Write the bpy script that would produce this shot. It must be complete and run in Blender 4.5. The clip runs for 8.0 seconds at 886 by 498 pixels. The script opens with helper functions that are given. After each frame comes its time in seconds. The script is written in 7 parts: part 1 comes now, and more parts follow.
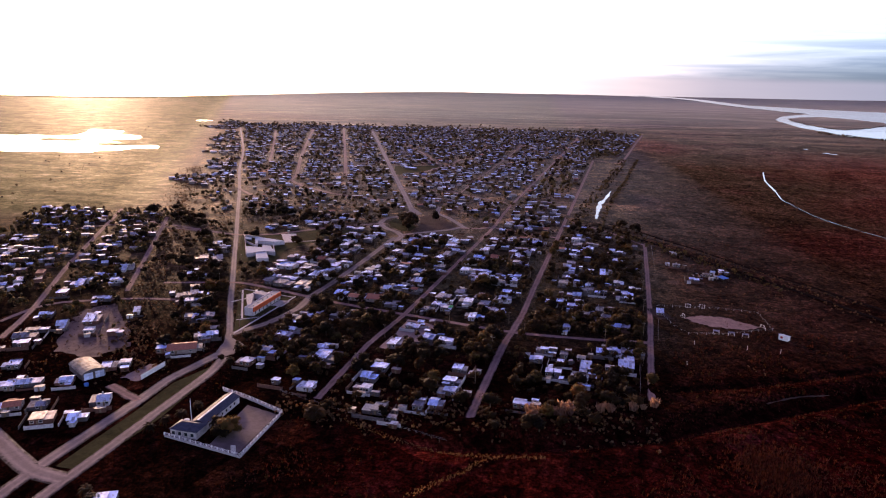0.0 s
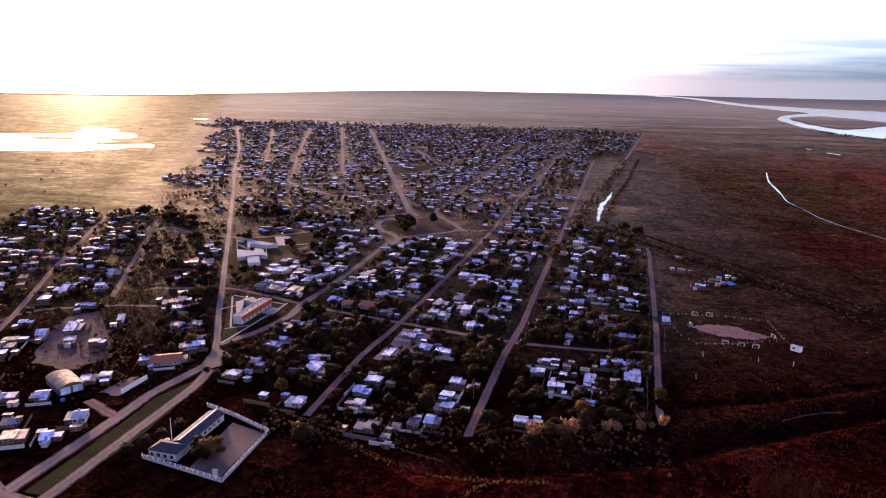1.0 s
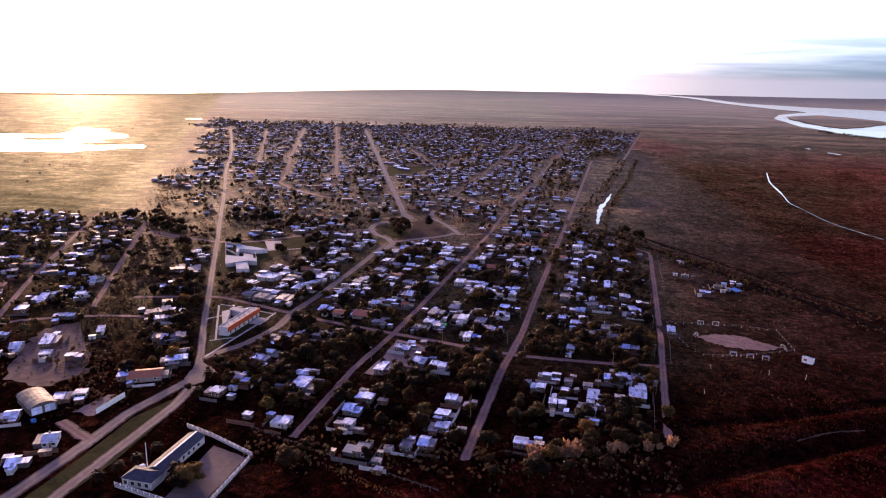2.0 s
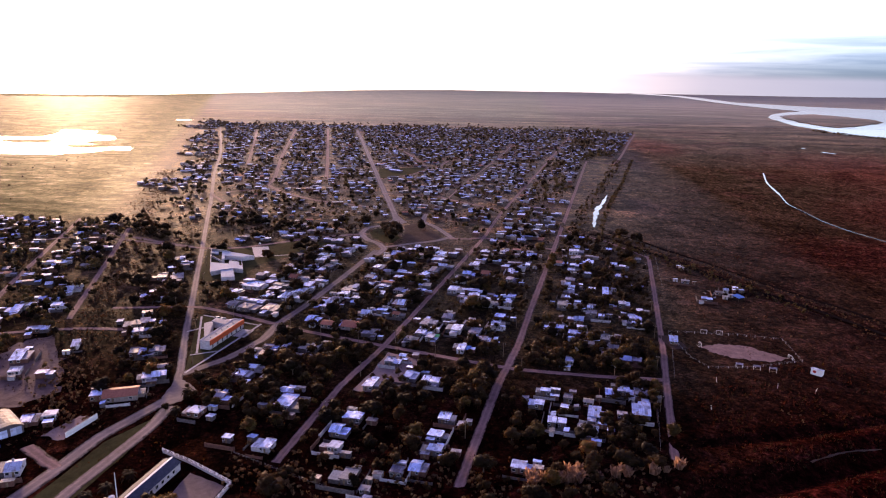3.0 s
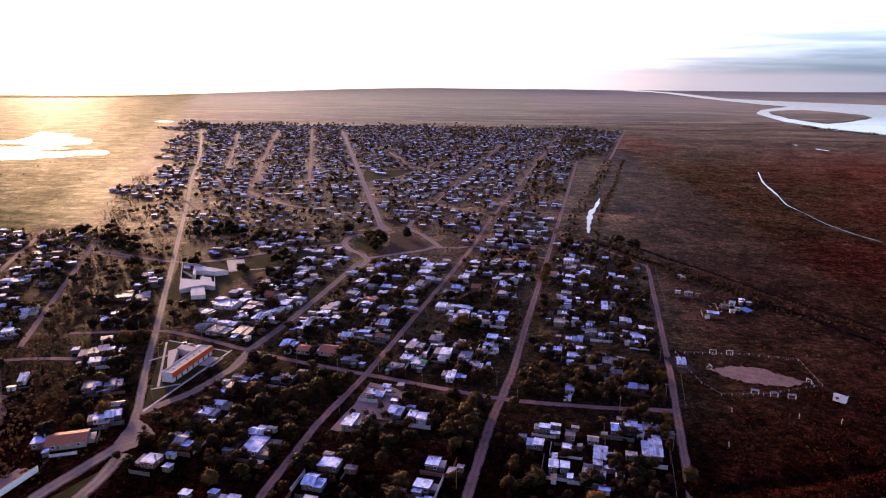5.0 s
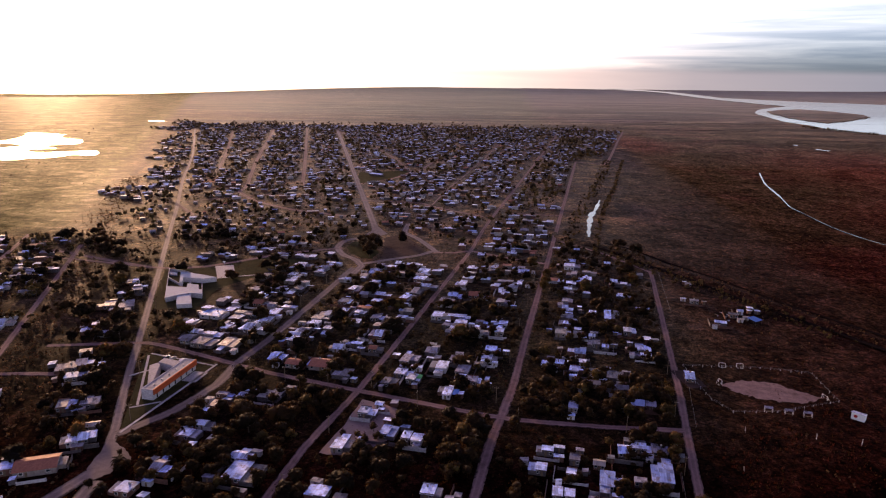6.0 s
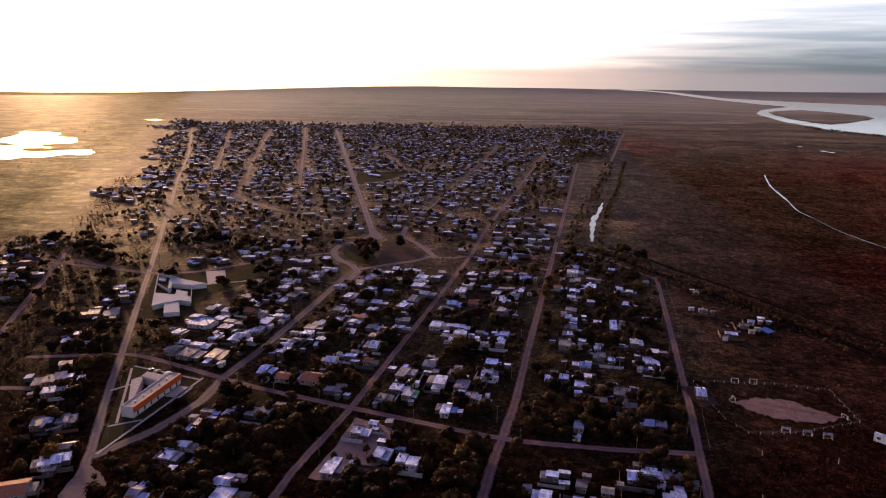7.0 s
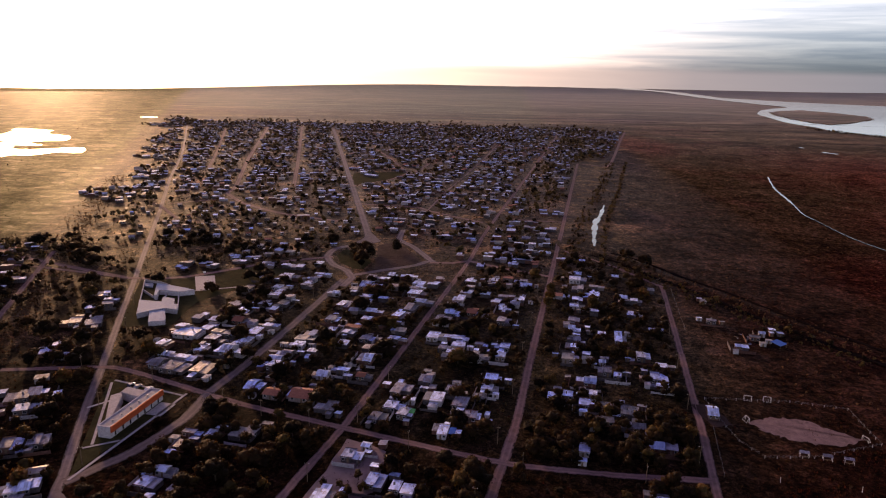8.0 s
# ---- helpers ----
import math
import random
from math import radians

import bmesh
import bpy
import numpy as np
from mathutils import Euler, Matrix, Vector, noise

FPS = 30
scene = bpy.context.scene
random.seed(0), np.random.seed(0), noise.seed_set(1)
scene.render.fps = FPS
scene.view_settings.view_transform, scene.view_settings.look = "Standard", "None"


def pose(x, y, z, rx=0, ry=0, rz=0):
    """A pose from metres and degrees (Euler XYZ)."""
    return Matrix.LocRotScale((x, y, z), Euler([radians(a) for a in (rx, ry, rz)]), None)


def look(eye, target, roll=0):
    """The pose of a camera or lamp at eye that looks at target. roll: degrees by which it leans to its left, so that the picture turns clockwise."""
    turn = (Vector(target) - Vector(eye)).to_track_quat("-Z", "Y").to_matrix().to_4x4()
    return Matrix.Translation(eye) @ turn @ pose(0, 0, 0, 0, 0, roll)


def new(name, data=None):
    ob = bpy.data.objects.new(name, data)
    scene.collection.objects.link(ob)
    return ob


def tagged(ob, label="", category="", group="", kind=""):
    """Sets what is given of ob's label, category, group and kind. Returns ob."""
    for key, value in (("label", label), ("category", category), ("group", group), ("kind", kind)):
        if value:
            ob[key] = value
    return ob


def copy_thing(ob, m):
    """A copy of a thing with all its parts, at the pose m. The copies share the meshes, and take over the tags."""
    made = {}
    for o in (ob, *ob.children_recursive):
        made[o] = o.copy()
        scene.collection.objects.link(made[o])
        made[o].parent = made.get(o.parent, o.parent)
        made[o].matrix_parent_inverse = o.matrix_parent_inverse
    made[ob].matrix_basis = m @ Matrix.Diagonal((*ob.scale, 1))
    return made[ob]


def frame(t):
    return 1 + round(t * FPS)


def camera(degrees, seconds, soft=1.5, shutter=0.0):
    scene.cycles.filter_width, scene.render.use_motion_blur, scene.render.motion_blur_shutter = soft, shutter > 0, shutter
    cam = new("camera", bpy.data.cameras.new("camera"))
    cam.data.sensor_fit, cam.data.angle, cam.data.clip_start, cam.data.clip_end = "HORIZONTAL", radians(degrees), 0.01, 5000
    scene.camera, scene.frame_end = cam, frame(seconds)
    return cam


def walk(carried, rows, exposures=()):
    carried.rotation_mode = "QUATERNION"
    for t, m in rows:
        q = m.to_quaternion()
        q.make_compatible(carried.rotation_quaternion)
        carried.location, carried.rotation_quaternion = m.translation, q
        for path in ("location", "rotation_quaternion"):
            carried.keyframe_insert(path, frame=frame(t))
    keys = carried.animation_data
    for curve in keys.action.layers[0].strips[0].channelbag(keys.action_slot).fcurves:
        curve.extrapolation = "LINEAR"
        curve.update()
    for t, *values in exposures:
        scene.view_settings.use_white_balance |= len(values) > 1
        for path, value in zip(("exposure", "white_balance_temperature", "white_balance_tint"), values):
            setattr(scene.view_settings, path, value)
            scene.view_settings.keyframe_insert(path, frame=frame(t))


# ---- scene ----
# the film brightens a little, then darkens after five seconds
EXPOSURES = [(0.0, 1.48, 6300, 50), (1.5, 1.72, 6300, 50), (4.6, 1.72, 6300, 50), (5.8, 1.28, 6850, 48), (6.5, 1.02, 7200, 47), (8.0, 0.94, 7300, 46)]
cam = camera(65.2, 8.0, soft=1.15)
PATH = [
    (0, (1.241, 3.106, 141.987), (0.998, 5.03, 141.498), 1.1),
    (0.5, (0.468, 11.719, 142.059), (0.226, 13.642, 141.567), 1.2),
    (1, (-0.062, 20.508, 141.958), (-0.302, 22.431, 141.465), 1.2),
    (1.5, (-0.965, 29.425, 142.102), (-1.201, 31.349, 141.607), 1.2),
    (3, (-3.309, 56.164, 142.035), (-3.52, 58.09, 141.54), 1.0),
    (3.5, (-4.359, 64.216, 142.533), (-4.559, 66.144, 142.038), 0.9),
    (4, (-5.054, 72.622, 143.069), (-5.246, 74.55, 142.572), 0.7),
    (4.5, (-5.485, 81.252, 143.429), (-5.67, 83.18, 142.93), 0.6),
    (6, (-7.437, 108.159, 143.662), (-7.606, 110.087, 143.159), 0.6),
    (6.5, (-8.269, 117.243, 143.494), (-8.437, 119.172, 142.991), 0.7),
    (7, (-8.499, 126.056, 143.572), (-8.667, 127.984, 143.067), 0.8),
    (7.5, (-9.227, 134.766, 143.808), (-9.393, 136.694, 143.3), 1.0),
    (8, (-10.282, 144.123, 144.06), (-10.443, 146.05, 143.55), 1.1),
]
walk(cam, [(t, look(eye, target, roll)) for t, eye, target, roll in PATH],
     exposures=EXPOSURES)

# world, sun, sky
SUN_AZ, SUN_EL = -34.0, 8.0     # degrees from the flight direction, above the horizon


def sun_dir():
    a, e = radians(SUN_AZ), radians(SUN_EL)
    return Vector((math.sin(a) * math.cos(e), math.cos(a) * math.cos(e), math.sin(e)))


def make_world():
    w = bpy.data.worlds.new("sky")
    scene.world = w
    w.use_nodes = True
    nt = w.node_tree
    nt.nodes.clear()
    out = nt.nodes.new("ShaderNodeOutputWorld")
    bg = nt.nodes.new("ShaderNodeBackground")
    sky = nt.nodes.new("ShaderNodeTexSky")
    sky.sky_type = "NISHITA"
    sky.sun_disc = False
    sky.sun_elevation = radians(SUN_EL)
    sky.sun_rotation = radians(SUN_AZ)
    sky.altitude = 120
    sky.air_density = 1.0
    sky.dust_density = 2.0
    sky.ozone_density = 1.0
    # streaks of thin cloud
    tc = nt.nodes.new("ShaderNodeTexCoord")
    mp = nt.nodes.new("ShaderNodeMapping")
    mp.inputs["Scale"].default_value = (2.2, 2.2, 38.0)
    nz = nt.nodes.new("ShaderNodeTexNoise")
    nz.inputs["Scale"].default_value = 2.3
    nz.inputs["Detail"].default_value = 7
    nz.inputs["Roughness"].default_value = 0.55
    nz.inputs["Distortion"].default_value = 0.4
    rp = nt.nodes.new("ShaderNodeValToRGB")
    rp.color_ramp.elements[0].position, rp.color_ramp.elements[0].color = 0.36, (0.82, 0.88, 0.95, 1)
    rp.color_ramp.elements[1].position, rp.color_ramp.elements[1].color = 0.66, (1.45, 1.4, 1.36, 1)
    mx = nt.nodes.new("ShaderNodeMix")
    mx.data_type, mx.blend_type = "RGBA", "MULTIPLY"
    mx.inputs[0].default_value = 1.0
    nt.links.new(tc.outputs["Generated"], mp.inputs["Vector"])
    nt.links.new(mp.outputs["Vector"], nz.inputs["Vector"])
    nt.links.new(nz.outputs["Fac"], rp.inputs["Fac"])
    # a pale veil of high cloud takes most of the colour out of the sky
    bw = nt.nodes.new("ShaderNodeRGBToBW")
    tn = nt.nodes.new("ShaderNodeMix")
    tn.data_type, tn.blend_type = "RGBA", "MULTIPLY"
    tn.inputs[0].default_value = 1.0
    tn.inputs[7].default_value = (0.76, 1.10, 1.17, 1)
    veil = nt.nodes.new("ShaderNodeMix")
    veil.data_type = "RGBA"
    # the veil thickens towards the east
    sp = nt.nodes.new("ShaderNodeSeparateXYZ")
    nt.links.new(tc.outputs["Generated"], sp.inputs[0])
    ea = nt.nodes.new("ShaderNodeMapRange")
    ea.inputs["From Min"].default_value, ea.inputs["From Max"].default_value = -0.5, 0.6
    ea.inputs["To Min"].default_value, ea.inputs["To Max"].default_value = 0.2, 0.95
    nt.links.new(sp.outputs["X"], ea.inputs["Value"])
    nt.links.new(ea.outputs[0], veil.inputs[0])
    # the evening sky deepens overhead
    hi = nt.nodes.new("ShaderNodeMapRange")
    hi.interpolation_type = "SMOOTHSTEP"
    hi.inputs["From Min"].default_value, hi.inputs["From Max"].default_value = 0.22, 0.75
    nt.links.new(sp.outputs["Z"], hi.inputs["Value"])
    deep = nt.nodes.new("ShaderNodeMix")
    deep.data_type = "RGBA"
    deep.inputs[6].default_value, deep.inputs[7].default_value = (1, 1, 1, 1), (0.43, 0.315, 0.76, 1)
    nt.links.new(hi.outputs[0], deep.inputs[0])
    dm = nt.nodes.new("ShaderNodeMix")
    dm.data_type, dm.blend_type = "RGBA", "MULTIPLY"
    dm.inputs[0].default_value = 1.0
    nt.links.new(sky.outputs["Color"], bw.inputs["Color"])
    nt.links.new(bw.outputs["Val"], tn.inputs[6])
    nt.links.new(sky.outputs["Color"], veil.inputs[6])
    nt.links.new(tn.outputs[2], veil.inputs[7])
    nt.links.new(veil.outputs[2], mx.inputs[6])
    nt.links.new(rp.outputs["Color"], mx.inputs[7])
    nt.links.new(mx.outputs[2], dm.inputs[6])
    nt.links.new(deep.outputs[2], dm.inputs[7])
    # a grey bank of cloud lies along the eastern horizon
    low = nt.nodes.new("ShaderNodeMapRange")
    low.interpolation_type = "SMOOTHSTEP"
    low.inputs["From Min"].default_value, low.inputs["From Max"].default_value = 0.13, 0.0
    nt.links.new(sp.outputs["Z"], low.inputs["Value"])
    off = nt.nodes.new("ShaderNodeMapRange")
    off.interpolation_type = "SMOOTHSTEP"
    off.inputs["From Min"].default_value, off.inputs["From Max"].default_value = -0.05, 0.42
    nt.links.new(sp.outputs["X"], off.inputs["Value"])
    both = nt.nodes.new("ShaderNodeMath")
    both.operation = "MULTIPLY"
    nt.links.new(low.outputs[0], both.inputs[0])
    nt.links.new(off.outputs[0], both.inputs[1])
    bank = nt.nodes.new("ShaderNodeMix")
    bank.data_type = "RGBA"
    bank.inputs[6].default_value, bank.inputs[7].default_value = (1, 1, 1, 1), (0.37, 0.48, 0.52, 1)
    nt.links.new(both.outputs[0], bank.inputs[0])
    bk = nt.nodes.new("ShaderNodeMix")
    bk.data_type, bk.blend_type = "RGBA", "MULTIPLY"
    bk.inputs[0].default_value = 1.0
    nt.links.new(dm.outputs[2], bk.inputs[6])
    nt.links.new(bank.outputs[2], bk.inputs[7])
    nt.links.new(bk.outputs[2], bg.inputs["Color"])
    bg.inputs["Strength"].default_value = 0.15
    nt.links.new(bg.outputs["Background"], out.inputs["Surface"])


make_world()
sun = new("sun", bpy.data.lights.new("sun", "SUN"))
sun.data.energy, sun.data.angle, sun.data.color = 2.0, radians(5.0), (1.0, 0.70, 0.32)
sun.matrix_world = look(sun_dir() * 500, (0, 0, 0))


# the distance beyond the marsh: one low pale rim all round the horizon, haze painted as emission, paler towards the sun
def haze_rim():
    m = bpy.data.materials.new("distance")
    m.use_nodes = True
    nt = m.node_tree
    nt.nodes.clear()
    out = nt.nodes.new("ShaderNodeOutputMaterial")
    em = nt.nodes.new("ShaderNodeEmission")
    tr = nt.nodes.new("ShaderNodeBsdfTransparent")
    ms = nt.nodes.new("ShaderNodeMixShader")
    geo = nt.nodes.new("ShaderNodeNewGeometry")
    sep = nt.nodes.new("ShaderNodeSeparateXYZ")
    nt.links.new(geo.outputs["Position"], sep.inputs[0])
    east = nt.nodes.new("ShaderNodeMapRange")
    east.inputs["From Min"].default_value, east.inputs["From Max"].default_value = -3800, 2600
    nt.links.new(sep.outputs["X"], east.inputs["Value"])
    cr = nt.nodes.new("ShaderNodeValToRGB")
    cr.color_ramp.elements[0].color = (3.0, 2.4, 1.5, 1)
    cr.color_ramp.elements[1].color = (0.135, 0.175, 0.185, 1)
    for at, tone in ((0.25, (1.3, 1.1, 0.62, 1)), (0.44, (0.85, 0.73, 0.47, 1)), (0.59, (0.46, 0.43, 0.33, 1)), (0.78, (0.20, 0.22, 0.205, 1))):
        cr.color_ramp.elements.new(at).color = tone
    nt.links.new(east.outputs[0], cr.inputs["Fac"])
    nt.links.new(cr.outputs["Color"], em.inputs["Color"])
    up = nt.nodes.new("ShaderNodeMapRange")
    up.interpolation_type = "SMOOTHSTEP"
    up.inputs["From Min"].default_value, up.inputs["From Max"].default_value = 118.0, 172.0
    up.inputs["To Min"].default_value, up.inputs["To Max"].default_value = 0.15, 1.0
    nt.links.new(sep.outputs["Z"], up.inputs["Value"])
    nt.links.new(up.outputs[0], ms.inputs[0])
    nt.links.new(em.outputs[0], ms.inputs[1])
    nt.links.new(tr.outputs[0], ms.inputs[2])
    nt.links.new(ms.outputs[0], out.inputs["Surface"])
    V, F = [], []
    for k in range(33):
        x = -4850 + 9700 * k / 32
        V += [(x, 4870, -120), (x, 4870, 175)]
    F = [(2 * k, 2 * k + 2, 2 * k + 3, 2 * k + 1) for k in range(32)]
    me = bpy.data.meshes.new("backdrop_haze")
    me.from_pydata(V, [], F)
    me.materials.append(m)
    tagged(new("backdrop_haze", me), "pale glowing backdrop of painted haze along the horizon", "backdrop", kind="structure")


haze_rim()

# materials
def nodes_of(name):
    m = bpy.data.materials.new(name)
    m.use_nodes = True
    nt = m.node_tree
    return m, nt, nt.nodes["Principled BSDF"]


def noise_node(nt, vec, scale, detail=5, rough=0.6, distort=0.0):
    n = nt.nodes.new("ShaderNodeTexNoise")
    n.inputs["Scale"].default_value = scale
    n.inputs["Detail"].default_value = detail
    n.inputs["Roughness"].default_value = rough
    n.inputs["Distortion"].default_value = distort
    nt.links.new(vec, n.inputs["Vector"])
    return n.outputs["Fac"]


def ramp(nt, fac, stops):
    r = nt.nodes.new("ShaderNodeValToRGB")
    while len(r.color_ramp.elements) < len(stops):
        r.color_ramp.elements.new(0.5)
    for e, (p, c) in zip(r.color_ramp.elements, stops):
        e.position, e.color = p, (*c, 1)
    nt.links.new(fac, r.inputs["Fac"])
    return r.outputs["Color"]


def mixed(nt, a, b, fac, blend="MIX"):
    m = nt.nodes.new("ShaderNodeMix")
    m.data_type, m.blend_type = "RGBA", blend
    for key, v in ((6, a), (7, b)):
        if isinstance(v, tuple):
            m.inputs[key].default_value = (*v, 1)
        else:
            nt.links.new(v, m.inputs[key])
    if isinstance(fac, float):
        m.inputs[0].default_value = fac
    else:
        nt.links.new(fac, m.inputs[0])
    return m.outputs[2]


def calc(nt, op, a, b=0.0, c=0.0, clamp=False):
    m = nt.nodes.new("ShaderNodeMath")
    m.operation, m.use_clamp = op, clamp
    for i, v in enumerate((a, b, c)):
        if isinstance(v, (int, float)):
            m.inputs[i].default_value = v
        else:
            nt.links.new(v, m.inputs[i])
    return m.outputs[0]


def bump(nt, bsdf, height, strength, distance):
    b = nt.nodes.new("ShaderNodeBump")
    b.inputs["Strength"].default_value = strength
    b.inputs["Distance"].default_value = distance
    nt.links.new(height, b.inputs["Height"])
    nt.links.new(b.outputs["Normal"], bsdf.inputs["Normal"])


def place_vec(nt):
    return nt.nodes.new("ShaderNodeNewGeometry").outputs["Position"]


def obj_vec(nt):
    return nt.nodes.new("ShaderNodeTexCoord").outputs["Object"]


def obj_random(nt):
    return nt.nodes.new("ShaderNodeObjectInfo").outputs["Random"]


def plain(name, dark, light, rough=0.7, metal=0.0, scale=1.2, grain=12.0, relief=0.15, vary=0.35, spec=0.4):
    """A worn surface: two scales of noise between two colours, varied from object to object."""
    m, nt, b = nodes_of(name)
    v = obj_vec(nt)
    wide = noise_node(nt, v, scale, 4, 0.6, 0.5)
    fine = noise_node(nt, v, grain, 3, 0.7)
    f = calc(nt, "ADD", calc(nt, "MULTIPLY", wide, 0.7), calc(nt, "MULTIPLY", fine, 0.3))
    col = ramp(nt, f, [(0.32, dark), (0.62, light)])
    k = calc(nt, "MULTIPLY_ADD", obj_random(nt), vary, 1.0 - vary * 0.6)
    g = nt.nodes.new("ShaderNodeCombineColor")
    for i in range(3):
        nt.links.new(k, g.inputs[i])
    nt.links.new(mixed(nt, col, g.outputs[0], 1.0, "MULTIPLY"), b.inputs["Base Color"])
    b.inputs["Roughness"].default_value = rough
    b.inputs["Metallic"].default_value = metal
    b.inputs["Specular IOR Level"].default_value = spec * 0.25
    bump(nt, b, fine, relief, 0.05)
    return m


def metal_roof(name, dark, light, rust, metal=0.55, rough=0.38):
    """Corrugated sheet: ridges down the slope, sheet joints, weathering and some rust."""
    m, nt, b = nodes_of(name)
    v = obj_vec(nt)
    wide = noise_node(nt, v, 0.5, 5, 0.65, 0.8)
    mp = nt.nodes.new("ShaderNodeMapping")
    mp.inputs["Scale"].default_value = (2.2, 0.12, 1.0)
    nt.links.new(v, mp.inputs["Vector"])
    streak = noise_node(nt, mp.outputs["Vector"], 1.6, 4, 0.7)
    col = ramp(nt, streak, [(0.3, dark), (0.62, light)])
    # single sheets of different age
    grid = nt.nodes.new("ShaderNodeVectorMath")
    grid.operation = "FLOOR"
    cells = nt.nodes.new("ShaderNodeVectorMath")
    cells.operation = "MULTIPLY"
    cells.inputs[1].default_value = (0.8, 0.42, 0.0)
    nt.links.new(v, cells.inputs[0])
    nt.links.new(cells.outputs[0], grid.inputs[0])
    white = nt.nodes.new("ShaderNodeTexWhiteNoise")
    white.noise_dimensions = "4D"
    nt.links.new(grid.outputs[0], white.inputs["Vector"])
    nt.links.new(calc(nt, "MULTIPLY", obj_random(nt), 40.0), white.inputs["W"])
    sheet = ramp(nt, white.outputs["Value"], [(0.0, (0.42, 0.42, 0.45)), (0.3, (0.8, 0.8, 0.82)), (0.6, (1.0, 1.0, 1.0)), (0.95, (1.15, 1.15, 1.15))])
    col = mixed(nt, col, sheet, 1.0, "MULTIPLY")
    col = mixed(nt, col, rust, ramp(nt, wide, [(0.52, (0, 0, 0)), (0.66, (0.85, 0.85, 0.85))]))
    k = calc(nt, "MULTIPLY_ADD", obj_random(nt), 0.7, 0.6)
    g = nt.nodes.new("ShaderNodeCombineColor")
    for i in range(3):
        nt.links.new(k, g.inputs[i])
    nt.links.new(mixed(nt, col, g.outputs[0], 1.0, "MULTIPLY"), b.inputs["Base Color"])
    b.inputs["Metallic"].default_value = metal
    b.inputs["Specular IOR Level"].default_value = 0.08
    nt.links.new(calc(nt, "MULTIPLY_ADD", wide, 0.5, rough - 0.2), b.inputs["Roughness"])
    wv = nt.nodes.new("ShaderNodeTexWave")
    wv.bands_direction = "X"
    wv.inputs["Scale"].default_value = 1.6
    nt.links.new(v, wv.inputs["Vector"])
    bump(nt, b, wv.outputs["Fac"], 0.35, 0.05)
    return m


def leafy(name, stops, per_leaf=0.5):
    """Leaves: colour by tree and by leaf, thin enough to let light through."""
    m, nt, b = nodes_of(name)
    isl = nt.nodes.new("ShaderNodeNewGeometry").outputs["Random Per Island"]
    f = calc(nt, "ADD", calc(nt, "MULTIPLY", isl, per_leaf), calc(nt, "MULTIPLY", obj_random(nt), 1.0 - per_leaf))
    col = ramp(nt, f, stops)
    nt.links.new(col, b.inputs["Base Color"])
    b.inputs["Roughness"].default_value = 0.7
    b.inputs["Specular IOR Level"].default_value = 0.06
    tr = nt.nodes.new("ShaderNodeBsdfTranslucent")
    nt.links.new(mixed(nt, col, (2.0, 1.6, 1.0), 1.0, "MULTIPLY"), tr.inputs["Color"])
    ms = nt.nodes.new("ShaderNodeMixShader")
    ms.inputs[0].default_value = 0.42
    out = nt.nodes["Material Output"]
    nt.links.new(b.outputs[0], ms.inputs[1])
    nt.links.new(tr.outputs[0], ms.inputs[2])
    nt.links.new(ms.outputs[0], out.inputs["Surface"])
    return m


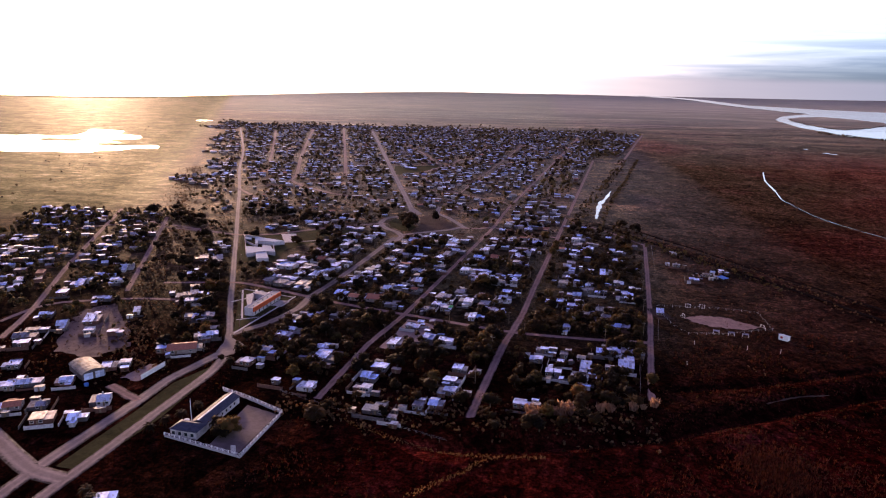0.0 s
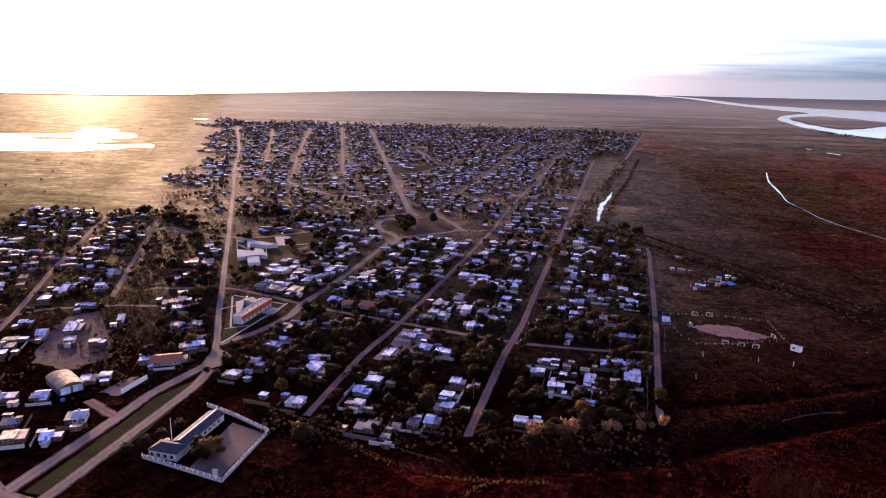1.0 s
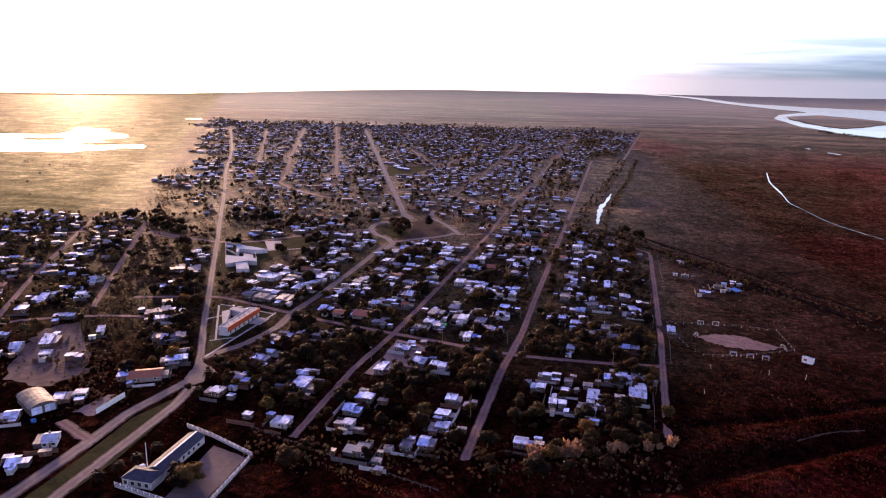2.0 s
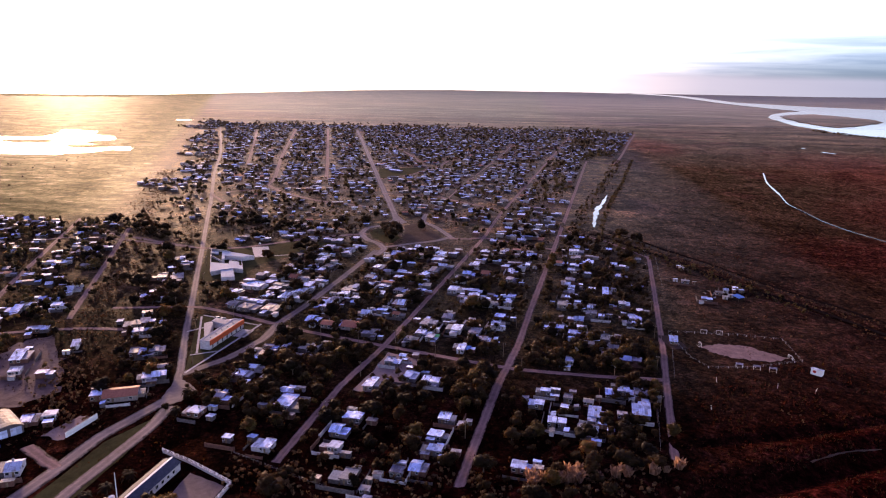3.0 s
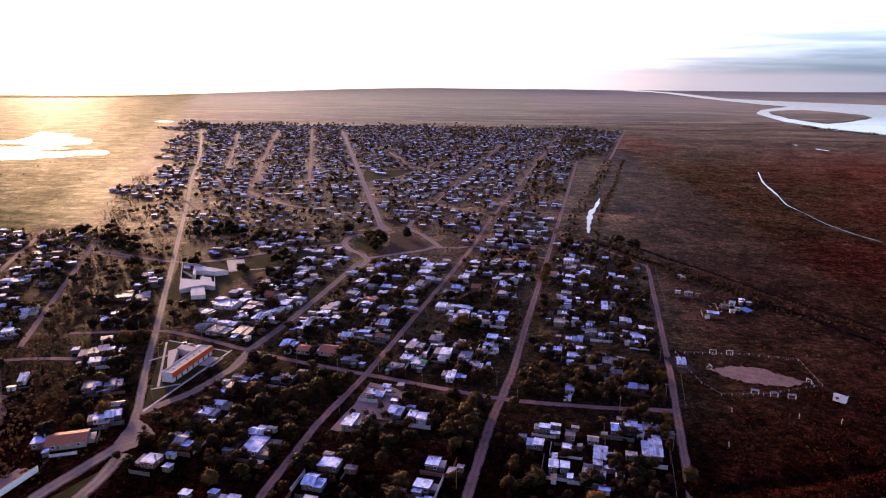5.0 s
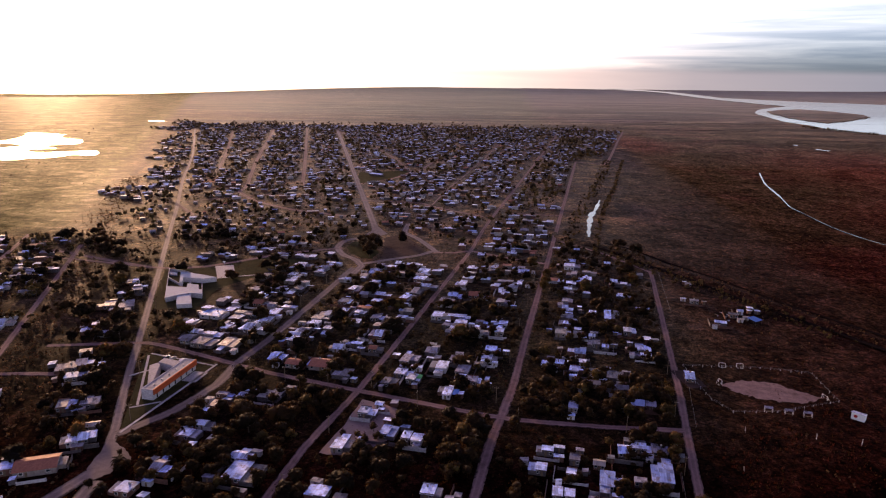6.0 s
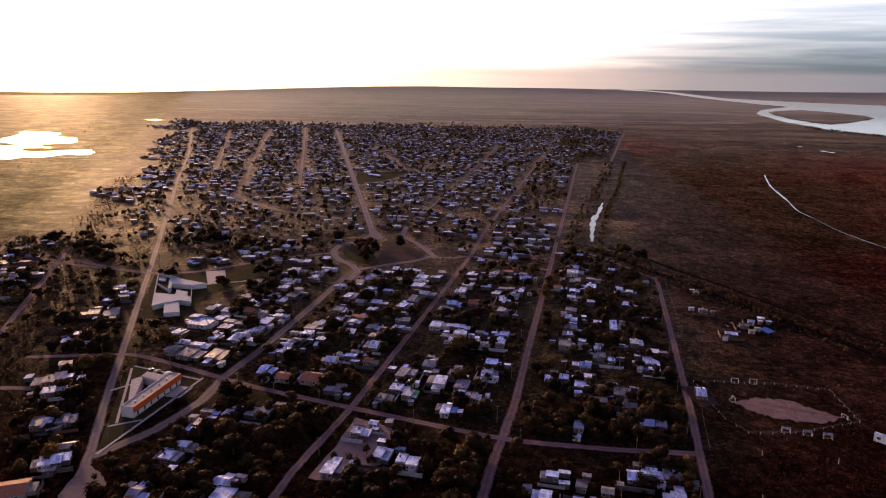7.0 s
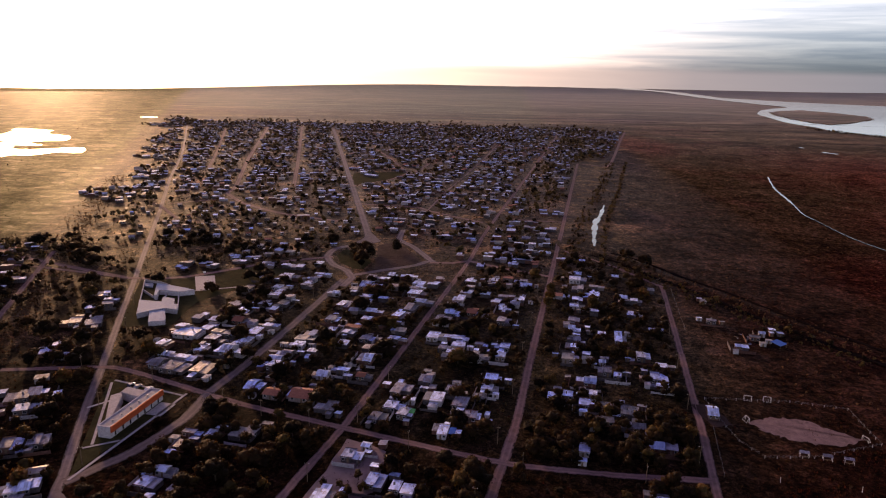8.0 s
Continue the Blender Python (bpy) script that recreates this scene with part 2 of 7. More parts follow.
def ground_material():
    m, nt, b = nodes_of("grassland")
    p = place_vec(nt)
    sep = nt.nodes.new("ShaderNodeSeparateXYZ")
    nt.links.new(p, sep.inputs[0])
    X, Y = sep.outputs["X"], sep.outputs["Y"]

    def stretched(sx, sy, turn):
        mp = nt.nodes.new("ShaderNodeMapping")
        mp.inputs["Scale"].default_value = (sx, sy, 1.0)
        mp.inputs["Rotation"].default_value = (0, 0, radians(turn))
        nt.links.new(p, mp.inputs["Vector"])
        return mp.outputs["Vector"]

    def ramped(v, a, z, top=1.0):
        """0 at a, top at z, clamped."""
        return calc(nt, "MULTIPLY", calc(nt, "MULTIPLY", calc(nt, "SUBTRACT", v, a), 1.0 / (z - a), clamp=True), top)

    huge = noise_node(nt, p, 0.004, 5, 0.6, 0.9)
    wide = noise_node(nt, p, 0.018, 7, 0.68, 1.1)
    mid = noise_node(nt, stretched(1.0, 0.7, 20), 0.13, 7, 0.74, 0.8)
    fine = noise_node(nt, p, 0.8, 5, 0.75)
    # long low bands of reed and mud lie across the view of the far marsh
    band = noise_node(nt, stretched(0.0022, 0.012, 5), 1.0, 7, 0.72, 1.0)
    streak = noise_node(nt, stretched(0.012, 0.036, -14), 1.0, 8, 0.78, 0.8)
    f = calc(nt, "ADD", calc(nt, "MULTIPLY", wide, 0.45), calc(nt, "MULTIPLY", mid, 0.55))
    f = calc(nt, "MULTIPLY_ADD", f, 2.2, -0.6, clamp=True)

    def patch(cx, cy, rx, ry, edge=0.8):
        """A ragged oval of one growth: 1 inside, 0 outside."""
        dx = calc(nt, "DIVIDE", calc(nt, "SUBTRACT", X, cx), rx)
        dy = calc(nt, "DIVIDE", calc(nt, "SUBTRACT", Y, cy), ry)
        d = calc(nt, "SQRT", calc(nt, "ADD", calc(nt, "MULTIPLY", dx, dx), calc(nt, "MULTIPLY", dy, dy)))
        d = calc(nt, "ADD", d, calc(nt, "MULTIPLY_ADD", wide, 1.6, -0.8))
        return ramped(d, 1.0 + edge / 2, 1.0 - edge / 2)

    olive = ramp(nt, f, [(0.22, (0.006, 0.0042, 0.003)), (0.42, (0.017, 0.0125, 0.0066)), (0.58, (0.034, 0.025, 0.0125)), (0.78, (0.068, 0.047, 0.028))])
    brown = ramp(nt, f, [(0.22, (0.006, 0.0032, 0.0026)), (0.44, (0.019, 0.0105, 0.0066)), (0.60, (0.040, 0.0215, 0.0130)), (0.78, (0.085, 0.046, 0.031))])
    red = ramp(nt, f, [(0.22, (0.010, 0.0032, 0.0025)), (0.44, (0.034, 0.0098, 0.0068)), (0.60, (0.068, 0.0195, 0.0130)), (0.78, (0.12, 0.040, 0.028))])
    heath = ramp(nt, f, [(0.25, (0.0045, 0.0028, 0.0035)), (0.55, (0.015, 0.0088, 0.0098)), (0.8, (0.034, 0.019, 0.019))])
    col = mixed(nt, brown, olive, ramped(huge, 0.32, 0.48))
    # red sedge beyond the ditch and in spots nearer the town, dark heath by the creek
    col = mixed(nt, col, red, calc(nt, "MULTIPLY", patch(600, 1190, 180, 260, 1.0), 0.6))
    col = mixed(nt, col, red, calc(nt, "MULTIPLY", patch(430, 820, 90, 120, 0.9), 0.5))
    col = mixed(nt, col, red, calc(nt, "MULTIPLY", patch(320, 640, 90, 70, 0.9), 0.5))
    col = mixed(nt, col, red, calc(nt, "MULTIPLY", patch(255, 1560, 60, 170, 0.9), 0.6))
    col = mixed(nt, col, heath, calc(nt, "MULTIPLY", patch(135, 850, 18, 45), 0.8))
    col = mixed(nt, col, heath, calc(nt, "MULTIPLY", patch(185, 1330, 34, 200), 0.8))
    col = mixed(nt, col, heath, patch(330, 2240, 130, 120))
    # reddish rough ground in the south
    near = calc(nt, "MULTIPLY", ramped(Y, 300.0, 235.0), ramped(X, -91.0, -50.0))
    col = mixed(nt, col, red, calc(nt, "MULTIPLY", near, 0.9))
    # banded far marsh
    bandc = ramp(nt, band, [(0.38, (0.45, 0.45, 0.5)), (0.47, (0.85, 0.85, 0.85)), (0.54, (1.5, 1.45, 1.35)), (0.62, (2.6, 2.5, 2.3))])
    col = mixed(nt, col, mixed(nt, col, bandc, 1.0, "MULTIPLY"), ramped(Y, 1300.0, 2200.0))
    clump = noise_node(nt, p, 0.28, 5, 0.7, 0.4)
    col = mixed(nt, col, ramp(nt, clump, [(0.36, (0.30, 0.30, 0.30)), (0.48, (0.85, 0.85, 0.85)), (0.56, (1.4, 1.38, 1.3)), (0.66, (2.4, 2.3, 2.1))]), 1.0, "MULTIPLY")
    speck = ramp(nt, fine, [(0.36, (0.35, 0.35, 0.35)), (0.50, (0.9, 0.9, 0.9)), (0.64, (2.0, 1.95, 1.85))])
    col = mixed(nt, col, speck, 1.0, "MULTIPLY")
    # lots of the town, each worn in its own way
    lot = nt.nodes.new("ShaderNodeTexVoronoi")
    lot.inputs["Scale"].default_value = 0.06
    nt.links.new(p, lot.inputs["Vector"])
    lots = ramp(nt, calc(nt, "MULTIPLY", lot.outputs["Color"], 1.0), [(0.1, (0.5, 0.5, 0.5)), (0.55, (1.0, 1.0, 1.0)), (0.8, (1.5, 1.45, 1.1)), (0.95, (2.6, 2.2, 1.8))])
    town = ramped(calc(nt, "SUBTRACT", calc(nt, "MULTIPLY_ADD", Y, 0.16, 20.0), X), 0.0, 50.0)
    town = calc(nt, "MULTIPLY", town, ramped(Y, 1980.0, 1820.0))
    col = mixed(nt, col, mixed(nt, col, lots, 1.0, "MULTIPLY"), town)
    # far ground paled with distance: haze put into the colour of the banded grass
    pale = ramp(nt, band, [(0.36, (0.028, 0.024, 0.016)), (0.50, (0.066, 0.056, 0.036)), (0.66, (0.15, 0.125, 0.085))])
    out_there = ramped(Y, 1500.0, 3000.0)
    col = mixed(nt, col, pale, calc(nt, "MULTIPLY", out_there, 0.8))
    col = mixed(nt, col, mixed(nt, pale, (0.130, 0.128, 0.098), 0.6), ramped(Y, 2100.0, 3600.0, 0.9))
    # wet yellowing meadow west of the town, streaked with old water lines
    sf = calc(nt, "ADD", calc(nt, "MULTIPLY", streak, 0.65), calc(nt, "MULTIPLY", f, 0.35))
    meadow = ramp(nt, sf, [(0.34, (0.022, 0.022, 0.008)), (0.46, (0.056, 0.054, 0.018)), (0.54, (0.105, 0.094, 0.034)), (0.62, (0.20, 0.165, 0.08))])
    west = ramped(calc(nt, "SUBTRACT", calc(nt, "MULTIPLY_ADD", Y, -0.42, -85.0), X), 0.0, 45.0)
    west = calc(nt, "MULTIPLY", west, ramped(calc(nt, "MULTIPLY_ADD", X, -0.6, Y), 880.0, 960.0))
    col = mixed(nt, col, meadow, calc(nt, "MULTIPLY", west, 0.92))
    # foreground dimness painted into the near ground's colour, darker and redder
    peat_and_dim = ramped(Y, 470.0, 330.0)
    col = mixed(nt, col, mixed(nt, col, (0.36, 0.165, 0.21), 1.0, "MULTIPLY"), peat_and_dim)
    # farther ground brightened in its colour by place, standing in for haze
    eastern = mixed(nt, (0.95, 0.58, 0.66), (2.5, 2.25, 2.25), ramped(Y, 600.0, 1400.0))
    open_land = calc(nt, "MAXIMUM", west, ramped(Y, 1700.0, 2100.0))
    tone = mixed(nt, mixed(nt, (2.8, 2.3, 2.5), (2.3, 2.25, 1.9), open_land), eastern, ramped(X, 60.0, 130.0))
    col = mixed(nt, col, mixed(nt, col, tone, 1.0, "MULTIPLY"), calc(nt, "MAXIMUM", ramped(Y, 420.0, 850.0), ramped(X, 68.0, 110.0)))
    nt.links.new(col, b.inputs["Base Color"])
    b.inputs["Roughness"].default_value = 0.62
    # dry stalks and wet hollows shine unevenly against the light, least on the western meadow
    damp = ramp(nt, streak, [(0.36, (0.55, 0.55, 0.55)), (0.50, (0.9, 0.9, 0.9)), (0.64, (1.4, 1.4, 1.4))])
    clod = ramp(nt, f, [(0.30, (0.35, 0.35, 0.35)), (0.55, (1.0, 1.0, 1.0)), (0.75, (1.7, 1.7, 1.7))])
    inward = ramped(calc(nt, "ADD", X, calc(nt, "MULTIPLY_ADD", Y, 0.42, 110.0)), -60.0, 330.0)
    shine = calc(nt, "MULTIPLY", damp, calc(nt, "MULTIPLY_ADD", inward, 0.026, 0.0014))
    shine = calc(nt, "MULTIPLY", shine, clod)
    shine = calc(nt, "MULTIPLY", shine, calc(nt, "MAXIMUM", ramped(X, 240.0, 40.0), ramped(Y, 1200.0, 2400.0, 0.6)))
    # the gloss also grows with distance, standing in for haze
    nt.links.new(calc(nt, "MULTIPLY", shine, ramped(Y, 330.0, 1000.0)), b.inputs["Specular IOR Level"])
    h = calc(nt, "ADD", calc(nt, "MULTIPLY", mid, 1.2), calc(nt, "MULTIPLY", fine, 0.35))
    bump(nt, b, h, 0.8, 0.7)
    return m


def dirt_material(name, dark, light, rough=0.9, scale=0.25, spec=0.03, verge=None):
    """Bare or paved ground; with a verge colour, a road with pale wheel tracks and edges that the grass eats into."""
    m, nt, b = nodes_of(name)
    p = place_vec(nt)
    wide = noise_node(nt, p, scale * 0.3, 4, 0.6, 0.5)
    mid = noise_node(nt, p, scale, 6, 0.65, 1.0)
    fine = noise_node(nt, p, 3.0, 4, 0.7)
    f = calc(nt, "ADD", calc(nt, "ADD", calc(nt, "MULTIPLY", wide, 0.35), calc(nt, "MULTIPLY", mid, 0.4)), calc(nt, "MULTIPLY", fine, 0.25))
    col = ramp(nt, f, [(0.34, dark), (0.62, light)])
    if verge:
        at = nt.nodes.new("ShaderNodeAttribute")
        at.attribute_name = "across"
        a = at.outputs["Fac"]
        track = calc(nt, "SUBTRACT", 1.0, calc(nt, "MULTIPLY", calc(nt, "ABSOLUTE", calc(nt, "SUBTRACT", a, 0.42)), 4.0), clamp=True)
        col = mixed(nt, col, mixed(nt, col, (1.35, 1.33, 1.33), 1.0, "MULTIPLY"), track)
        worn = calc(nt, "MULTIPLY_ADD", calc(nt, "ADD", a, calc(nt, "MULTIPLY", calc(nt, "SUBTRACT", mid, 0.5), 1.5)), 5.0, -3.4, clamp=True)
        col = mixed(nt, col, verge, worn)
    nt.links.new(col, b.inputs["Base Color"])
    b.inputs["Roughness"].default_value = rough
    b.inputs["Specular IOR Level"].default_value = spec
    bump(nt, b, calc(nt, "ADD", mid, fine), 0.5, 0.12)
    return m


def water_material():
    m, nt, b = nodes_of("river_water")
    p = place_vec(nt)
    rip = noise_node(nt, p, 0.5, 4, 0.6)
    b.inputs["Base Color"].default_value = (0.03, 0.028, 0.022, 1)
    b.inputs["Roughness"].default_value = 0.07
    b.inputs["IOR"].default_value = 1.33
    bump(nt, b, rip, 0.04, 0.05)
    return m


def glass_material():
    m, nt, b = nodes_of("window_glass")
    b.inputs["Base Color"].default_value = (0.02, 0.025, 0.03, 1)
    b.inputs["Roughness"].default_value = 0.08
    return m


M = {
    "grass": ground_material(),
    "dirt": dirt_material("dirt_road", (0.075, 0.043, 0.040), (0.21, 0.128, 0.115), verge=(0.026, 0.017, 0.014)),
    "peat_and_dim": dirt_material("wet_peat", (0.005, 0.0033, 0.003), (0.014, 0.009, 0.0075), spec=0.0),
    "asphalt": dirt_material("worn_asphalt", (0.062, 0.044, 0.044), (0.145, 0.105, 0.102), 0.75),
    "street": dirt_material("worn_paved_street", (0.062, 0.044, 0.044), (0.145, 0.105, 0.102), 0.75, verge=(0.03, 0.022, 0.019)),
    "pitch": dirt_material("bare_pitch", (0.085, 0.054, 0.050), (0.24, 0.155, 0.142), 0.9, 0.5),
    "avenue": dirt_material("pale_asphalt", (0.066, 0.048, 0.050), (0.165, 0.122, 0.124), 0.75, verge=(0.034, 0.025, 0.022)),
    "sand": dirt_material("bare_sand", (0.13, 0.088, 0.080), (0.25, 0.175, 0.16)),
    "lawn": dirt_material("mown_lawn", (0.014, 0.0135, 0.006), (0.046, 0.042, 0.017), spec=0.004),
    "yard": dirt_material("trodden_yard", (0.022, 0.014, 0.012), (0.07, 0.044, 0.036), spec=0.008),
    "clearing": dirt_material("bare_rubbly_soil", (0.028, 0.016, 0.015), (0.15, 0.098, 0.090), 0.9, 0.22),
    "slate": plain("dark_slate", (0.018, 0.020, 0.034), (0.045, 0.050, 0.075), 0.7, vary=0.1, spec=0.3),
    "pale_roof": plain("pale_blue_membrane", (0.12, 0.17, 0.25), (0.20, 0.27, 0.37), 0.75, vary=0.15),
    "concrete": plain("concrete", (0.19, 0.175, 0.175), (0.34, 0.315, 0.31), 0.8),
    "water": water_material(),
    "glass": glass_material(),
    "white_wall": plain("white_render", (0.24, 0.215, 0.225), (0.50, 0.46, 0.47), 0.8),
    "cream_wall": plain("cream_render", (0.14, 0.108, 0.098), (0.30, 0.235, 0.21), 0.8),
    "grey_wall": plain("grey_block", (0.045, 0.036, 0.038), (0.115, 0.094, 0.096), 0.85),
    "brick_wall": plain("brick_wall", (0.07, 0.034, 0.026), (0.15, 0.07, 0.052), 0.85),
    "w": metal_roof("pale_zinc_sheet", (0.36, 0.43, 0.60), (0.64, 0.72, 0.92), (0.30, 0.23, 0.20), 0.12, 0.68),
    "b": metal_roof("zinc_sheet", (0.26, 0.35, 0.62), (0.46, 0.59, 0.92), (0.25, 0.19, 0.17), 0.15, 0.66),
    "g": metal_roof("weathered_sheet", (0.10, 0.10, 0.13), (0.25, 0.25, 0.31), (0.18, 0.11, 0.08), 0.15, 0.7),
    "d": metal_roof("dark_sheet", (0.10, 0.10, 0.11), (0.22, 0.22, 0.24), (0.16, 0.10, 0.07), 0.2, 0.6),
    "r": plain("clay_tile", (0.20, 0.07, 0.045), (0.34, 0.13, 0.08), 0.75),
    "c": metal_roof("cream_sheet", (0.26, 0.22, 0.19), (0.42, 0.36, 0.31), (0.30, 0.22, 0.16), 0.15, 0.55),
    "B": metal_roof("blue_sheet", (0.05, 0.13, 0.34), (0.09, 0.24, 0.52), (0.20, 0.20, 0.22), 0.1, 0.5),
    "f": plain("concrete_slab", (0.16, 0.15, 0.14), (0.32, 0.30, 0.28), 0.9),
    "orange": plain("orange_panel", (0.36, 0.055, 0.015), (0.50, 0.09, 0.03), 0.6, vary=0.1),
    "wood": plain("weathered_wood", (0.09, 0.06, 0.04), (0.20, 0.14, 0.09), 0.85),
    "bark": plain("bark", (0.05, 0.036, 0.026), (0.12, 0.09, 0.065), 0.9),
    "white_paint": plain("white_paint", (0.62, 0.60, 0.57), (0.8, 0.79, 0.76), 0.6, vary=0.1),
    "post_paint": plain("flaking_paint", (0.36, 0.33, 0.31), (0.64, 0.60, 0.57), 0.8),
    "tank": plain("grey_plastic", (0.12, 0.12, 0.13), (0.30, 0.30, 0.30), 0.6),
    "red_paint": plain("red_paint", (0.34, 0.02, 0.02), (0.5, 0.04, 0.03), 0.6, vary=0.1),
    "tarp_green": plain("green_tarp", (0.02, 0.22, 0.05), (0.04, 0.34, 0.09), 0.5),
    "tarp_blue": plain("blue_tarp", (0.03, 0.10, 0.36), (0.05, 0.18, 0.52), 0.5),
    "leaf": leafy("tree_leaves", [(0.15, (0.0085, 0.0056, 0.0034)), (0.45, (0.0145, 0.0094, 0.0046)), (0.7, (0.025, 0.0150, 0.0064)), (0.92, (0.045, 0.023, 0.0095))], 0.3),
    "autumn": leafy("autumn_leaves", [(0.2, (0.035, 0.024, 0.009)), (0.6, (0.075, 0.050, 0.015)), (0.9, (0.12, 0.055, 0.020))]),
    "reed": leafy("dry_reeds", [(0.1, (0.008, 0.0022, 0.0016)), (0.5, (0.022, 0.0056, 0.0038)), (0.9, (0.058, 0.0155, 0.010))], 0.9),
    "bush": leafy("garden_bushes", [(0.1, (0.016, 0.013, 0.006)), (0.5, (0.034, 0.027, 0.011)), (0.9, (0.062, 0.045, 0.018))], 0.9),
    # paler version of the leaves, lifts the far trees in place of haze
    "olive": leafy("olive_leaves", [(0.1, (0.022, 0.018, 0.0085)), (0.5, (0.044, 0.035, 0.0145)), (0.9, (0.080, 0.056, 0.022))], 0.5),
    "scrub": leafy("brown_scrub", [(0.1, (0.030, 0.018, 0.011)), (0.5, (0.075, 0.044, 0.024)), (0.9, (0.15, 0.085, 0.042))], 0.7),
    "twig": leafy("pale_twigs", [(0.1, (0.12, 0.07, 0.05)), (0.9, (0.28, 0.18, 0.13))], 0.9),
}

# building helpers
rnd = random.Random(7)


def mesh_of(name, verts, faces, mat, smooth=False):
    me = bpy.data.meshes.new(name)
    me.from_pydata(verts, [], faces)
    me.materials.append(mat)
    if smooth:
        me.polygons.foreach_set("use_smooth", [True] * len(me.polygons))
    me.update()
    return me


def piece(name, verts, faces, mat, parent=None, label="", at=None, smooth=False):
    ob = new(name, mesh_of(name, verts, faces, mat, smooth))
    if parent is not None:
        ob.parent = parent
    if at is not None:
        ob.matrix_basis = at
    if label:
        ob["label"] = label
    return ob


def box(x0, x1, y0, y1, z0, z1):
    v = [(x0, y0, z0), (x1, y0, z0), (x1, y1, z0), (x0, y1, z0), (x0, y0, z1), (x1, y0, z1), (x1, y1, z1), (x0, y1, z1)]
    f = [(3, 2, 1, 0), (4, 5, 6, 7), (0, 1, 5, 4), (1, 2, 6, 5), (2, 3, 7, 6), (3, 0, 4, 7)]
    return v, f


def joined(shapes):
    V, F = [], []
    for v, f in shapes:
        n = len(V)
        V += list(v)
        F += [tuple(i + n for i in q) for q in f]
    return V, F


def prism(pts, z0, z1):
    n = len(pts)
    area = sum(pts[i][0] * pts[(i + 1) % n][1] - pts[(i + 1) % n][0] * pts[i][1] for i in range(n))
    if area < 0:
        pts = pts[::-1]
    v = [(x, y, z0) for x, y in pts] + [(x, y, z1) for x, y in pts]
    f = [tuple(range(n))[::-1], tuple(range(n, 2 * n))] + [(i, (i + 1) % n, (i + 1) % n + n, i + n) for i in range(n)]
    return v, f


def tube(pts, radii, sides=6):
    """A tapered tube along points."""
    V, F = [], []
    for k, (p, r) in enumerate(zip(pts, radii)):
        p = Vector(p)
        d = (Vector(pts[min(k + 1, len(pts) - 1)]) - Vector(pts[max(k - 1, 0)])).normalized()
        a = d.orthogonal().normalized()
        b = d.cross(a)
        for s in range(sides):
            t = 2 * math.pi * s / sides
            V.append(tuple(p + a * math.cos(t) * r + b * math.sin(t) * r))
    for k in range(len(pts) - 1):
        for s in range(sides):
            i, j = k * sides + s, k * sides + (s + 1) % sides
            F.append((i, j, j + sides, i + sides))
    F.append(tuple(range(sides))[::-1])
    F.append(tuple(range((len(pts) - 1) * sides, len(pts) * sides)))
    return V, F


def thing(name, m, label, category, group="", kind=""):
    ob = new(name)
    ob.matrix_basis = m
    return tagged(ob, label, category, group, kind)


def smooth(t):
    t = min(1.0, max(0.0, t))
    return t * t * (3 - 2 * t)


def seg_dist(p, a, b):
    ax, ay = a
    dx, dy = b[0] - ax, b[1] - ay
    t = ((p[0] - ax) * dx + (p[1] - ay) * dy) / (dx * dx + dy * dy + 1e-9)
    t = min(1.0, max(0.0, t))
    return math.hypot(p[0] - ax - t * dx, p[1] - ay - t * dy)


def line_dist(p, pts):
    return min(seg_dist(p, pts[i], pts[i + 1]) for i in range(len(pts) - 1))


def line_x(pts, y):
    """x of a line at y, going on straight past its ends."""
    q = sorted(pts, key=lambda a: a[1])
    for a, b in zip(q, q[1:]):
        if y <= b[1] or b is q[-1]:
            return a[0] + (b[0] - a[0]) * (y - a[1]) / (b[1] - a[1])


def inside(p, poly):
    c, n = False, len(poly)
    for i in range(n):
        (x0, y0), (x1, y1) = poly[i], poly[(i + 1) % n]
        if (y0 > p[1]) != (y1 > p[1]) and p[0] < x0 + (x1 - x0) * (p[1] - y0) / (y1 - y0):
            c = not c
    return c


# the plan: centre lines of the streets
MAIN = [(-151.3, 319.6), (-162.3, 350.1), (-183, 397.7), (-202.5, 445.3), (-228.1, 506.3), (-257.4, 577.1), (-296.5, 669.8), (-351.4, 801.5), (-429.4, 982.1), (-530.7, 1234.6), (-746.6, 1722.6)]
SECOND = [(-89.1, 278.2), (-81.7, 345.3), (-71.2, 395.9), (-54.5, 507.5), (-32.9, 655.1), (-20.7, 771), (42.7, 1229.8), (112.2, 1744.6)]
THIRD = [(-20.7, 266), (-9.8, 353.8), (-5.5, 377), (0.4, 412.4), (8.5, 479.5), (26.8, 619.8), (46.4, 771), (106.8, 1242)]
FOURTH = [(60.4, 301.3), (70.5, 370.9), (76.9, 412.4), (89.1, 505.1), (102.5, 610)]
CROSS = [(-245.2, 429.4), (-195.2, 439.2), (-159.8, 427), (-119.6, 410.5), (-71.2, 395.8), (-4.9, 377), (39, 373.9), (70.8, 374.5)]
PLAZA_ROAD = [(-137.9, 419.7), (-131.8, 455.1), (-123.2, 530.7), (-117.1, 595.4)]
SCHOOL_ROAD = [(-137.9, 418.5), (-137.9, 395.3), (-146.4, 367.2), (-159.8, 346.5)]
C_TWO = [(-62.2, 646.6), (-45.1, 647.8), (-32.9, 655.1), (-2.4, 636.8), (26.8, 623.4)]
TRACK = [(42.7, 697.8), (74.4, 660), (102.5, 610)]
C_THREE = [(-366, 614.9), (-261.1, 577.1), (-224.5, 585.6), (-179.3, 628.3), (-137.9, 651.5)]
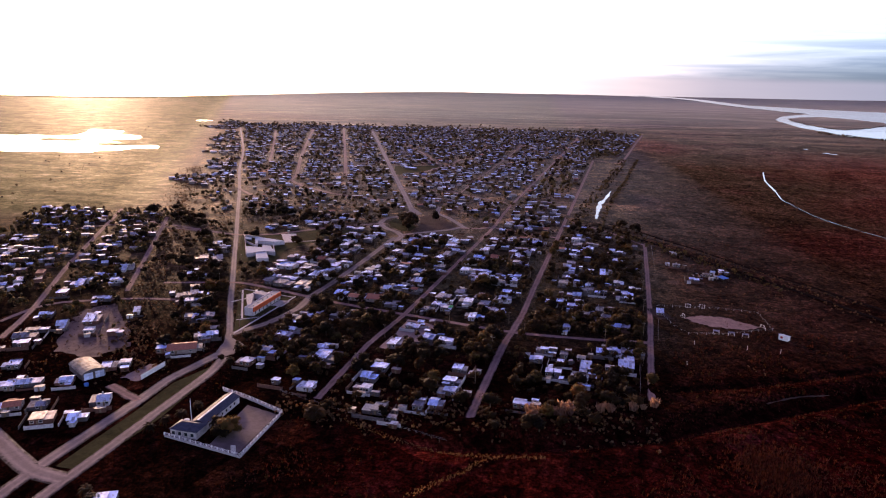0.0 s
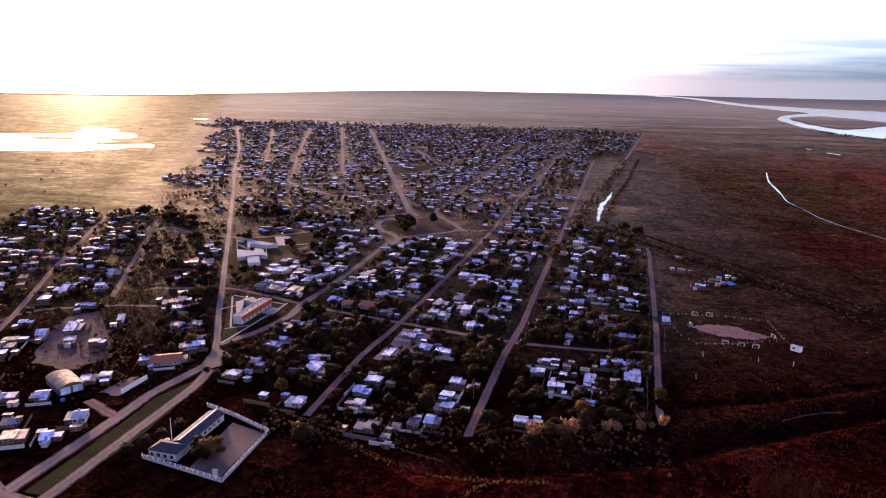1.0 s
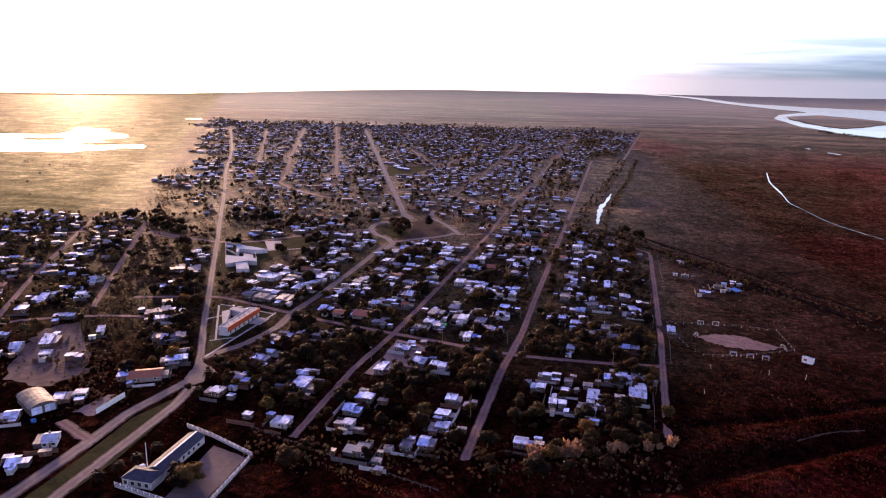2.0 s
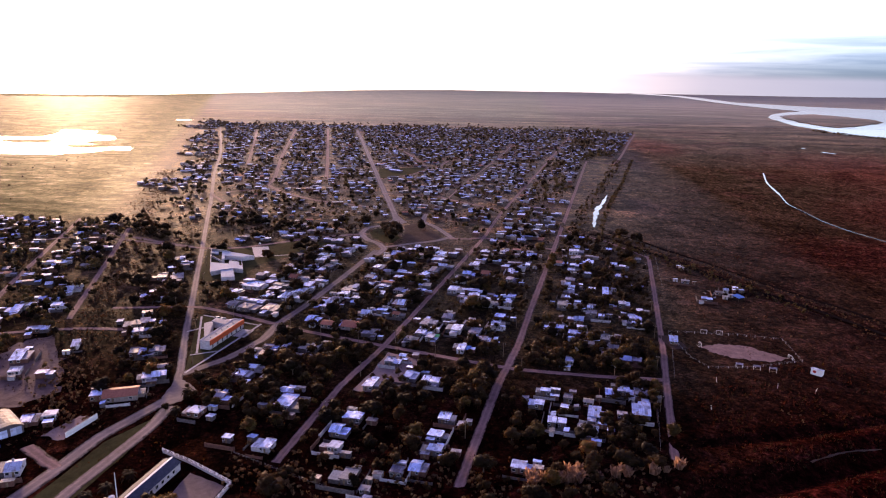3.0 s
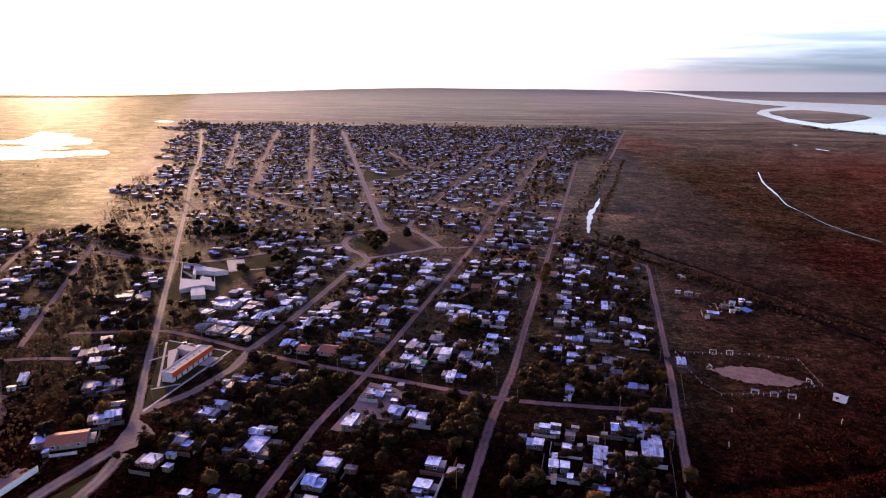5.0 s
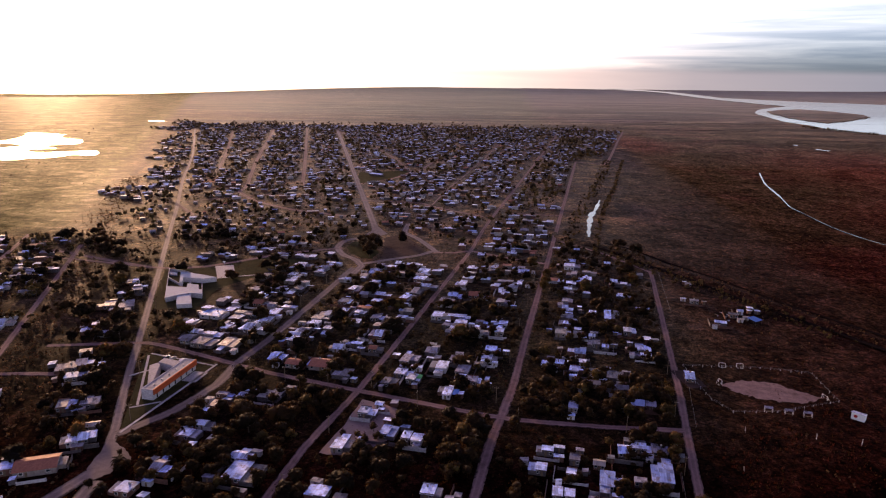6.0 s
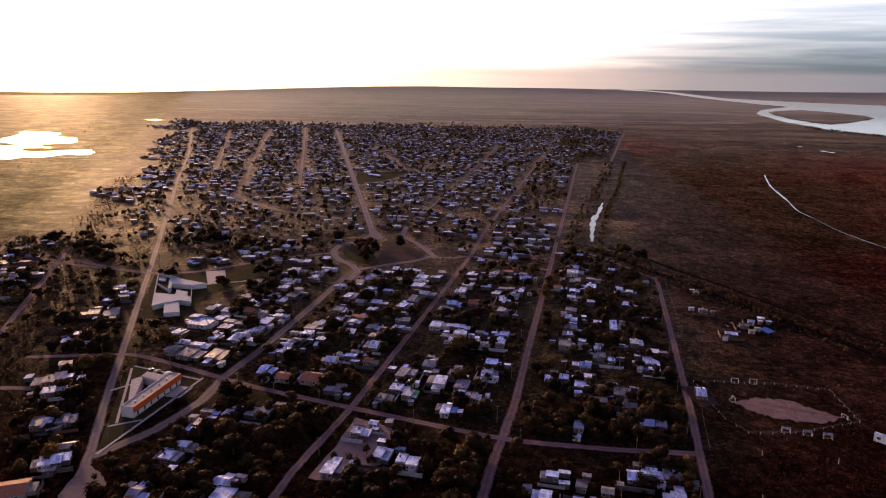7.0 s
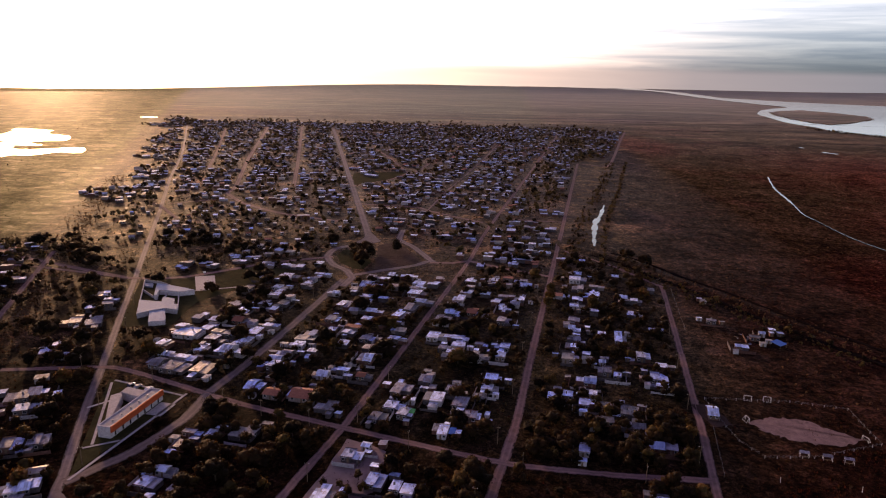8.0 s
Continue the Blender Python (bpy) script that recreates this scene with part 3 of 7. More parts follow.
RING_WEST = [(-114, 580), (-112, 600.7), (-119.1, 616.3), (-133.6, 631.8), (-142.6, 652), (-142.1, 675.1), (-129, 692), (-123, 716)]
RING_SOUTH = [(-113, 606), (-100.5, 615.7), (-86.9, 626.2), (-73.1, 636.1), (-63.6, 650)]
RING_EAST = [(-60, 648.5), (-64.5, 658), (-70.5, 671.2), (-81.9, 693.6), (-95.6, 714.4), (-97.2, 750.4)]
NORTH_AVE = [(-122, 714.9), (-134.2, 761.3), (-172, 897.9), (-253.8, 1195.6), (-359.9, 1581.1), (-402.6, 1732.4)]
NORTH_TWO = [(-261.1, 956.5), (-313.5, 1149.2), (-483.1, 1756.8)]
CURVED = [(-556.3, 1732.4), (-405, 1194.4), (-327, 939.4), (-319.6, 896.7), (-281.8, 844.2), (-225.7, 800.3), (-162.3, 775.9)]
DIAGONAL = [(-266, 1439.6), (-190.3, 1245.6), (-136.6, 1085.8), (-120.8, 1193.2)]
EDGE = [(106.1, 1244.4), (150.1, 1223.7), (175.7, 1333.5), (231.8, 1622.6), (275.7, 1837.3)]
WEST_ONE = [(-419.7, 663.7), (-341.6, 472.1), (-294, 366), (-276.9, 318.4)]
WEST_TWO = [(-353.8, 634.4), (-333.1, 585.6), (-258.6, 407.5)]
WEST_X = [(-413.6, 561.2), (-384.3, 591.7), (-346.5, 594.1), (-261.1, 577.1)]
WEST_Y = [(-296.5, 341.6), (-294, 366), (-284.3, 379.4), (-245.2, 394.1), (-213.5, 397.7)]
LANE_LEFT = [(-153.7, 319.6), (-163.5, 286.7), (-165.9, 259.9), (-171.4, 217.2), (-173.2, 195.2), (-174.5, 158.6), (-175.7, 109.8)]
LANE_RIGHT = [(-149.4, 314.8), (-148.2, 296.5), (-151.9, 257.4), (-156.2, 213.5), (-158.6, 192.8), (-159.8, 158.6), (-159.8, 109.8)]
SIDE_ROAD = [(-213.5, 231.8), (-198.9, 222), (-173.2, 206.2), (-157.4, 202.5)]
RAIL_WEST = [(-514.8, 1023.6), (-427, 815), (-308.7, 555.1), (-241.6, 405), (-207.4, 330.6), (-190.3, 289.1)]
RAIL_EAST = [(40, 720), (72, 692), (92, 673), (112, 634), (137, 598), (168, 540), (200, 492), (258, 392), (318, 288)]
GULLY = [(-48.8, 244), (0, 252.5), (54.9, 269.6), (93.9, 290.4), (137.9, 313.5), (174.5, 331.8), (268.4, 378.2)]
GULLY_TWO = [(73.2, 314.8), (97.6, 322.1), (131.8, 334.3), (185.4, 357.5), (268.4, 392.8)]
CREEK = [(137.9, 1083.4), (115.9, 963.8), (101.3, 899.1), (83, 810.1), (69.5, 719.8), (63.4, 683.2)]
FAR_LANE = [(-629, 1661), (-494, 1290), (-422, 1084)]
FAR_SPUR = [(-355, 812), (-316, 762)]
FAR_BEND = [(-356, 826), (-332, 848), (-305, 865), (-275, 887)]
FAR_CROSS = [(-166, 863), (-99, 855), (-84, 840), (-53, 813), (-27, 793)]
FAR_FIFTH = [(-21, 1491), (-42, 1254), (-63, 1061), (-75, 958), (-86, 833)]
FAR_GREEN = [(-140, 1092), (-155, 1032), (-176, 996), (-196, 968)]
FAR_EAST = [(0, 813), (34, 809), (52, 807)]
BANK = [(344, 1896), (257, 1485), (221, 1324), (171, 1192), (134, 1023), (107, 914)]
DITCH = [(417.2, 1354.2), (385.5, 1245.6), (337.9, 1055.3), (320.9, 956.5), (307.4, 890.6), (307.4, 860.1), (307.4, 789.3), (316, 740.5), (353.8, 634.4)]


def dense(pts, step):
    """A smooth line through points, one vertex every step metres."""
    P = [Vector((x, y, 0)) for x, y in pts]
    P = [2 * P[0] - P[1]] + P + [2 * P[-1] - P[-2]]
    out = []
    for i in range(1, len(P) - 2):
        n = max(2, int((P[i + 1] - P[i]).length / step))
        for k in range(n):
            t = k / n
            a, b, c, d = P[i - 1:i + 3]
            q = 0.5 * ((2 * b) + (c - a) * t + (2 * a - 5 * b + 4 * c - d) * t * t + (3 * b - a - 3 * c + d) * t ** 3)
            lin = b.lerp(c, t)
            q = q.lerp(lin, 0.5)
            out.append((q.x, q.y))
    out.append((P[-2].x, P[-2].y))
    return out


# ground: one sheet to the horizon, fine near the flight, with gullies
def ground_z(x, y):
    z = 0.0
    if 146 < y < 415 and x > -73:
        d = line_dist((x, y), GULLY)
        fade = smooth((x + 55) / 49)
        z += fade * (-3.6 * math.exp(-(d / 5.5) ** 2) + 0.9 * math.exp(-((d - 13) / 6.0) ** 2))
        d = line_dist((x, y), GULLY_TWO)
        z += fade * (-1.2 * math.exp(-(d / 3.0) ** 2) + 0.4 * math.exp(-((d - 7) / 3.5) ** 2))
    if x > 24 and 244 < y < 732:
        d = line_dist((x, y), RAIL_EAST)
        z += 1.1 * math.exp(-(d / 4.3) ** 2) - 1.1 * math.exp(-((d - 10) / 3.0) ** 2)
    if y > 2700:
        f = (y - 2700) / 2180
        z += 26 * f * f - 85 * smooth(f) * smooth((-x - 360) / 2900) + 18 * smooth(f) * smooth((x - 1800) / 1500)
    return z


def grid_lines(lo, hi, near_lo, near_hi, step):
    out = list(np.arange(near_lo, near_hi + 0.1, step))
    s, a = step, near_hi
    while a < hi:
        s *= 1.25
        a = min(hi, a + s)
        out.append(a)
    s, a = step, near_lo
    while a > lo:
        s *= 1.25
        a = max(lo, a - s)
        out.insert(0, a)
    return out


def build_ground():
    xs = grid_lines(-4900, 4900, -86, 244, 2.4)
    ys = grid_lines(-1500, 4885, 183, 683, 3.0)
    V = []
    for y in ys:
        for x in xs:
            r = 0.0
            if -86 < x < 290 and 146 < y < 366:
                r = 0.3 * noise.noise(Vector((x * 0.07, y * 0.07, 3))) * smooth((85 - abs(x - 110)) / 36 if x > 73 else (283 - y) / 24)
            V.append((x, y, ground_z(x, y) + r))
    n = len(xs)
    F = [(j * n + i, j * n + i + 1, (j + 1) * n + i + 1, (j + 1) * n + i) for j in range(len(ys) - 1) for i in range(n - 1)]
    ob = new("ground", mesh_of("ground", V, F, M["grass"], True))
    tagged(ob, "grassland and reddish marsh round the town", "ground", kind="structure")


build_ground()

road_level = [0.03]
ROADS = []


def road(name, pts, width, mat, label, step=6.0, ragged=0.22, kind="road", clear=True):
    """A strip with uneven edges and thickness, each a few millimetres above the last."""
    line = dense(pts, step)
    z = road_level[0]
    road_level[0] += 0.004
    width *= 1.18
    V, F, A = [], [], []
    r = random.Random(len(ROADS) + 11)
    for k, (x, y) in enumerate(line):
        a, b = line[max(k - 1, 0)], line[min(k + 1, len(line) - 1)]
        dx, dy = b[0] - a[0], b[1] - a[1]
        n = math.hypot(dx, dy) or 1
        nx, ny = dy / n, -dx / n
        wl = width / 2 + r.uniform(-ragged, ragged)
        wr = width / 2 + r.uniform(-ragged, ragged)
        for k in range(9):
            a = -1 + k / 4
            w = (wl if a < 0 else wr) * a
            V.append((x + nx * w, y + ny * w, -0.03 if abs(a) == 1 else z + 0.02 * (1 - abs(a))))
            A.append(abs(a))
    for k in range(len(line) - 1):
        for q in range(8):
            i = k * 9 + q
            F.append((i, i + 1, i + 10, i + 9))
    me = mesh_of(name, V, F, mat, False)
    me.attributes.new("across", "FLOAT", "POINT").data.foreach_set("value", A)
    ob = new(name, me)
    tagged(ob, label, kind, kind="structure")
    if clear:
        ROADS.append((pts, width / 2))
    return ob


DIRT_LABEL = "reddish dirt street with worn uneven edges"
road("road_main", MAIN, 3.9, M["avenue"], "long straight pale main street through town")
road("road_second", SECOND, 3.6, M["dirt"], DIRT_LABEL)
road("road_third", THIRD, 4.0, M["dirt"], DIRT_LABEL)
road("road_fourth", FOURTH, 3.5, M["dirt"], "dirt street along the edge of the field")
road("road_cross", CROSS, 3.8, M["dirt"], "dirt cross street between the blocks")
road("road_plaza", PLAZA_ROAD, 4.9, M["street"], "grey paved street leading to the plaza")
road("road_school", SCHOOL_ROAD, 5.0, M["street"], "short paved street beside the school")
road("road_cross_north", C_TWO, 4.8, M["dirt"], "dirt cross street east of the plaza")
road("road_field_track", TRACK, 2.9, M["dirt"], "narrow dirt track along the field", 4, 0.7)
road("road_cross_west", C_THREE, 4.8, M["dirt"], "dirt street west of the plaza")
for ring_name, ring_line, ring_width in (("road_ring_west", RING_WEST, 5.8), ("road_ring_south", RING_SOUTH, 5.2), ("road_ring_east", RING_EAST, 5.6)):
    road(ring_name, ring_line, ring_width, M["avenue"], "pale paved road round the plaza", 4)
road("road_north_avenue", NORTH_AVE, 6.6, M["avenue"], "wide straight avenue north of the plaza", 8)
road("road_north_lane", NORTH_TWO, 5.4, M["dirt"], "straight dirt lane in the far town", 8)
road("road_curved", CURVED, 5.8, M["dirt"], "curving dirt street in the far town", 8)
road("road_diagonal", DIAGONAL, 4.1, M["dirt"], "diagonal dirt street in the far town", 8)
road("road_edge", EDGE, 5.1, M["dirt"], "dirt road along the edge of town", 8)
road("road_far_lane", FAR_LANE, 4.6, M["dirt"], "straight dirt lane in the far town", 8)
road("road_far_spur", FAR_SPUR, 4.2, M["dirt"], "short dirt street off the main street")
road("road_far_bend", FAR_BEND, 3.6, M["dirt"], "dirt lane in the far town")
road("road_far_cross", FAR_CROSS, 4.2, M["dirt"], "dirt cross street in the far town")
road("road_far_fifth", FAR_FIFTH, 2.2, M["dirt"], "straight dirt lane in the far town", 8)
road("road_far_green", FAR_GREEN, 3.4, M["dirt"], "dirt street beside a green field")
road("road_far_east", FAR_EAST, 3.4, M["dirt"], "short dirt cross street in the far town")
road("road_west_long", WEST_ONE, 3.9, M["dirt"], "long dirt street of the west quarter")
road("road_west_short", WEST_TWO, 3.7, M["dirt"], "dirt street beside the old rail strip")
road("road_west_cross", WEST_X, 3.7, M["dirt"], "pale dirt cross street in the west quarter")
road("road_west_near", WEST_Y, 3.7, M["dirt"], "dirt cross street in the west quarter")
road("road_lane_left", LANE_LEFT, 5.6, M["avenue"], "paved carriageway of the entrance avenue", 5, 0.1)
road("road_lane_right", LANE_RIGHT, 5.1, M["avenue"], "paved carriageway of the entrance avenue", 5, 0.1)
road("road_side", SIDE_ROAD, 7.3, M["avenue"], "paved side road meeting the avenue", 5, 0.1)
road("road_barn_drive", [(-165.9, 263.5), (-176.9, 269.6), (-186.7, 275.7)], 4.9, M["dirt"], "short dirt drive up to the barn", 3, 0.5)
road("path_gully", [(112, 307), (120, 312), (127, 316), (136, 319), (144, 321)], 0.9, M["yard"], "pale bare strip beside the gully", 2, 0.42, "path")
road("rail_track_bed", RAIL_EAST[1:], 2.4, M["dirt"], "pale old track bed along the embankment", 4, 0.6, "path", False)
road("drain_ditch", DITCH[3:-1], 3.6, M["peat_and_dim"], "dark wet bank along the drainage ditch", 4, 1.3, "drain", False)
road("drain_north", [(365, 1938), (520, 1925), (693, 1911)], 6.0, M["peat_and_dim"], "dark drain across the far marsh", 10, 2.5, "drain", False)
road("drain_far", [(300, 2205), (560, 2172), (824, 2190)], 8.0, M["peat_and_dim"], "dark drain across the far marsh", 10, 3.0, "drain", False)
road("drain_inner", [(x - 8.5, y - 4.5) for x, y in RAIL_EAST[1:]], 3.2, M["peat_and_dim"], "dark wet drain below the embankment", 4, 1.1, "drain", False)
road("drain_outer", [(x + 8.5, y + 4.5) for x, y in RAIL_EAST[1:]], 2.2, M["peat_and_dim"], "dark wet drain below the embankment", 4, 0.8, "drain", False)


def flat(name, poly, z, mat, label, category, wobble=0.0, seed=0):
    """A thin plate on the ground with an uneven outline."""
    r = random.Random(seed)
    pts = []
    for i, a in enumerate(poly):
        b = poly[(i + 1) % len(poly)]
        n = 6 if wobble else 1
        for k in range(n):
            t = k / n
            pts.append((a[0] + (b[0] - a[0]) * t + r.uniform(-wobble, wobble), a[1] + (b[1] - a[1]) * t + r.uniform(-wobble, wobble)))
    v, f = prism(pts, z - 0.2, z)
    ob = new(name, mesh_of(name, v, f, mat))
    return tagged(ob, label, category, kind="structure")


# bare and mown ground
flat("pavement_junction", [(-159.5, 343), (-150, 336), (-144, 330), (-147, 320), (-153, 312), (-157, 322)], 0.17, M["avenue"], "pale paved junction by the main street", "pavement", 0.4, 3)
flat("ground_plot", [(-67.1, 388), (-50, 380.6), (-51.2, 353.8), (-61, 340.4), (-74.4, 341.6)], 0.07, M["sand"], "pale bare earth yard beside small houses", "yard", 0.8, 4)
flat("ground_pitch", [(98.5, 420.5), (106, 425.5), (114, 427), (124, 424.5), (132, 418.5), (141, 411), (131, 405), (120, 405), (109, 409.5), (102, 414)], 0.07, M["pitch"], "worn bare oval of the football pitch", "pitch", 1.1, 5)
flat("lawn_median", [(-166.5, 209.8), (-155.5, 208.6), (-148.2, 250.1), (-146.4, 286.7), (-150.7, 303.8), (-159.8, 283), (-161, 259.9)], 0.06, M["lawn"], "mown grass median of the avenue", "lawn", 0.15, 6)
flat("lawn_plaza", [(-135.5, 655), (-128, 636), (-116, 622), (-108, 622), (-106, 640), (-113, 662), (-124, 680), (-134, 672)], 0.06, M["lawn"], "green grass island of the plaza", "lawn", 0.5, 7)
flat("ground_plaza", [(-101, 622), (-84, 632), (-71, 645), (-70, 655), (-86, 686), (-99, 706), (-110, 690), (-104, 655)], 0.06, M["yard"], "worn brown grass island of the plaza", "lawn", 0.6, 17)
flat("pavement_plaza", [(-127, 742), (-110, 706), (-119, 690), (-126, 700)], 0.10, M["avenue"], "paved triangle where the avenue meets the plaza", "pavement", 0.3, 18)
flat("lawn_school", [(-189.1, 427), (-147.6, 417.2), (-159.8, 350.1), (-165.9, 366)], 0.06, M["lawn"], "mown school grounds", "lawn", 0.0, 8)
flat("lawn_club", [(-251.3, 573.4), (-224.5, 580.7), (-183, 619.8), (-156.2, 610), (-195.2, 536.8), (-192.8, 494.1), (-219.6, 490.4)], 0.06, M["lawn"], "mown grass beside the club building", "lawn", 0.5, 9)
flat("lawn_far_field", [(-213, 1077), (-149, 1103), (-142, 1080), (-174, 986), (-194, 983)], 0.08, M["lawn"], "green field among the far houses", "lawn", 1.5, 19)
flat("lawn_court", [(-205.3, 588.2), (-186.4, 598.8), (-189.5, 565.6), (-194.7, 562.8)], 0.07, M["lawn"], "mown grass beside the court", "lawn", 0.2, 20)
flat("ground_rubble", [(-181.8, 301.3), (-174.5, 301.3), (-176.9, 281.8), (-186.7, 284.3)], 0.07, M["sand"], "pale rubble yard behind a white wall", "yard", 0.8, 10)
flat("ground_clearing", [(-262, 370), (-250, 383), (-232, 360), (-216, 342), (-206, 320), (-214, 302), (-236, 308), (-256, 340)], 0.06, M["clearing"], "pale bare trodden plot with rubble", "yard", 2.2, 12)
flat("ground_kiosk", [(78.1, 434.3), (87.8, 436.8), (90.3, 417.2), (81.7, 414.8)], 0.06, M["yard"], "trodden earth beside the pitch hut", "yard", 0.6, 13)


# water
def water(name, poly, z, label, wobble, seed):
    ob = flat(name, poly, z, M["water"], label, "water", wobble, seed)
    return ob


def stream(name, pts, width, z, label, seed):
    line = dense(pts, 5)
    r = random.Random(seed)
    V, F = [], []
    for k, (x, y) in enumerate(line):
        a, b = line[max(k - 1, 0)], line[min(k + 1, len(line) - 1)]
        n = math.hypot(b[0] - a[0], b[1] - a[1]) or 1
        nx, ny = (b[1] - a[1]) / n, -(b[0] - a[0]) / n
        w = width / 2 * r.uniform(0.45, 1.5) * (0.35 + 0.65 * math.sin(math.pi * min(1, max(0.06, k / len(line)))))
        V += [(x - nx * w, y - ny * w, z), (x + nx * w, y + ny * w, z)]
    F = [(2 * k, 2 * k + 1, 2 * k + 3, 2 * k + 2) for k in range(len(line) - 1)]
    ob = new(name, mesh_of(name, V, F, M["water"]))
    tagged(ob, label, "water", kind="structure")


stream("water_creek", [(102.5, 902.8), (91.5, 847.9), (81.7, 810.1), (73.2, 750.3), (69.5, 717.4)], 4.9, 0.36, "bright narrow creek at the field's edge", 4)
stream("water_ditch", [(366, 1159), (337.9, 1055.3), (320.9, 956.5), (307.4, 890.6), (307.4, 861.3)], 2.6, 0.36, "bright drainage ditch across the marsh", 5)
stream("water_ditch_thin", [(307.4, 861.3), (307.4, 789.3), (316, 740.5), (347.7, 646.6)], 0.8, 0.36, "thin drainage ditch across the marsh", 6)
water("water_pond", [(577, 1588), (582, 1596), (588, 1592), (585, 1580)], 0.2, "small bright pond in the marsh", 1.5, 8)
water("water_pool", [(590, 1516), (598, 1520), (601, 1504), (609, 1492), (604, 1486), (598, 1498), (593, 1502)], 0.2, "small crooked pool in the marsh", 2, 9)
# wide river with a low island, far off; its banks follow the plain
def river():
    left = [(640, 4880), (905, 4486), (1010, 3834), (1120, 3400), (1185, 3250), (1085, 3130), (980, 2980), (880, 2728), (852, 2513), (822, 2277), (842, 2147), (833, 2004), (897, 1903), (1000, 1708)]
    right = [(760, 4880), (1010, 4486), (1140, 3834), (1270, 3490), (1420, 3330), (1700, 3200), (2300, 3120), (3000, 3100), (3900, 3150), (4000, 2900), (4000, 2500), (3200, 2050), (2200, 1750), (1500, 1680)]
    a, b = dense(left, 60), dense(right, 60)
    n, across = 120, 8
    r = random.Random(9)
    V, F = [], []
    for k in range(n + 1):
        p, q = a[int(k / n * (len(a) - 1))], b[int(k / n * (len(b) - 1))]
        j = r.uniform(-5, 5)
        for s in range(across + 1):
            t = s / across
            x, y = p[0] + (q[0] - p[0]) * t + j, p[1] + (q[1] - p[1]) * t + j
            V.append((x, y, ground_z(x, y) + 0.8 + 2.2 * smooth((y - 2900) / 600)))
    w = across + 1
    F = [(k * w + s, k * w + s + 1, (k + 1) * w + s + 1, (k + 1) * w + s) for k in range(n) for s in range(across)]
    tagged(new("water_river", mesh_of("water_river", V, F, M["water"])), "wide pale river bending through the marsh", "water", kind="structure")


river()
# the far reach, a bright thread under the horizon
for reach in ([(-457, 4800), (-180, 4780), (95, 4790)], [(330, 4840), (620, 4760), (900, 4560)]):
    line = dense(reach, 40)
    V = [q for x, y in line for q in ((x, y - 17, ground_z(x, y - 17) + 2.5), (x, y + 17, ground_z(x, y + 17) + 3.0))]
    F = [(2 * k, 2 * k + 2, 2 * k + 3, 2 * k + 1) for k in range(len(line) - 1)]
    tagged(new("water_reach", mesh_of("water_reach", V, F, M["water"])), "far bright reach of the river", "water", kind="structure")
flat("ground_island", [(966.2, 2857.2), (1061.4, 2976.8), (1160.2, 3040.2), (1220, 2903.6), (1240.7, 2714.5), (1201.7, 2574.2), (1145.6, 2497.3), (1037, 2366.8), (934.5, 2271.6), (908.9, 2379), (906.5, 2487.6), (927.2, 2684)], 2.2, M["grass"], "low grassy island in the river", "island", 8, 10)
# ragged lake in the low sun
water("water_lake", [(-1300, 1330), (-1120, 1350), (-972, 1389), (-1007, 1489), (-1049, 1551), (-948, 1524), (-924, 1483), (-924, 1455), (-841, 1425), (-811, 1359), (-862, 1320), (-801, 1276), (-850, 1268), (-813, 1218),
                     (-779, 1207), (-712, 1256), (-679, 1194), (-720, 1199), (-730, 1156), (-758, 1146), (-762, 1123), (-880, 1092), (-1060, 1100), (-1250, 1180)], 0.3, "shallow ragged lake catching the low sun", 5, 11)
flat("ground_lake_spit", [(-1010, 1306), (-930, 1332), (-880, 1304), (-900, 1276), (-960, 1272)], 0.8, M["grass"], "dark reed spit in the lake", "island", 5, 12)
water("water_far_pool", [(-966, 1917), (-955, 1938), (-918, 1926), (-930, 1904)], 0.3, "small bright pool beyond the town", 3, 13)

# houses of the near blocks: place, width, depth, roof
HOUSES = {}
HOUSES["west of the avenue"] = [
    (-247.9, 490.2, 13.0, 12.8, 'd'), (-235.7, 491.9, 10.7, 14.2, 'g'), (-233.0, 458.1, 8.7, 7.0, 'w'), (-222.0, 446.3, 7.1, 7.2, 'w'),
    (-257.3, 540.1, 9.5, 6.6, 'w'), (-244.4, 521.1, 7.6, 8.1, 'g'), (-216.1, 401.7, 11.7, 9.6, 'g'), (-209.8, 407.0, 9.9, 8.4, 'g'),
    (-205.3, 393.1, 12.4, 8.9, 'w'), (-183.7, 368.8, 9.3, 10.3, 'g'), (-192.2, 365.3, 9.4, 10.4, 'd'), (-172.9, 349.0, 12.1, 5.7, 'c'),
    (-168.0, 341.1, 8.0, 8.5, 'w'), (-173.6, 337.8, 8.0, 8.6, 'w')]
HOUSES["north of the school"] = [
    (-181.4, 466.6, 8.9, 10.0, 'w'), (-176.7, 483.5, 14.5, 14.6, 'B'), (-174.3, 454.1, 8.0, 6.6, 'w'), (-175.2, 444.2, 10.3, 11.5, 'g'),
    (-162.9, 440.4, 15.3, 13.4, 'g'), (-149.2, 440.2, 11.6, 14.6, 'c'), (-159.3, 462.0, 8.0, 9.3, 'w'), (-161.0, 477.3, 9.6, 8.6, 'w'),
    (-148.0, 464.9, 10.4, 13.2, 'w'), (-142.3, 475.8, 8.8, 10.9, 'w'), (-141.8, 489.1, 9.0, 10.2, 'w'), (-154.9, 483.9, 5.8, 7.3, 'g'),
    (-156.4, 505.8, 7.4, 9.6, 'r'), (-161.0, 519.6, 6.3, 6.8, 'w'), (-169.2, 530.8, 10.8, 9.0, 'g')]
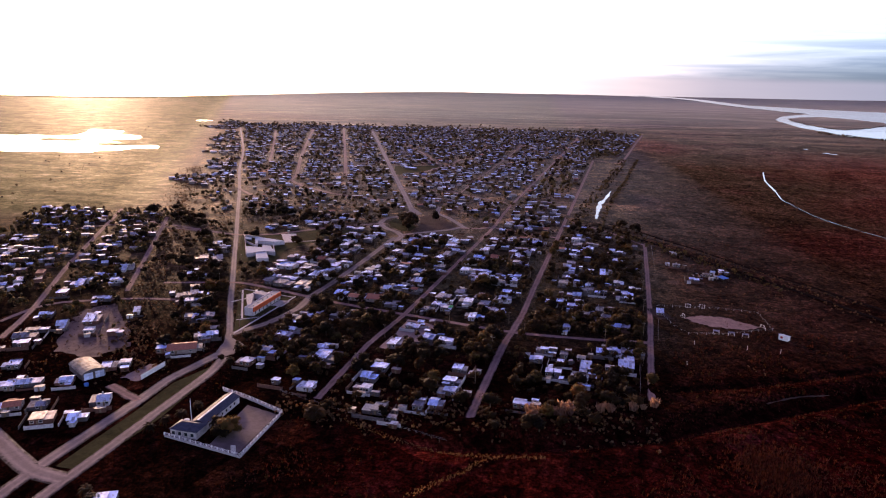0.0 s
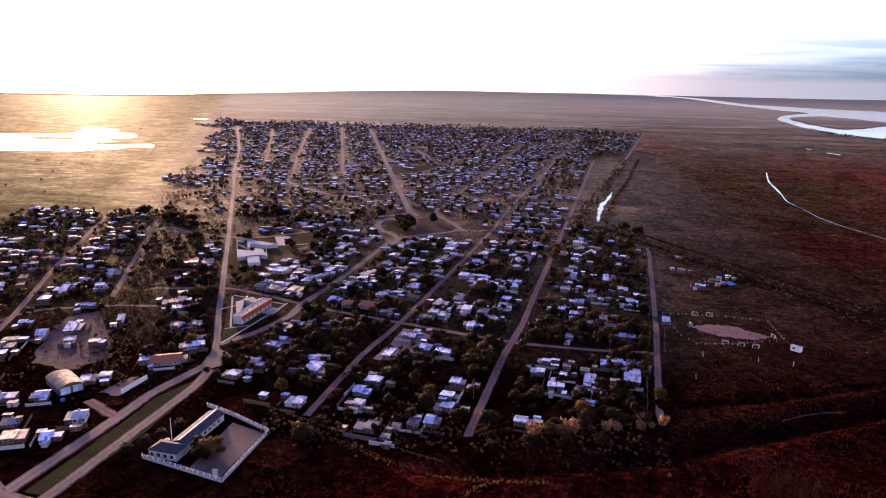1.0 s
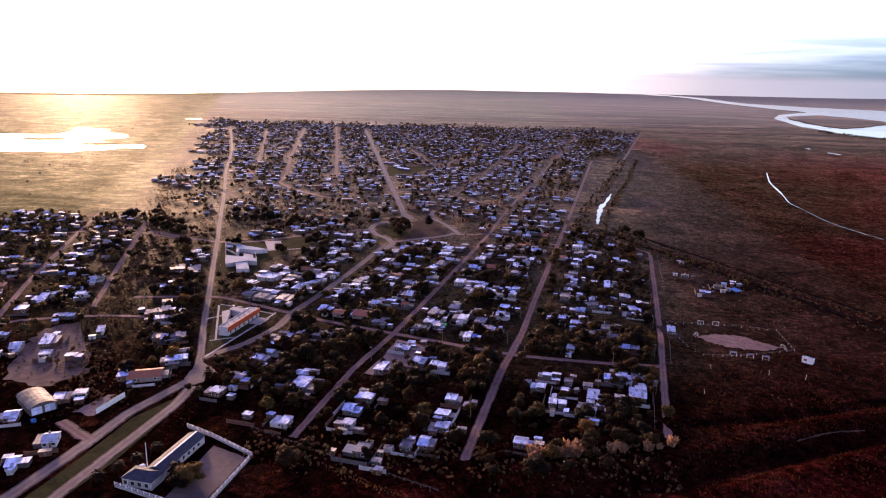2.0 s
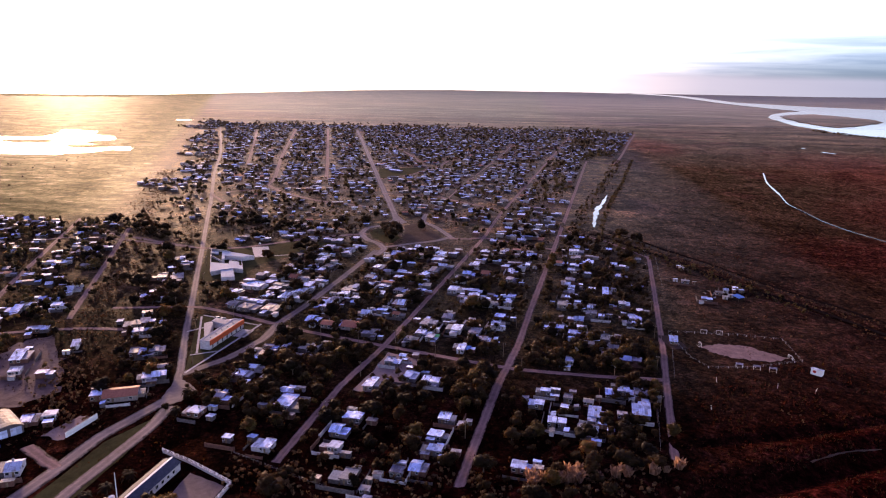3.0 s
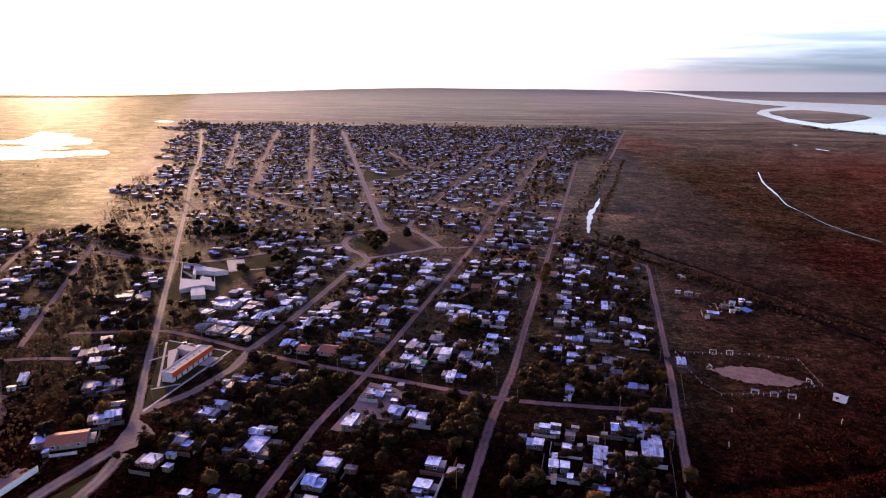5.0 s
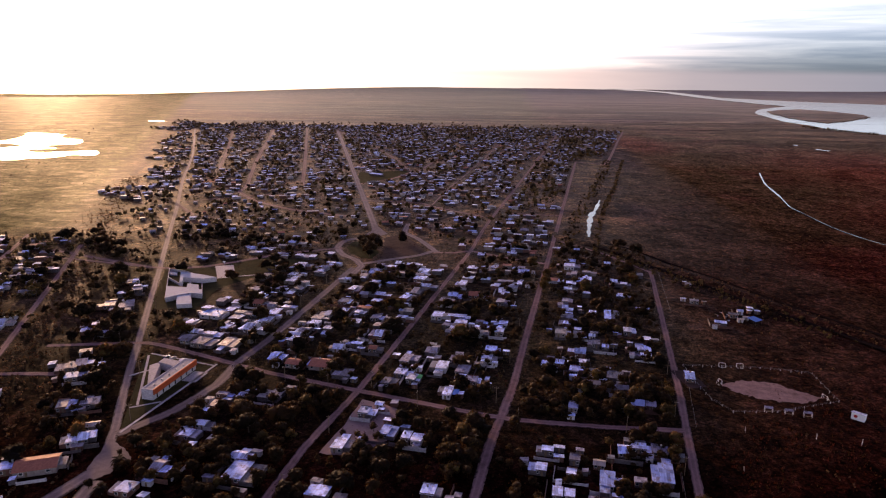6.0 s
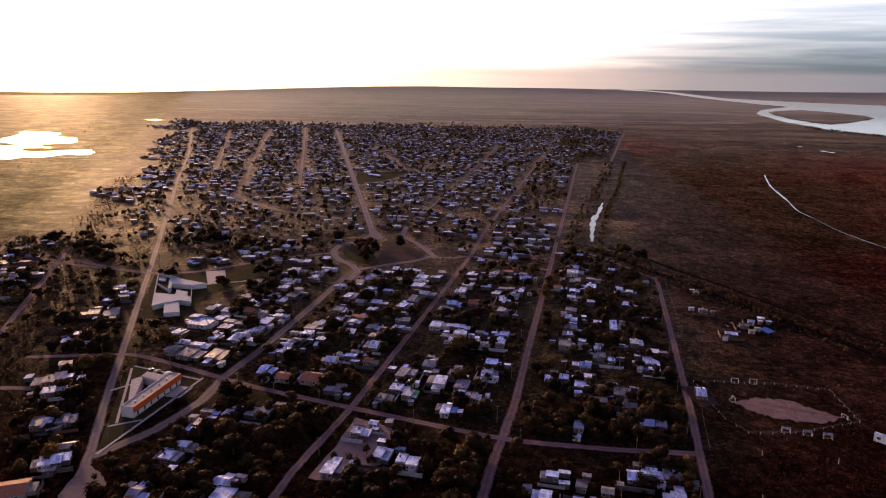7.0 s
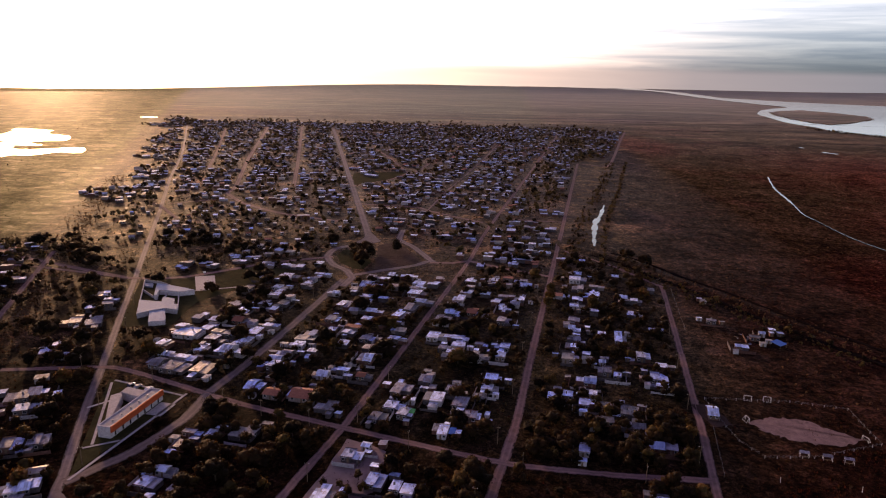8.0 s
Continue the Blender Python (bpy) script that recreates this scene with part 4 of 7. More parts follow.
HOUSES["beside the plaza road"] = [
    (-140.2, 537.2, 7.8, 10.7, 'c'), (-152.4, 534.4, 5.7, 8.9, 'g'), (-137.2, 505.7, 8.0, 7.7, 'd'), (-154.0, 567.3, 6.9, 8.2, 'w'),
    (-168.4, 587.1, 8.8, 9.0, 'w'), (-171.9, 562.2, 6.1, 10.3, 'g'), (-116.3, 447.9, 8.0, 10.3, 'w'), (-118.1, 425.5, 9.2, 12.3, 'b'),
    (-108.3, 419.3, 8.5, 8.8, 'r'), (-115.0, 462.0, 6.5, 8.6, 'g'), (-112.5, 474.3, 6.7, 7.8, 'w'), (-110.5, 490.0, 8.2, 8.3, 'w'),
    (-100.8, 497.3, 5.7, 8.5, 'b'), (-90.3, 494.5, 8.2, 8.3, 'w'), (-105.0, 514.8, 7.3, 10.8, 'd')]
HOUSES["south of the cross street"] = [
    (-129.7, 382.0, 6.4, 4.3, 'g'), (-120.8, 381.7, 4.4, 5.8, 'w'), (-128.6, 372.2, 5.3, 5.6, 'c'), (-127.5, 355.5, 5.5, 5.1, 'w'),
    (-128.6, 347.2, 9.8, 7.7, 'w'), (-108.3, 384.5, 12.0, 10.5, 'f'), (-97.5, 323.5, 15.4, 14.6, 'w'), (-103.2, 333.4, 6.1, 6.6, 'w'),
    (-134.6, 309.6, 7.1, 8.7, 'b'), (-112.6, 290.4, 4.4, 4.3, 'b'), (-97.0, 287.4, 9.2, 8.3, 'w'), (-128.1, 323.4, 9.1, 9.1, 'g')]
HOUSES["west of the second street"] = [
    (-102.7, 539.4, 9.1, 13.7, 'w'), (-93.9, 580.0, 16.7, 14.6, 'b'), (-66.0, 525.2, 10.0, 14.1, 'b'), (-62.0, 539.8, 8.3, 13.3, 'g'),
    (-61.2, 567.8, 14.7, 13.1, 'w'), (-63.1, 588.4, 9.2, 10.2, 'w'), (-74.5, 462.4, 9.8, 11.6, 'w'), (-79.9, 488.4, 6.2, 9.3, 'g'),
    (-75.2, 476.3, 9.0, 7.5, 'c'), (-82.7, 446.9, 7.2, 5.4, 'b'), (-91.0, 441.3, 6.6, 8.5, 'w'), (-72.6, 441.8, 5.5, 6.3, 'r'),
    (-94.9, 419.9, 11.5, 12.4, 'r'), (-81.7, 409.7, 11.1, 10.6, 'g')]
HOUSES["east of the second street"] = [
    (-51.5, 430.0, 10.5, 13.4, 'g'), (-42.0, 442.0, 8.1, 11.2, 'g'), (-36.4, 423.5, 10.7, 11.9, 'w'), (-47.0, 419.9, 6.6, 4.5, 'w'),
    (-54.0, 414.2, 6.5, 8.8, 'w'), (-57.5, 402.6, 8.7, 9.1, 'g'), (-47.8, 408.2, 5.4, 9.3, 'w'), (-41.5, 495.3, 13.6, 10.7, 'w'),
    (-36.5, 479.9, 7.7, 7.4, 'g'), (-40.7, 523.0, 11.2, 9.2, 'g'), (-37.7, 534.1, 7.5, 8.0, 'b'), (-24.6, 537.0, 7.5, 9.7, 'r'),
    (-34.4, 561.3, 8.6, 14.5, 'w'), (-28.3, 598.9, 8.5, 10.5, 'w'), (-12.2, 602.7, 5.5, 10.7, 'w')]
HOUSES["west of the third street"] = [
    (-4.8, 545.0, 9.0, 6.7, 'w'), (-31.2, 395.4, 8.0, 10.1, 'w'), (-24.4, 420.5, 7.6, 11.6, 'g'), (-19.4, 409.3, 6.4, 8.4, 'g'),
    (-29.5, 432.9, 5.2, 7.7, 'g'), (3.9, 565.7, 8.0, 11.0, 'w'), (10.1, 594.3, 6.9, 8.3, 'b'), (-5.4, 524.1, 9.9, 10.7, 'g'),
    (-5.2, 485.7, 6.0, 8.9, 'b'), (-7.2, 473.5, 5.8, 9.5, 'b'), (-18.7, 487.0, 5.4, 5.1, 'g'), (-11.3, 446.6, 7.1, 9.3, 'b'),
    (-13.2, 435.5, 6.3, 6.8, 'w'), (-17.2, 427.5, 4.6, 4.3, 'g')]
HOUSES["near block between the streets"] = [
    (-63.7, 373.4, 5.4, 7.7, 'w'), (-58.3, 380.6, 4.3, 4.3, 'w'), (-50.4, 357.8, 8.0, 10.0, 'b'), (-42.9, 355.1, 4.3, 7.9, 'w'),
    (-38.3, 353.1, 5.4, 8.3, 'w'), (-66.6, 345.7, 9.0, 10.6, 'w'), (-68.1, 314.2, 9.6, 8.0, 'b'), (-70.4, 302.3, 9.4, 8.6, 'b'),
    (-71.1, 290.7, 9.6, 7.1, 'w'), (-61.2, 271.2, 11.1, 9.0, 'f'), (-51.8, 263.9, 4.3, 4.3, 'g'), (-42.8, 276.5, 5.6, 6.3, 'g'),
    (-35.1, 280.0, 8.1, 9.2, 'b'), (-31.0, 293.4, 6.9, 6.9, 'b'), (-32.1, 304.4, 7.1, 7.3, 'b'), (-28.8, 318.9, 9.0, 7.9, 'w')]
HOUSES["east of the third street"] = [
    (45.6, 614.0, 14.5, 14.6, 'w'), (43.2, 592.8, 9.3, 12.5, 'g'), (52.9, 581.0, 7.6, 12.0, 'b'), (40.9, 570.0, 8.1, 9.5, 'w'),
    (39.6, 556.6, 11.4, 7.2, 'w'), (35.3, 531.7, 8.1, 9.6, 'g'), (34.2, 516.8, 8.5, 13.4, 'w'), (32.3, 501.2, 8.8, 6.9, 'g'),
    (30.3, 491.3, 8.6, 7.9, 'b'), (26.8, 475.8, 7.1, 9.7, 'c'), (70.5, 577.7, 7.6, 8.0, 'w'), (48.4, 510.9, 5.2, 5.9, 'w'),
    (58.0, 506.3, 7.7, 14.5, 'b'), (65.9, 482.5, 8.5, 10.4, 'w'), (68.7, 457.6, 9.8, 11.5, 'b'), (68.3, 448.4, 6.7, 5.0, 'w')]
HOUSES["south of the third street block"] = [
    (43.7, 472.4, 4.3, 4.8, 'w'), (43.4, 462.1, 8.0, 9.2, 'g'), (49.0, 457.6, 4.3, 6.8, 'b'), (33.1, 449.2, 11.6, 8.5, 'b'),
    (23.3, 433.8, 5.3, 5.8, 'b'), (15.9, 431.1, 4.3, 6.7, 'b'), (34.9, 436.4, 4.3, 6.0, 'w'), (31.1, 426.5, 8.3, 8.5, 'b'),
    (39.5, 424.3, 6.7, 8.4, 'd'), (48.7, 420.8, 9.3, 11.1, 'd'), (36.0, 411.8, 11.0, 5.2, 'd'), (47.8, 408.8, 12.4, 7.8, 'd'),
    (25.9, 387.6, 5.1, 7.5, 'w'), (54.4, 393.6, 7.2, 8.0, 'b'), (60.0, 392.5, 5.3, 5.6, 'g')]
HOUSES["near east block"] = [
    (8.3, 337.8, 8.3, 7.4, 'b'), (12.7, 350.1, 5.5, 5.3, 'b'), (22.6, 344.9, 4.8, 5.8, 'g'), (20.5, 335.5, 4.3, 5.5, 'w'),
    (31.4, 342.6, 5.4, 5.1, 'c'), (14.6, 322.4, 4.3, 8.0, 'b'), (18.7, 321.7, 4.3, 6.8, 'b'), (32.9, 331.8, 6.4, 10.9, 'b'),
    (31.1, 316.6, 4.5, 6.7, 'w'), (26.5, 318.4, 4.3, 6.7, 'g'), (42.3, 353.1, 6.2, 8.1, 'b'), (48.2, 356.5, 6.9, 6.9, 'w'),
    (55.9, 354.7, 7.5, 6.9, 'g'), (53.3, 337.6, 9.5, 13.9, 'b'), (44.7, 332.6, 5.3, 4.9, 'g'), (1.1, 286.1, 6.7, 7.5, 'b')]
HOUSES["by the football pitch"] = [
    (84.4, 425.3, 5.4, 11.0, 'w'), (121.5, 503.0, 8.6, 4.6, 'w'), (133.0, 517.5, 6.2, 6.0, 'd'), (116.0, 541.0, 6.5, 5.4, 'g'), (121.0, 577.0, 4.6, 4.6, 'd'), (147.0, 531.0, 4.4, 4.4, 'w'),
    (139.0, 524.0, 4.4, 4.6, 'w')]
HOUSES["across the avenue"] = [
    (-222.5, 270.1, 12.8, 8.0, 'w'), (-230.5, 265.1, 9.8, 9.3, 'b'), (-207.3, 274.6, 7.2, 9.0, 'w'), (-197.8, 292.8, 8.6, 9.4, 'w'),
    (-192.4, 297.9, 6.2, 6.8, 'w'), (-180.6, 259.1, 10.1, 10.0, 'w'), (-180.1, 243.3, 9.2, 9.3, 'w'), (-194.0, 240.5, 11.0, 9.6, 'c'),
    (-213.9, 248.5, 8.7, 8.3, 'r'), (-203.6, 250.2, 8.6, 6.9, 'g'), (-243.5, 286.8, 6.5, 9.0, 'b'), (-183.7, 317.4, 7.6, 8.6, 'b'),
    (-174.5, 320.0, 17.5, 12.4, 'r'), (-135.1, 191.7, 8.8, 8.3, 'w')]
HOUSES["west quarter"] = [
    (-245.0, 351.0, 10.2, 14.6, 'w'), (-256.9, 341.1, 6.6, 11.3, 'w'), (-236.6, 334.8, 6.3, 7.0, 'w'), (-277.8, 353.9, 5.4, 6.2, 'w'),
    (-259.1, 311.1, 9.7, 8.6, 'w'), (-263.9, 321.0, 14.2, 10.8, 'g'), (-264.3, 330.6, 14.5, 7.4, 'g'), (-294.0, 393.2, 7.5, 12.2, 'b'),
    (-296.3, 412.0, 10.3, 14.6, 'b'), (-293.7, 422.0, 8.7, 10.6, 'w'), (-262.8, 387.2, 13.5, 8.9, 'w'), (-287.4, 455.8, 10.9, 11.6, 'w'),
    (-276.3, 425.4, 10.3, 10.4, 'w'), (-228.8, 369.3, 4.3, 9.7, 'w')]


def near_road(x, y, margin):
    for pts, hw in ROADS:
        if line_dist((x, y), pts) < hw + margin:
            return True
    return False


def street_turn(x, y):
    """Turn of the house rows, in degrees, by the quarter of town."""
    if x < line_x(MAIN, y) + 10:
        return 22.5
    if y > 683:
        mid = line_x(NORTH_AVE, y)
        return 15.0 if x < mid + 24 else (-8.0 + 23.0 * smooth((73 - (x - mid)) / 73.0 * 0.4))
    return -8.0


ROOF_WORDS = {"w": "pale zinc sheet roof", "b": "bluish zinc sheet roof", "g": "weathered grey sheet roof", "d": "dark sheet roof",
              "r": "red clay tile roof", "c": "cream sheet roof", "B": "blue painted sheet roof", "f": "bare concrete slab roof"}
WALL_WORDS = {"white_wall": "white rendered", "cream_wall": "cream rendered", "grey_wall": "grey block", "brick_wall": "brick"}
TAKEN = []


def roof_shape(w, d, h, style, over, thick, rise):
    """Verts and faces of a roof slab over a w x d box of height h."""
    x0, x1, y0, y1 = -w / 2 - over, w / 2 + over, -d / 2 - over, d / 2 + over
    if style == "gable":
        prof = [(y0, h - 0.1), (0, h + rise), (y1, h - 0.1), (y1, h - 0.1 + thick), (0, h + rise + thick), (y0, h - 0.1 + thick)]
    elif style == "rear":
        prof = [(y0, h + rise), (y1, h - 0.05), (y1, h - 0.05 + thick), (y0, h + rise + thick)]
    elif style == "front":
        prof = [(y0, h - 0.05), (y1, h + rise), (y1, h + rise + thick), (y0, h - 0.05 + thick)]
    else:
        prof = [(y0, h), (y1, h), (y1, h + thick), (y0, h + thick)]
    n = len(prof)
    V = [(x0, a, b) for a, b in prof] + [(x1, a, b) for a, b in prof]
    if style == "gable":
        F = [(0, 1, 4, 5), (1, 2, 3, 4), (n, n + 5, n + 4, n + 1), (n + 1, n + 4, n + 3, n + 2)]
    else:
        F = [(0, 1, 2, 3), (n, n + 3, n + 2, n + 1)]
    F += [(i, i + n, (i + 1) % n + n, (i + 1) % n) for i in range(n)]
    return V, F


def wall_shape(w, d, h, style, rise):
    if style == "gable":
        prof = [(-d / 2, -0.4), (d / 2, -0.4), (d / 2, h), (0, h + rise), (-d / 2, h)]
    elif style == "rear":
        prof = [(-d / 2, -0.4), (d / 2, -0.4), (d / 2, h), (-d / 2, h + rise)]
    elif style == "front":
        prof = [(-d / 2, -0.4), (d / 2, -0.4), (d / 2, h + rise), (-d / 2, h)]
    else:
        prof = [(-d / 2, -0.4), (d / 2, -0.4), (d / 2, h), (-d / 2, h)]
    n = len(prof)
    V = [(-w / 2, a, b) for a, b in prof] + [(w / 2, a, b) for a, b in prof]
    F = [tuple(range(n))[::-1], tuple(range(n, 2 * n))] + [(i, (i + 1) % n, (i + 1) % n + n, i + n) for i in range(n)]
    return V, F


def window(parent, x, y, z, w, h, side):
    """A framed window on a wall face; side 's' faces -y, 'e' +x, 'w' -x."""
    turn = {"s": 0, "e": 90, "w": -90}[side]
    at = pose(x, y, z, 0, 0, turn)
    fr = joined([box(-w / 2 - 0.1, w / 2 + 0.1, -0.06, 0.05, h / 2, h / 2 + 0.1), box(-w / 2 - 0.1, w / 2 + 0.1, -0.1, 0.05, -h / 2 - 0.1, -h / 2),
                 box(-w / 2 - 0.1, -w / 2, -0.06, 0.05, -h / 2, h / 2), box(w / 2, w / 2 + 0.1, -0.06, 0.05, -h / 2, h / 2)])
    ob = piece("window", *fr, M["post_paint"], parent, at=at)
    piece("pane", *box(-w / 2, w / 2, -0.025, 0.04, -h / 2, h / 2), M["glass"], ob)


def house(x, y, w, d, code, r, turn=None, detail=2, group=""):
    turn = street_turn(x, y) if turn is None else turn
    turn += r.uniform(-2.5, 2.5)
    style = "gable" if code == "r" else ("flat" if code == "f" else r.choices(["gable", "rear", "front", "flat"], [0.16, 0.34, 0.18, 0.32])[0])
    h = r.uniform(2.05, 2.45)
    w, d = w * 0.84, d * 0.84
    rise = {"gable": d * r.uniform(0.12, 0.2), "rear": d * r.uniform(0.04, 0.10), "front": d * r.uniform(0.04, 0.10), "flat": 0.0}[style]
    wall = {"w": "white_wall", "b": "grey_wall", "g": "grey_wall", "d": "brick_wall", "r": "cream_wall", "c": "cream_wall", "B": "white_wall", "f": "grey_wall"}[code]
    k = r.random()
    if k < 0.5:
        wall = r.choice(["brick_wall", "cream_wall", "brick_wall", "grey_wall", "grey_wall"])
    # wide houses are two blocks side by side
    side, full = r.choice((-1, 1)), w
    if detail >= 2 and w > 6.4 and code not in "rB":
        w *= r.uniform(0.52, 0.66)
    ob = thing("house", pose(x, y, 0, 0, 0, turn) @ pose(-side * (full - w) / 2, 0, 0), "small %s house with %s %s" % (WALL_WORDS[wall], "a gabled" if style == "gable" else ("a flat" if style == "flat" else "a sloping"), ROOF_WORDS[code]), "house", group or "town houses")
    piece("wall", *wall_shape(w - 0.5, d - 0.5, h, style, rise), M[wall], ob)
    piece("roof", *roof_shape(w - 0.5, d - 0.5, h, style, 0.3, 0.12, rise), M[code], ob)
    hw, hd = (w - 0.5) / 2, (d - 0.5) / 2
    if detail >= 2:
        if style == "flat":
            t = h + 0.12
            for q in (box(-hw - 0.3, hw + 0.3, -hd - 0.3, -hd - 0.15, t, t + 0.35), box(-hw - 0.3, hw + 0.3, hd + 0.15, hd + 0.3, t, t + 0.35)):
                piece("parapet", *q, M[wall], ob)
        dx = r.uniform(-hw * 0.4, hw * 0.4)
        piece("door", *box(dx - 0.42, dx + 0.42, -hd - 0.06, -hd + 0.02, 0, 2.0), M["wood"], ob)
        for sx in (-1, 1):
            wx = sx * hw * 0.62
            if abs(wx - dx) > 1.0:
                window(ob, wx, -hd - 0.01, 1.5, min(1.2, hw * 0.5), 1.0, "s")
        window(ob, hw + 0.01, 0, 1.5, 1.0, 0.9, "e")
        window(ob, -hw - 0.01, r.uniform(-0.4, 0.4) * hd, 1.5, 1.0, 0.9, "w")
        if r.random() < 0.22:
            tx, ty = r.uniform(-0.5, 0.5) * hw, r.uniform(0.1, 0.6) * hd
            z = h + (rise * 0.7 if style != "flat" else 0)
            piece("water_tank", *tube([(tx, ty, z), (tx, ty, z + 0.9), (tx, ty, z + 1.1)], [0.4, 0.4, 0.15], 10), M["tank"], ob, "round grey water tank", smooth=True)
        elif r.random() < 0.15:
            tx, ty = r.uniform(-0.6, 0.6) * hw, r.uniform(-0.4, 0.4) * hd
            z = h - 0.2
            piece("chimney", *joined([box(tx - 0.25, tx + 0.25, ty - 0.25, ty + 0.25, z, h + rise + 0.9), box(tx - 0.32, tx + 0.32, ty - 0.32, ty + 0.32, h + rise + 0.9, h + rise + 1.0)]), M[wall], ob)
        if full > w:
            aw, ad, drop = full - w, d * r.uniform(0.55, 1.0), r.uniform(0.15, 0.5)
            ax, ay = side * (hw + aw / 2 - 0.05), r.uniform(-1, 1) * (d - ad) / 2
            v, f = wall_shape(aw, ad, h - drop, "flat", 0)
            wing = piece("wing", [(a + ax, b + ay, c) for a, b, c in v], f, M[r.choice((wall, "grey_wall", "brick_wall"))], ob)
            v, f = roof_shape(aw, ad, h - drop, r.choice(("flat", "front", "rear")), 0.15, 0.1, 0.3)
            piece("wing_roof", [(a + ax, b + ay, c) for a, b, c in v], f, M[r.choice((code, code, "b", "g", "d"))], wing)
        elif r.random() < 0.8 and w > 4.5:
            # lean-to at one side
            aw, ad, s = r.uniform(1.8, 3.6), d * r.uniform(0.4, 0.9), r.choice((-1, 1))
            ax = s * (hw + aw / 2 - 0.05)
            v, f = wall_shape(aw, ad, h - 0.7, "flat", 0)
            an = piece("annex", [(a + ax, b, c) for a, b, c in v], f, M[wall], ob)
            v, f = roof_shape(aw, ad, h - 0.7, "front", 0.15, 0.08, 0.25)
            piece("annex_roof", [(a + ax, b, c) for a, b, c in v], f, M[r.choice("wwbbgcd")], an)
        if r.random() < 0.5 and d > 5:
            # a second room built on at the front or back
            bw, bd = w * r.uniform(0.4, 0.65), d * r.uniform(0.3, 0.5)
            bx, by = r.choice((-1, 1)) * (hw - bw / 2) * 0.9, (hd + bd / 2 - 0.05) * r.choice((-1, 1, 1))
            v, f = wall_shape(bw, bd, h - 0.35, "flat", 0)
            wg = piece("back_room", [(a + bx, b + by, c) for a, b, c in v], f, M[wall], ob)
            v, f = roof_shape(bw, bd, h - 0.35, r.choice(("flat", "rear")), 0.2, 0.1, 0.3)
            piece("back_roof", [(a + bx, b + by, c) for a, b, c in v], f, M[r.choice((code, code, "w", "b", "g"))], wg)
    elif detail == 1:
        for sx in (-1, 1):
            window(ob, sx * hw * 0.5, -hd - 0.01, 1.5, 1.1, 1.0, "s")
    TAKEN.append((x, y, max(w, d) * 0.62))
    return ob


rh = random.Random(21)
for quarter, rows in HOUSES.items():
    for x, y, w, d, code in rows:
        house(x, y, w, d, code, rh, detail=2, group="houses " + quarter)


# the school: long white block with an orange upper band, low wings round a court
def school():
    base = thing("school", pose(-159.8, 393.5, 0, 0, 0, -7.6) @ Matrix.Diagonal((1.22, 1.22, 1.0, 1.0)), "long white school with an orange band and a pale flat roof", "school")
    L, W, H = 28.0, 4.6, 4.7
    piece("wall", *box(-W / 2, W / 2, -L / 2, L / 2, -0.4, H), M["white_wall"], base)
    piece("roof", *joined([box(-W / 2 + 0.3, W / 2 - 0.3, -L / 2 + 0.3, L / 2 - 0.3, H, H + 0.1)]), M["concrete"], base)
    for q in (box(-W / 2 - 0.02, -W / 2 + 0.28, -L / 2, L / 2, H, H + 0.4), box(W / 2 - 0.28, W / 2 + 0.02, -L / 2, L / 2, H, H + 0.4),
              box(-W / 2, W / 2, L / 2 - 0.28, L / 2 + 0.02, H, H + 0.396), box(-W / 2, W / 2, -L / 2 - 0.02, -L / 2 + 0.28, H, H + 0.396)):
        piece("parapet", *q, M["white_wall"], base)
    piece("fascia", *box(W / 2 + 0.02, W / 2 + 0.5, -L / 2 + 0.2, L / 2, H - 2.2, H + 0.5), M["orange"], base, "orange-red panel band")
    for k in range(7):
        window(base, W / 2 + 0.01, -L / 2 + 2.4 + k * 3.8, 1.3, 0.8, 2.2, "e")
    for k in range(5):
        yy = -L / 2 + 4 + k * 4.6
        piece("vent", *tube([(0.4, yy, H), (0.4, yy, H + 0.6), (0.4, yy, H + 0.75)], [0.3, 0.3, 0.42], 8), M["tank"], base)
    back = base.matrix_basis.inverted()

    def wing(pts, h):
        pts = [tuple((back @ Vector((x, y, 0)))[:2]) for x, y in pts]
        cx, cy = sum(p[0] for p in pts) / len(pts), sum(p[1] for p in pts) / len(pts)
        ob = piece("wing", *prism(pts, -0.4, h), M["white_wall"], base)
        piece("wing_roof", *prism([(cx + (x - cx) * 0.95, cy + (y - cy) * 0.95) for x, y in pts], h, h + 0.12), M["concrete"], ob)

    wing([(-172.2, 413.0), (-160.8, 409.6), (-161.9, 403.6), (-172.5, 407.9)], 3.8)
    wing([(-172.6, 407.7), (-170.4, 405.4), (-166.5, 393.0), (-164.8, 387.4), (-166.0, 384.6), (-175.2, 404.3)], 3.6)
    piece("terrace", *box(W / 2 + 0.6, W / 2 + 6.5, 3, L / 2 - 2, -0.1, 0.16), M["concrete"], base)
    TAKEN.append((-162, 393, 23))


school()


def strip(name, a, b, width, z, mat, label, category):
    d = Vector((b[0] - a[0], b[1] - a[1], 0))
    m = pose(a[0], a[1], 0, 0, 0, math.degrees(math.atan2(d.y, d.x)))
    ob = new(name, mesh_of(name, *box(0, d.length, -width / 2, width / 2, -0.15, z), mat))
    ob.matrix_basis = m
    return tagged(ob, label, category, kind="structure")


WALK_LABEL = "pale concrete footpath across the school lawn"
for a, b in (((-185.8, 423.3), (-164, 371.2)), ((-166.2, 368.4), (-155.1, 375.3)), ((-158.8, 347.8), (-147.1, 416.8)), ((-185.7, 425.8), (-147.6, 414.8)), ((-183.0, 399.0), (-176.6, 406.6))):
    strip("pavement_walk", a, b, 1.1, 0.16, M["concrete"], WALK_LABEL, "footpath")


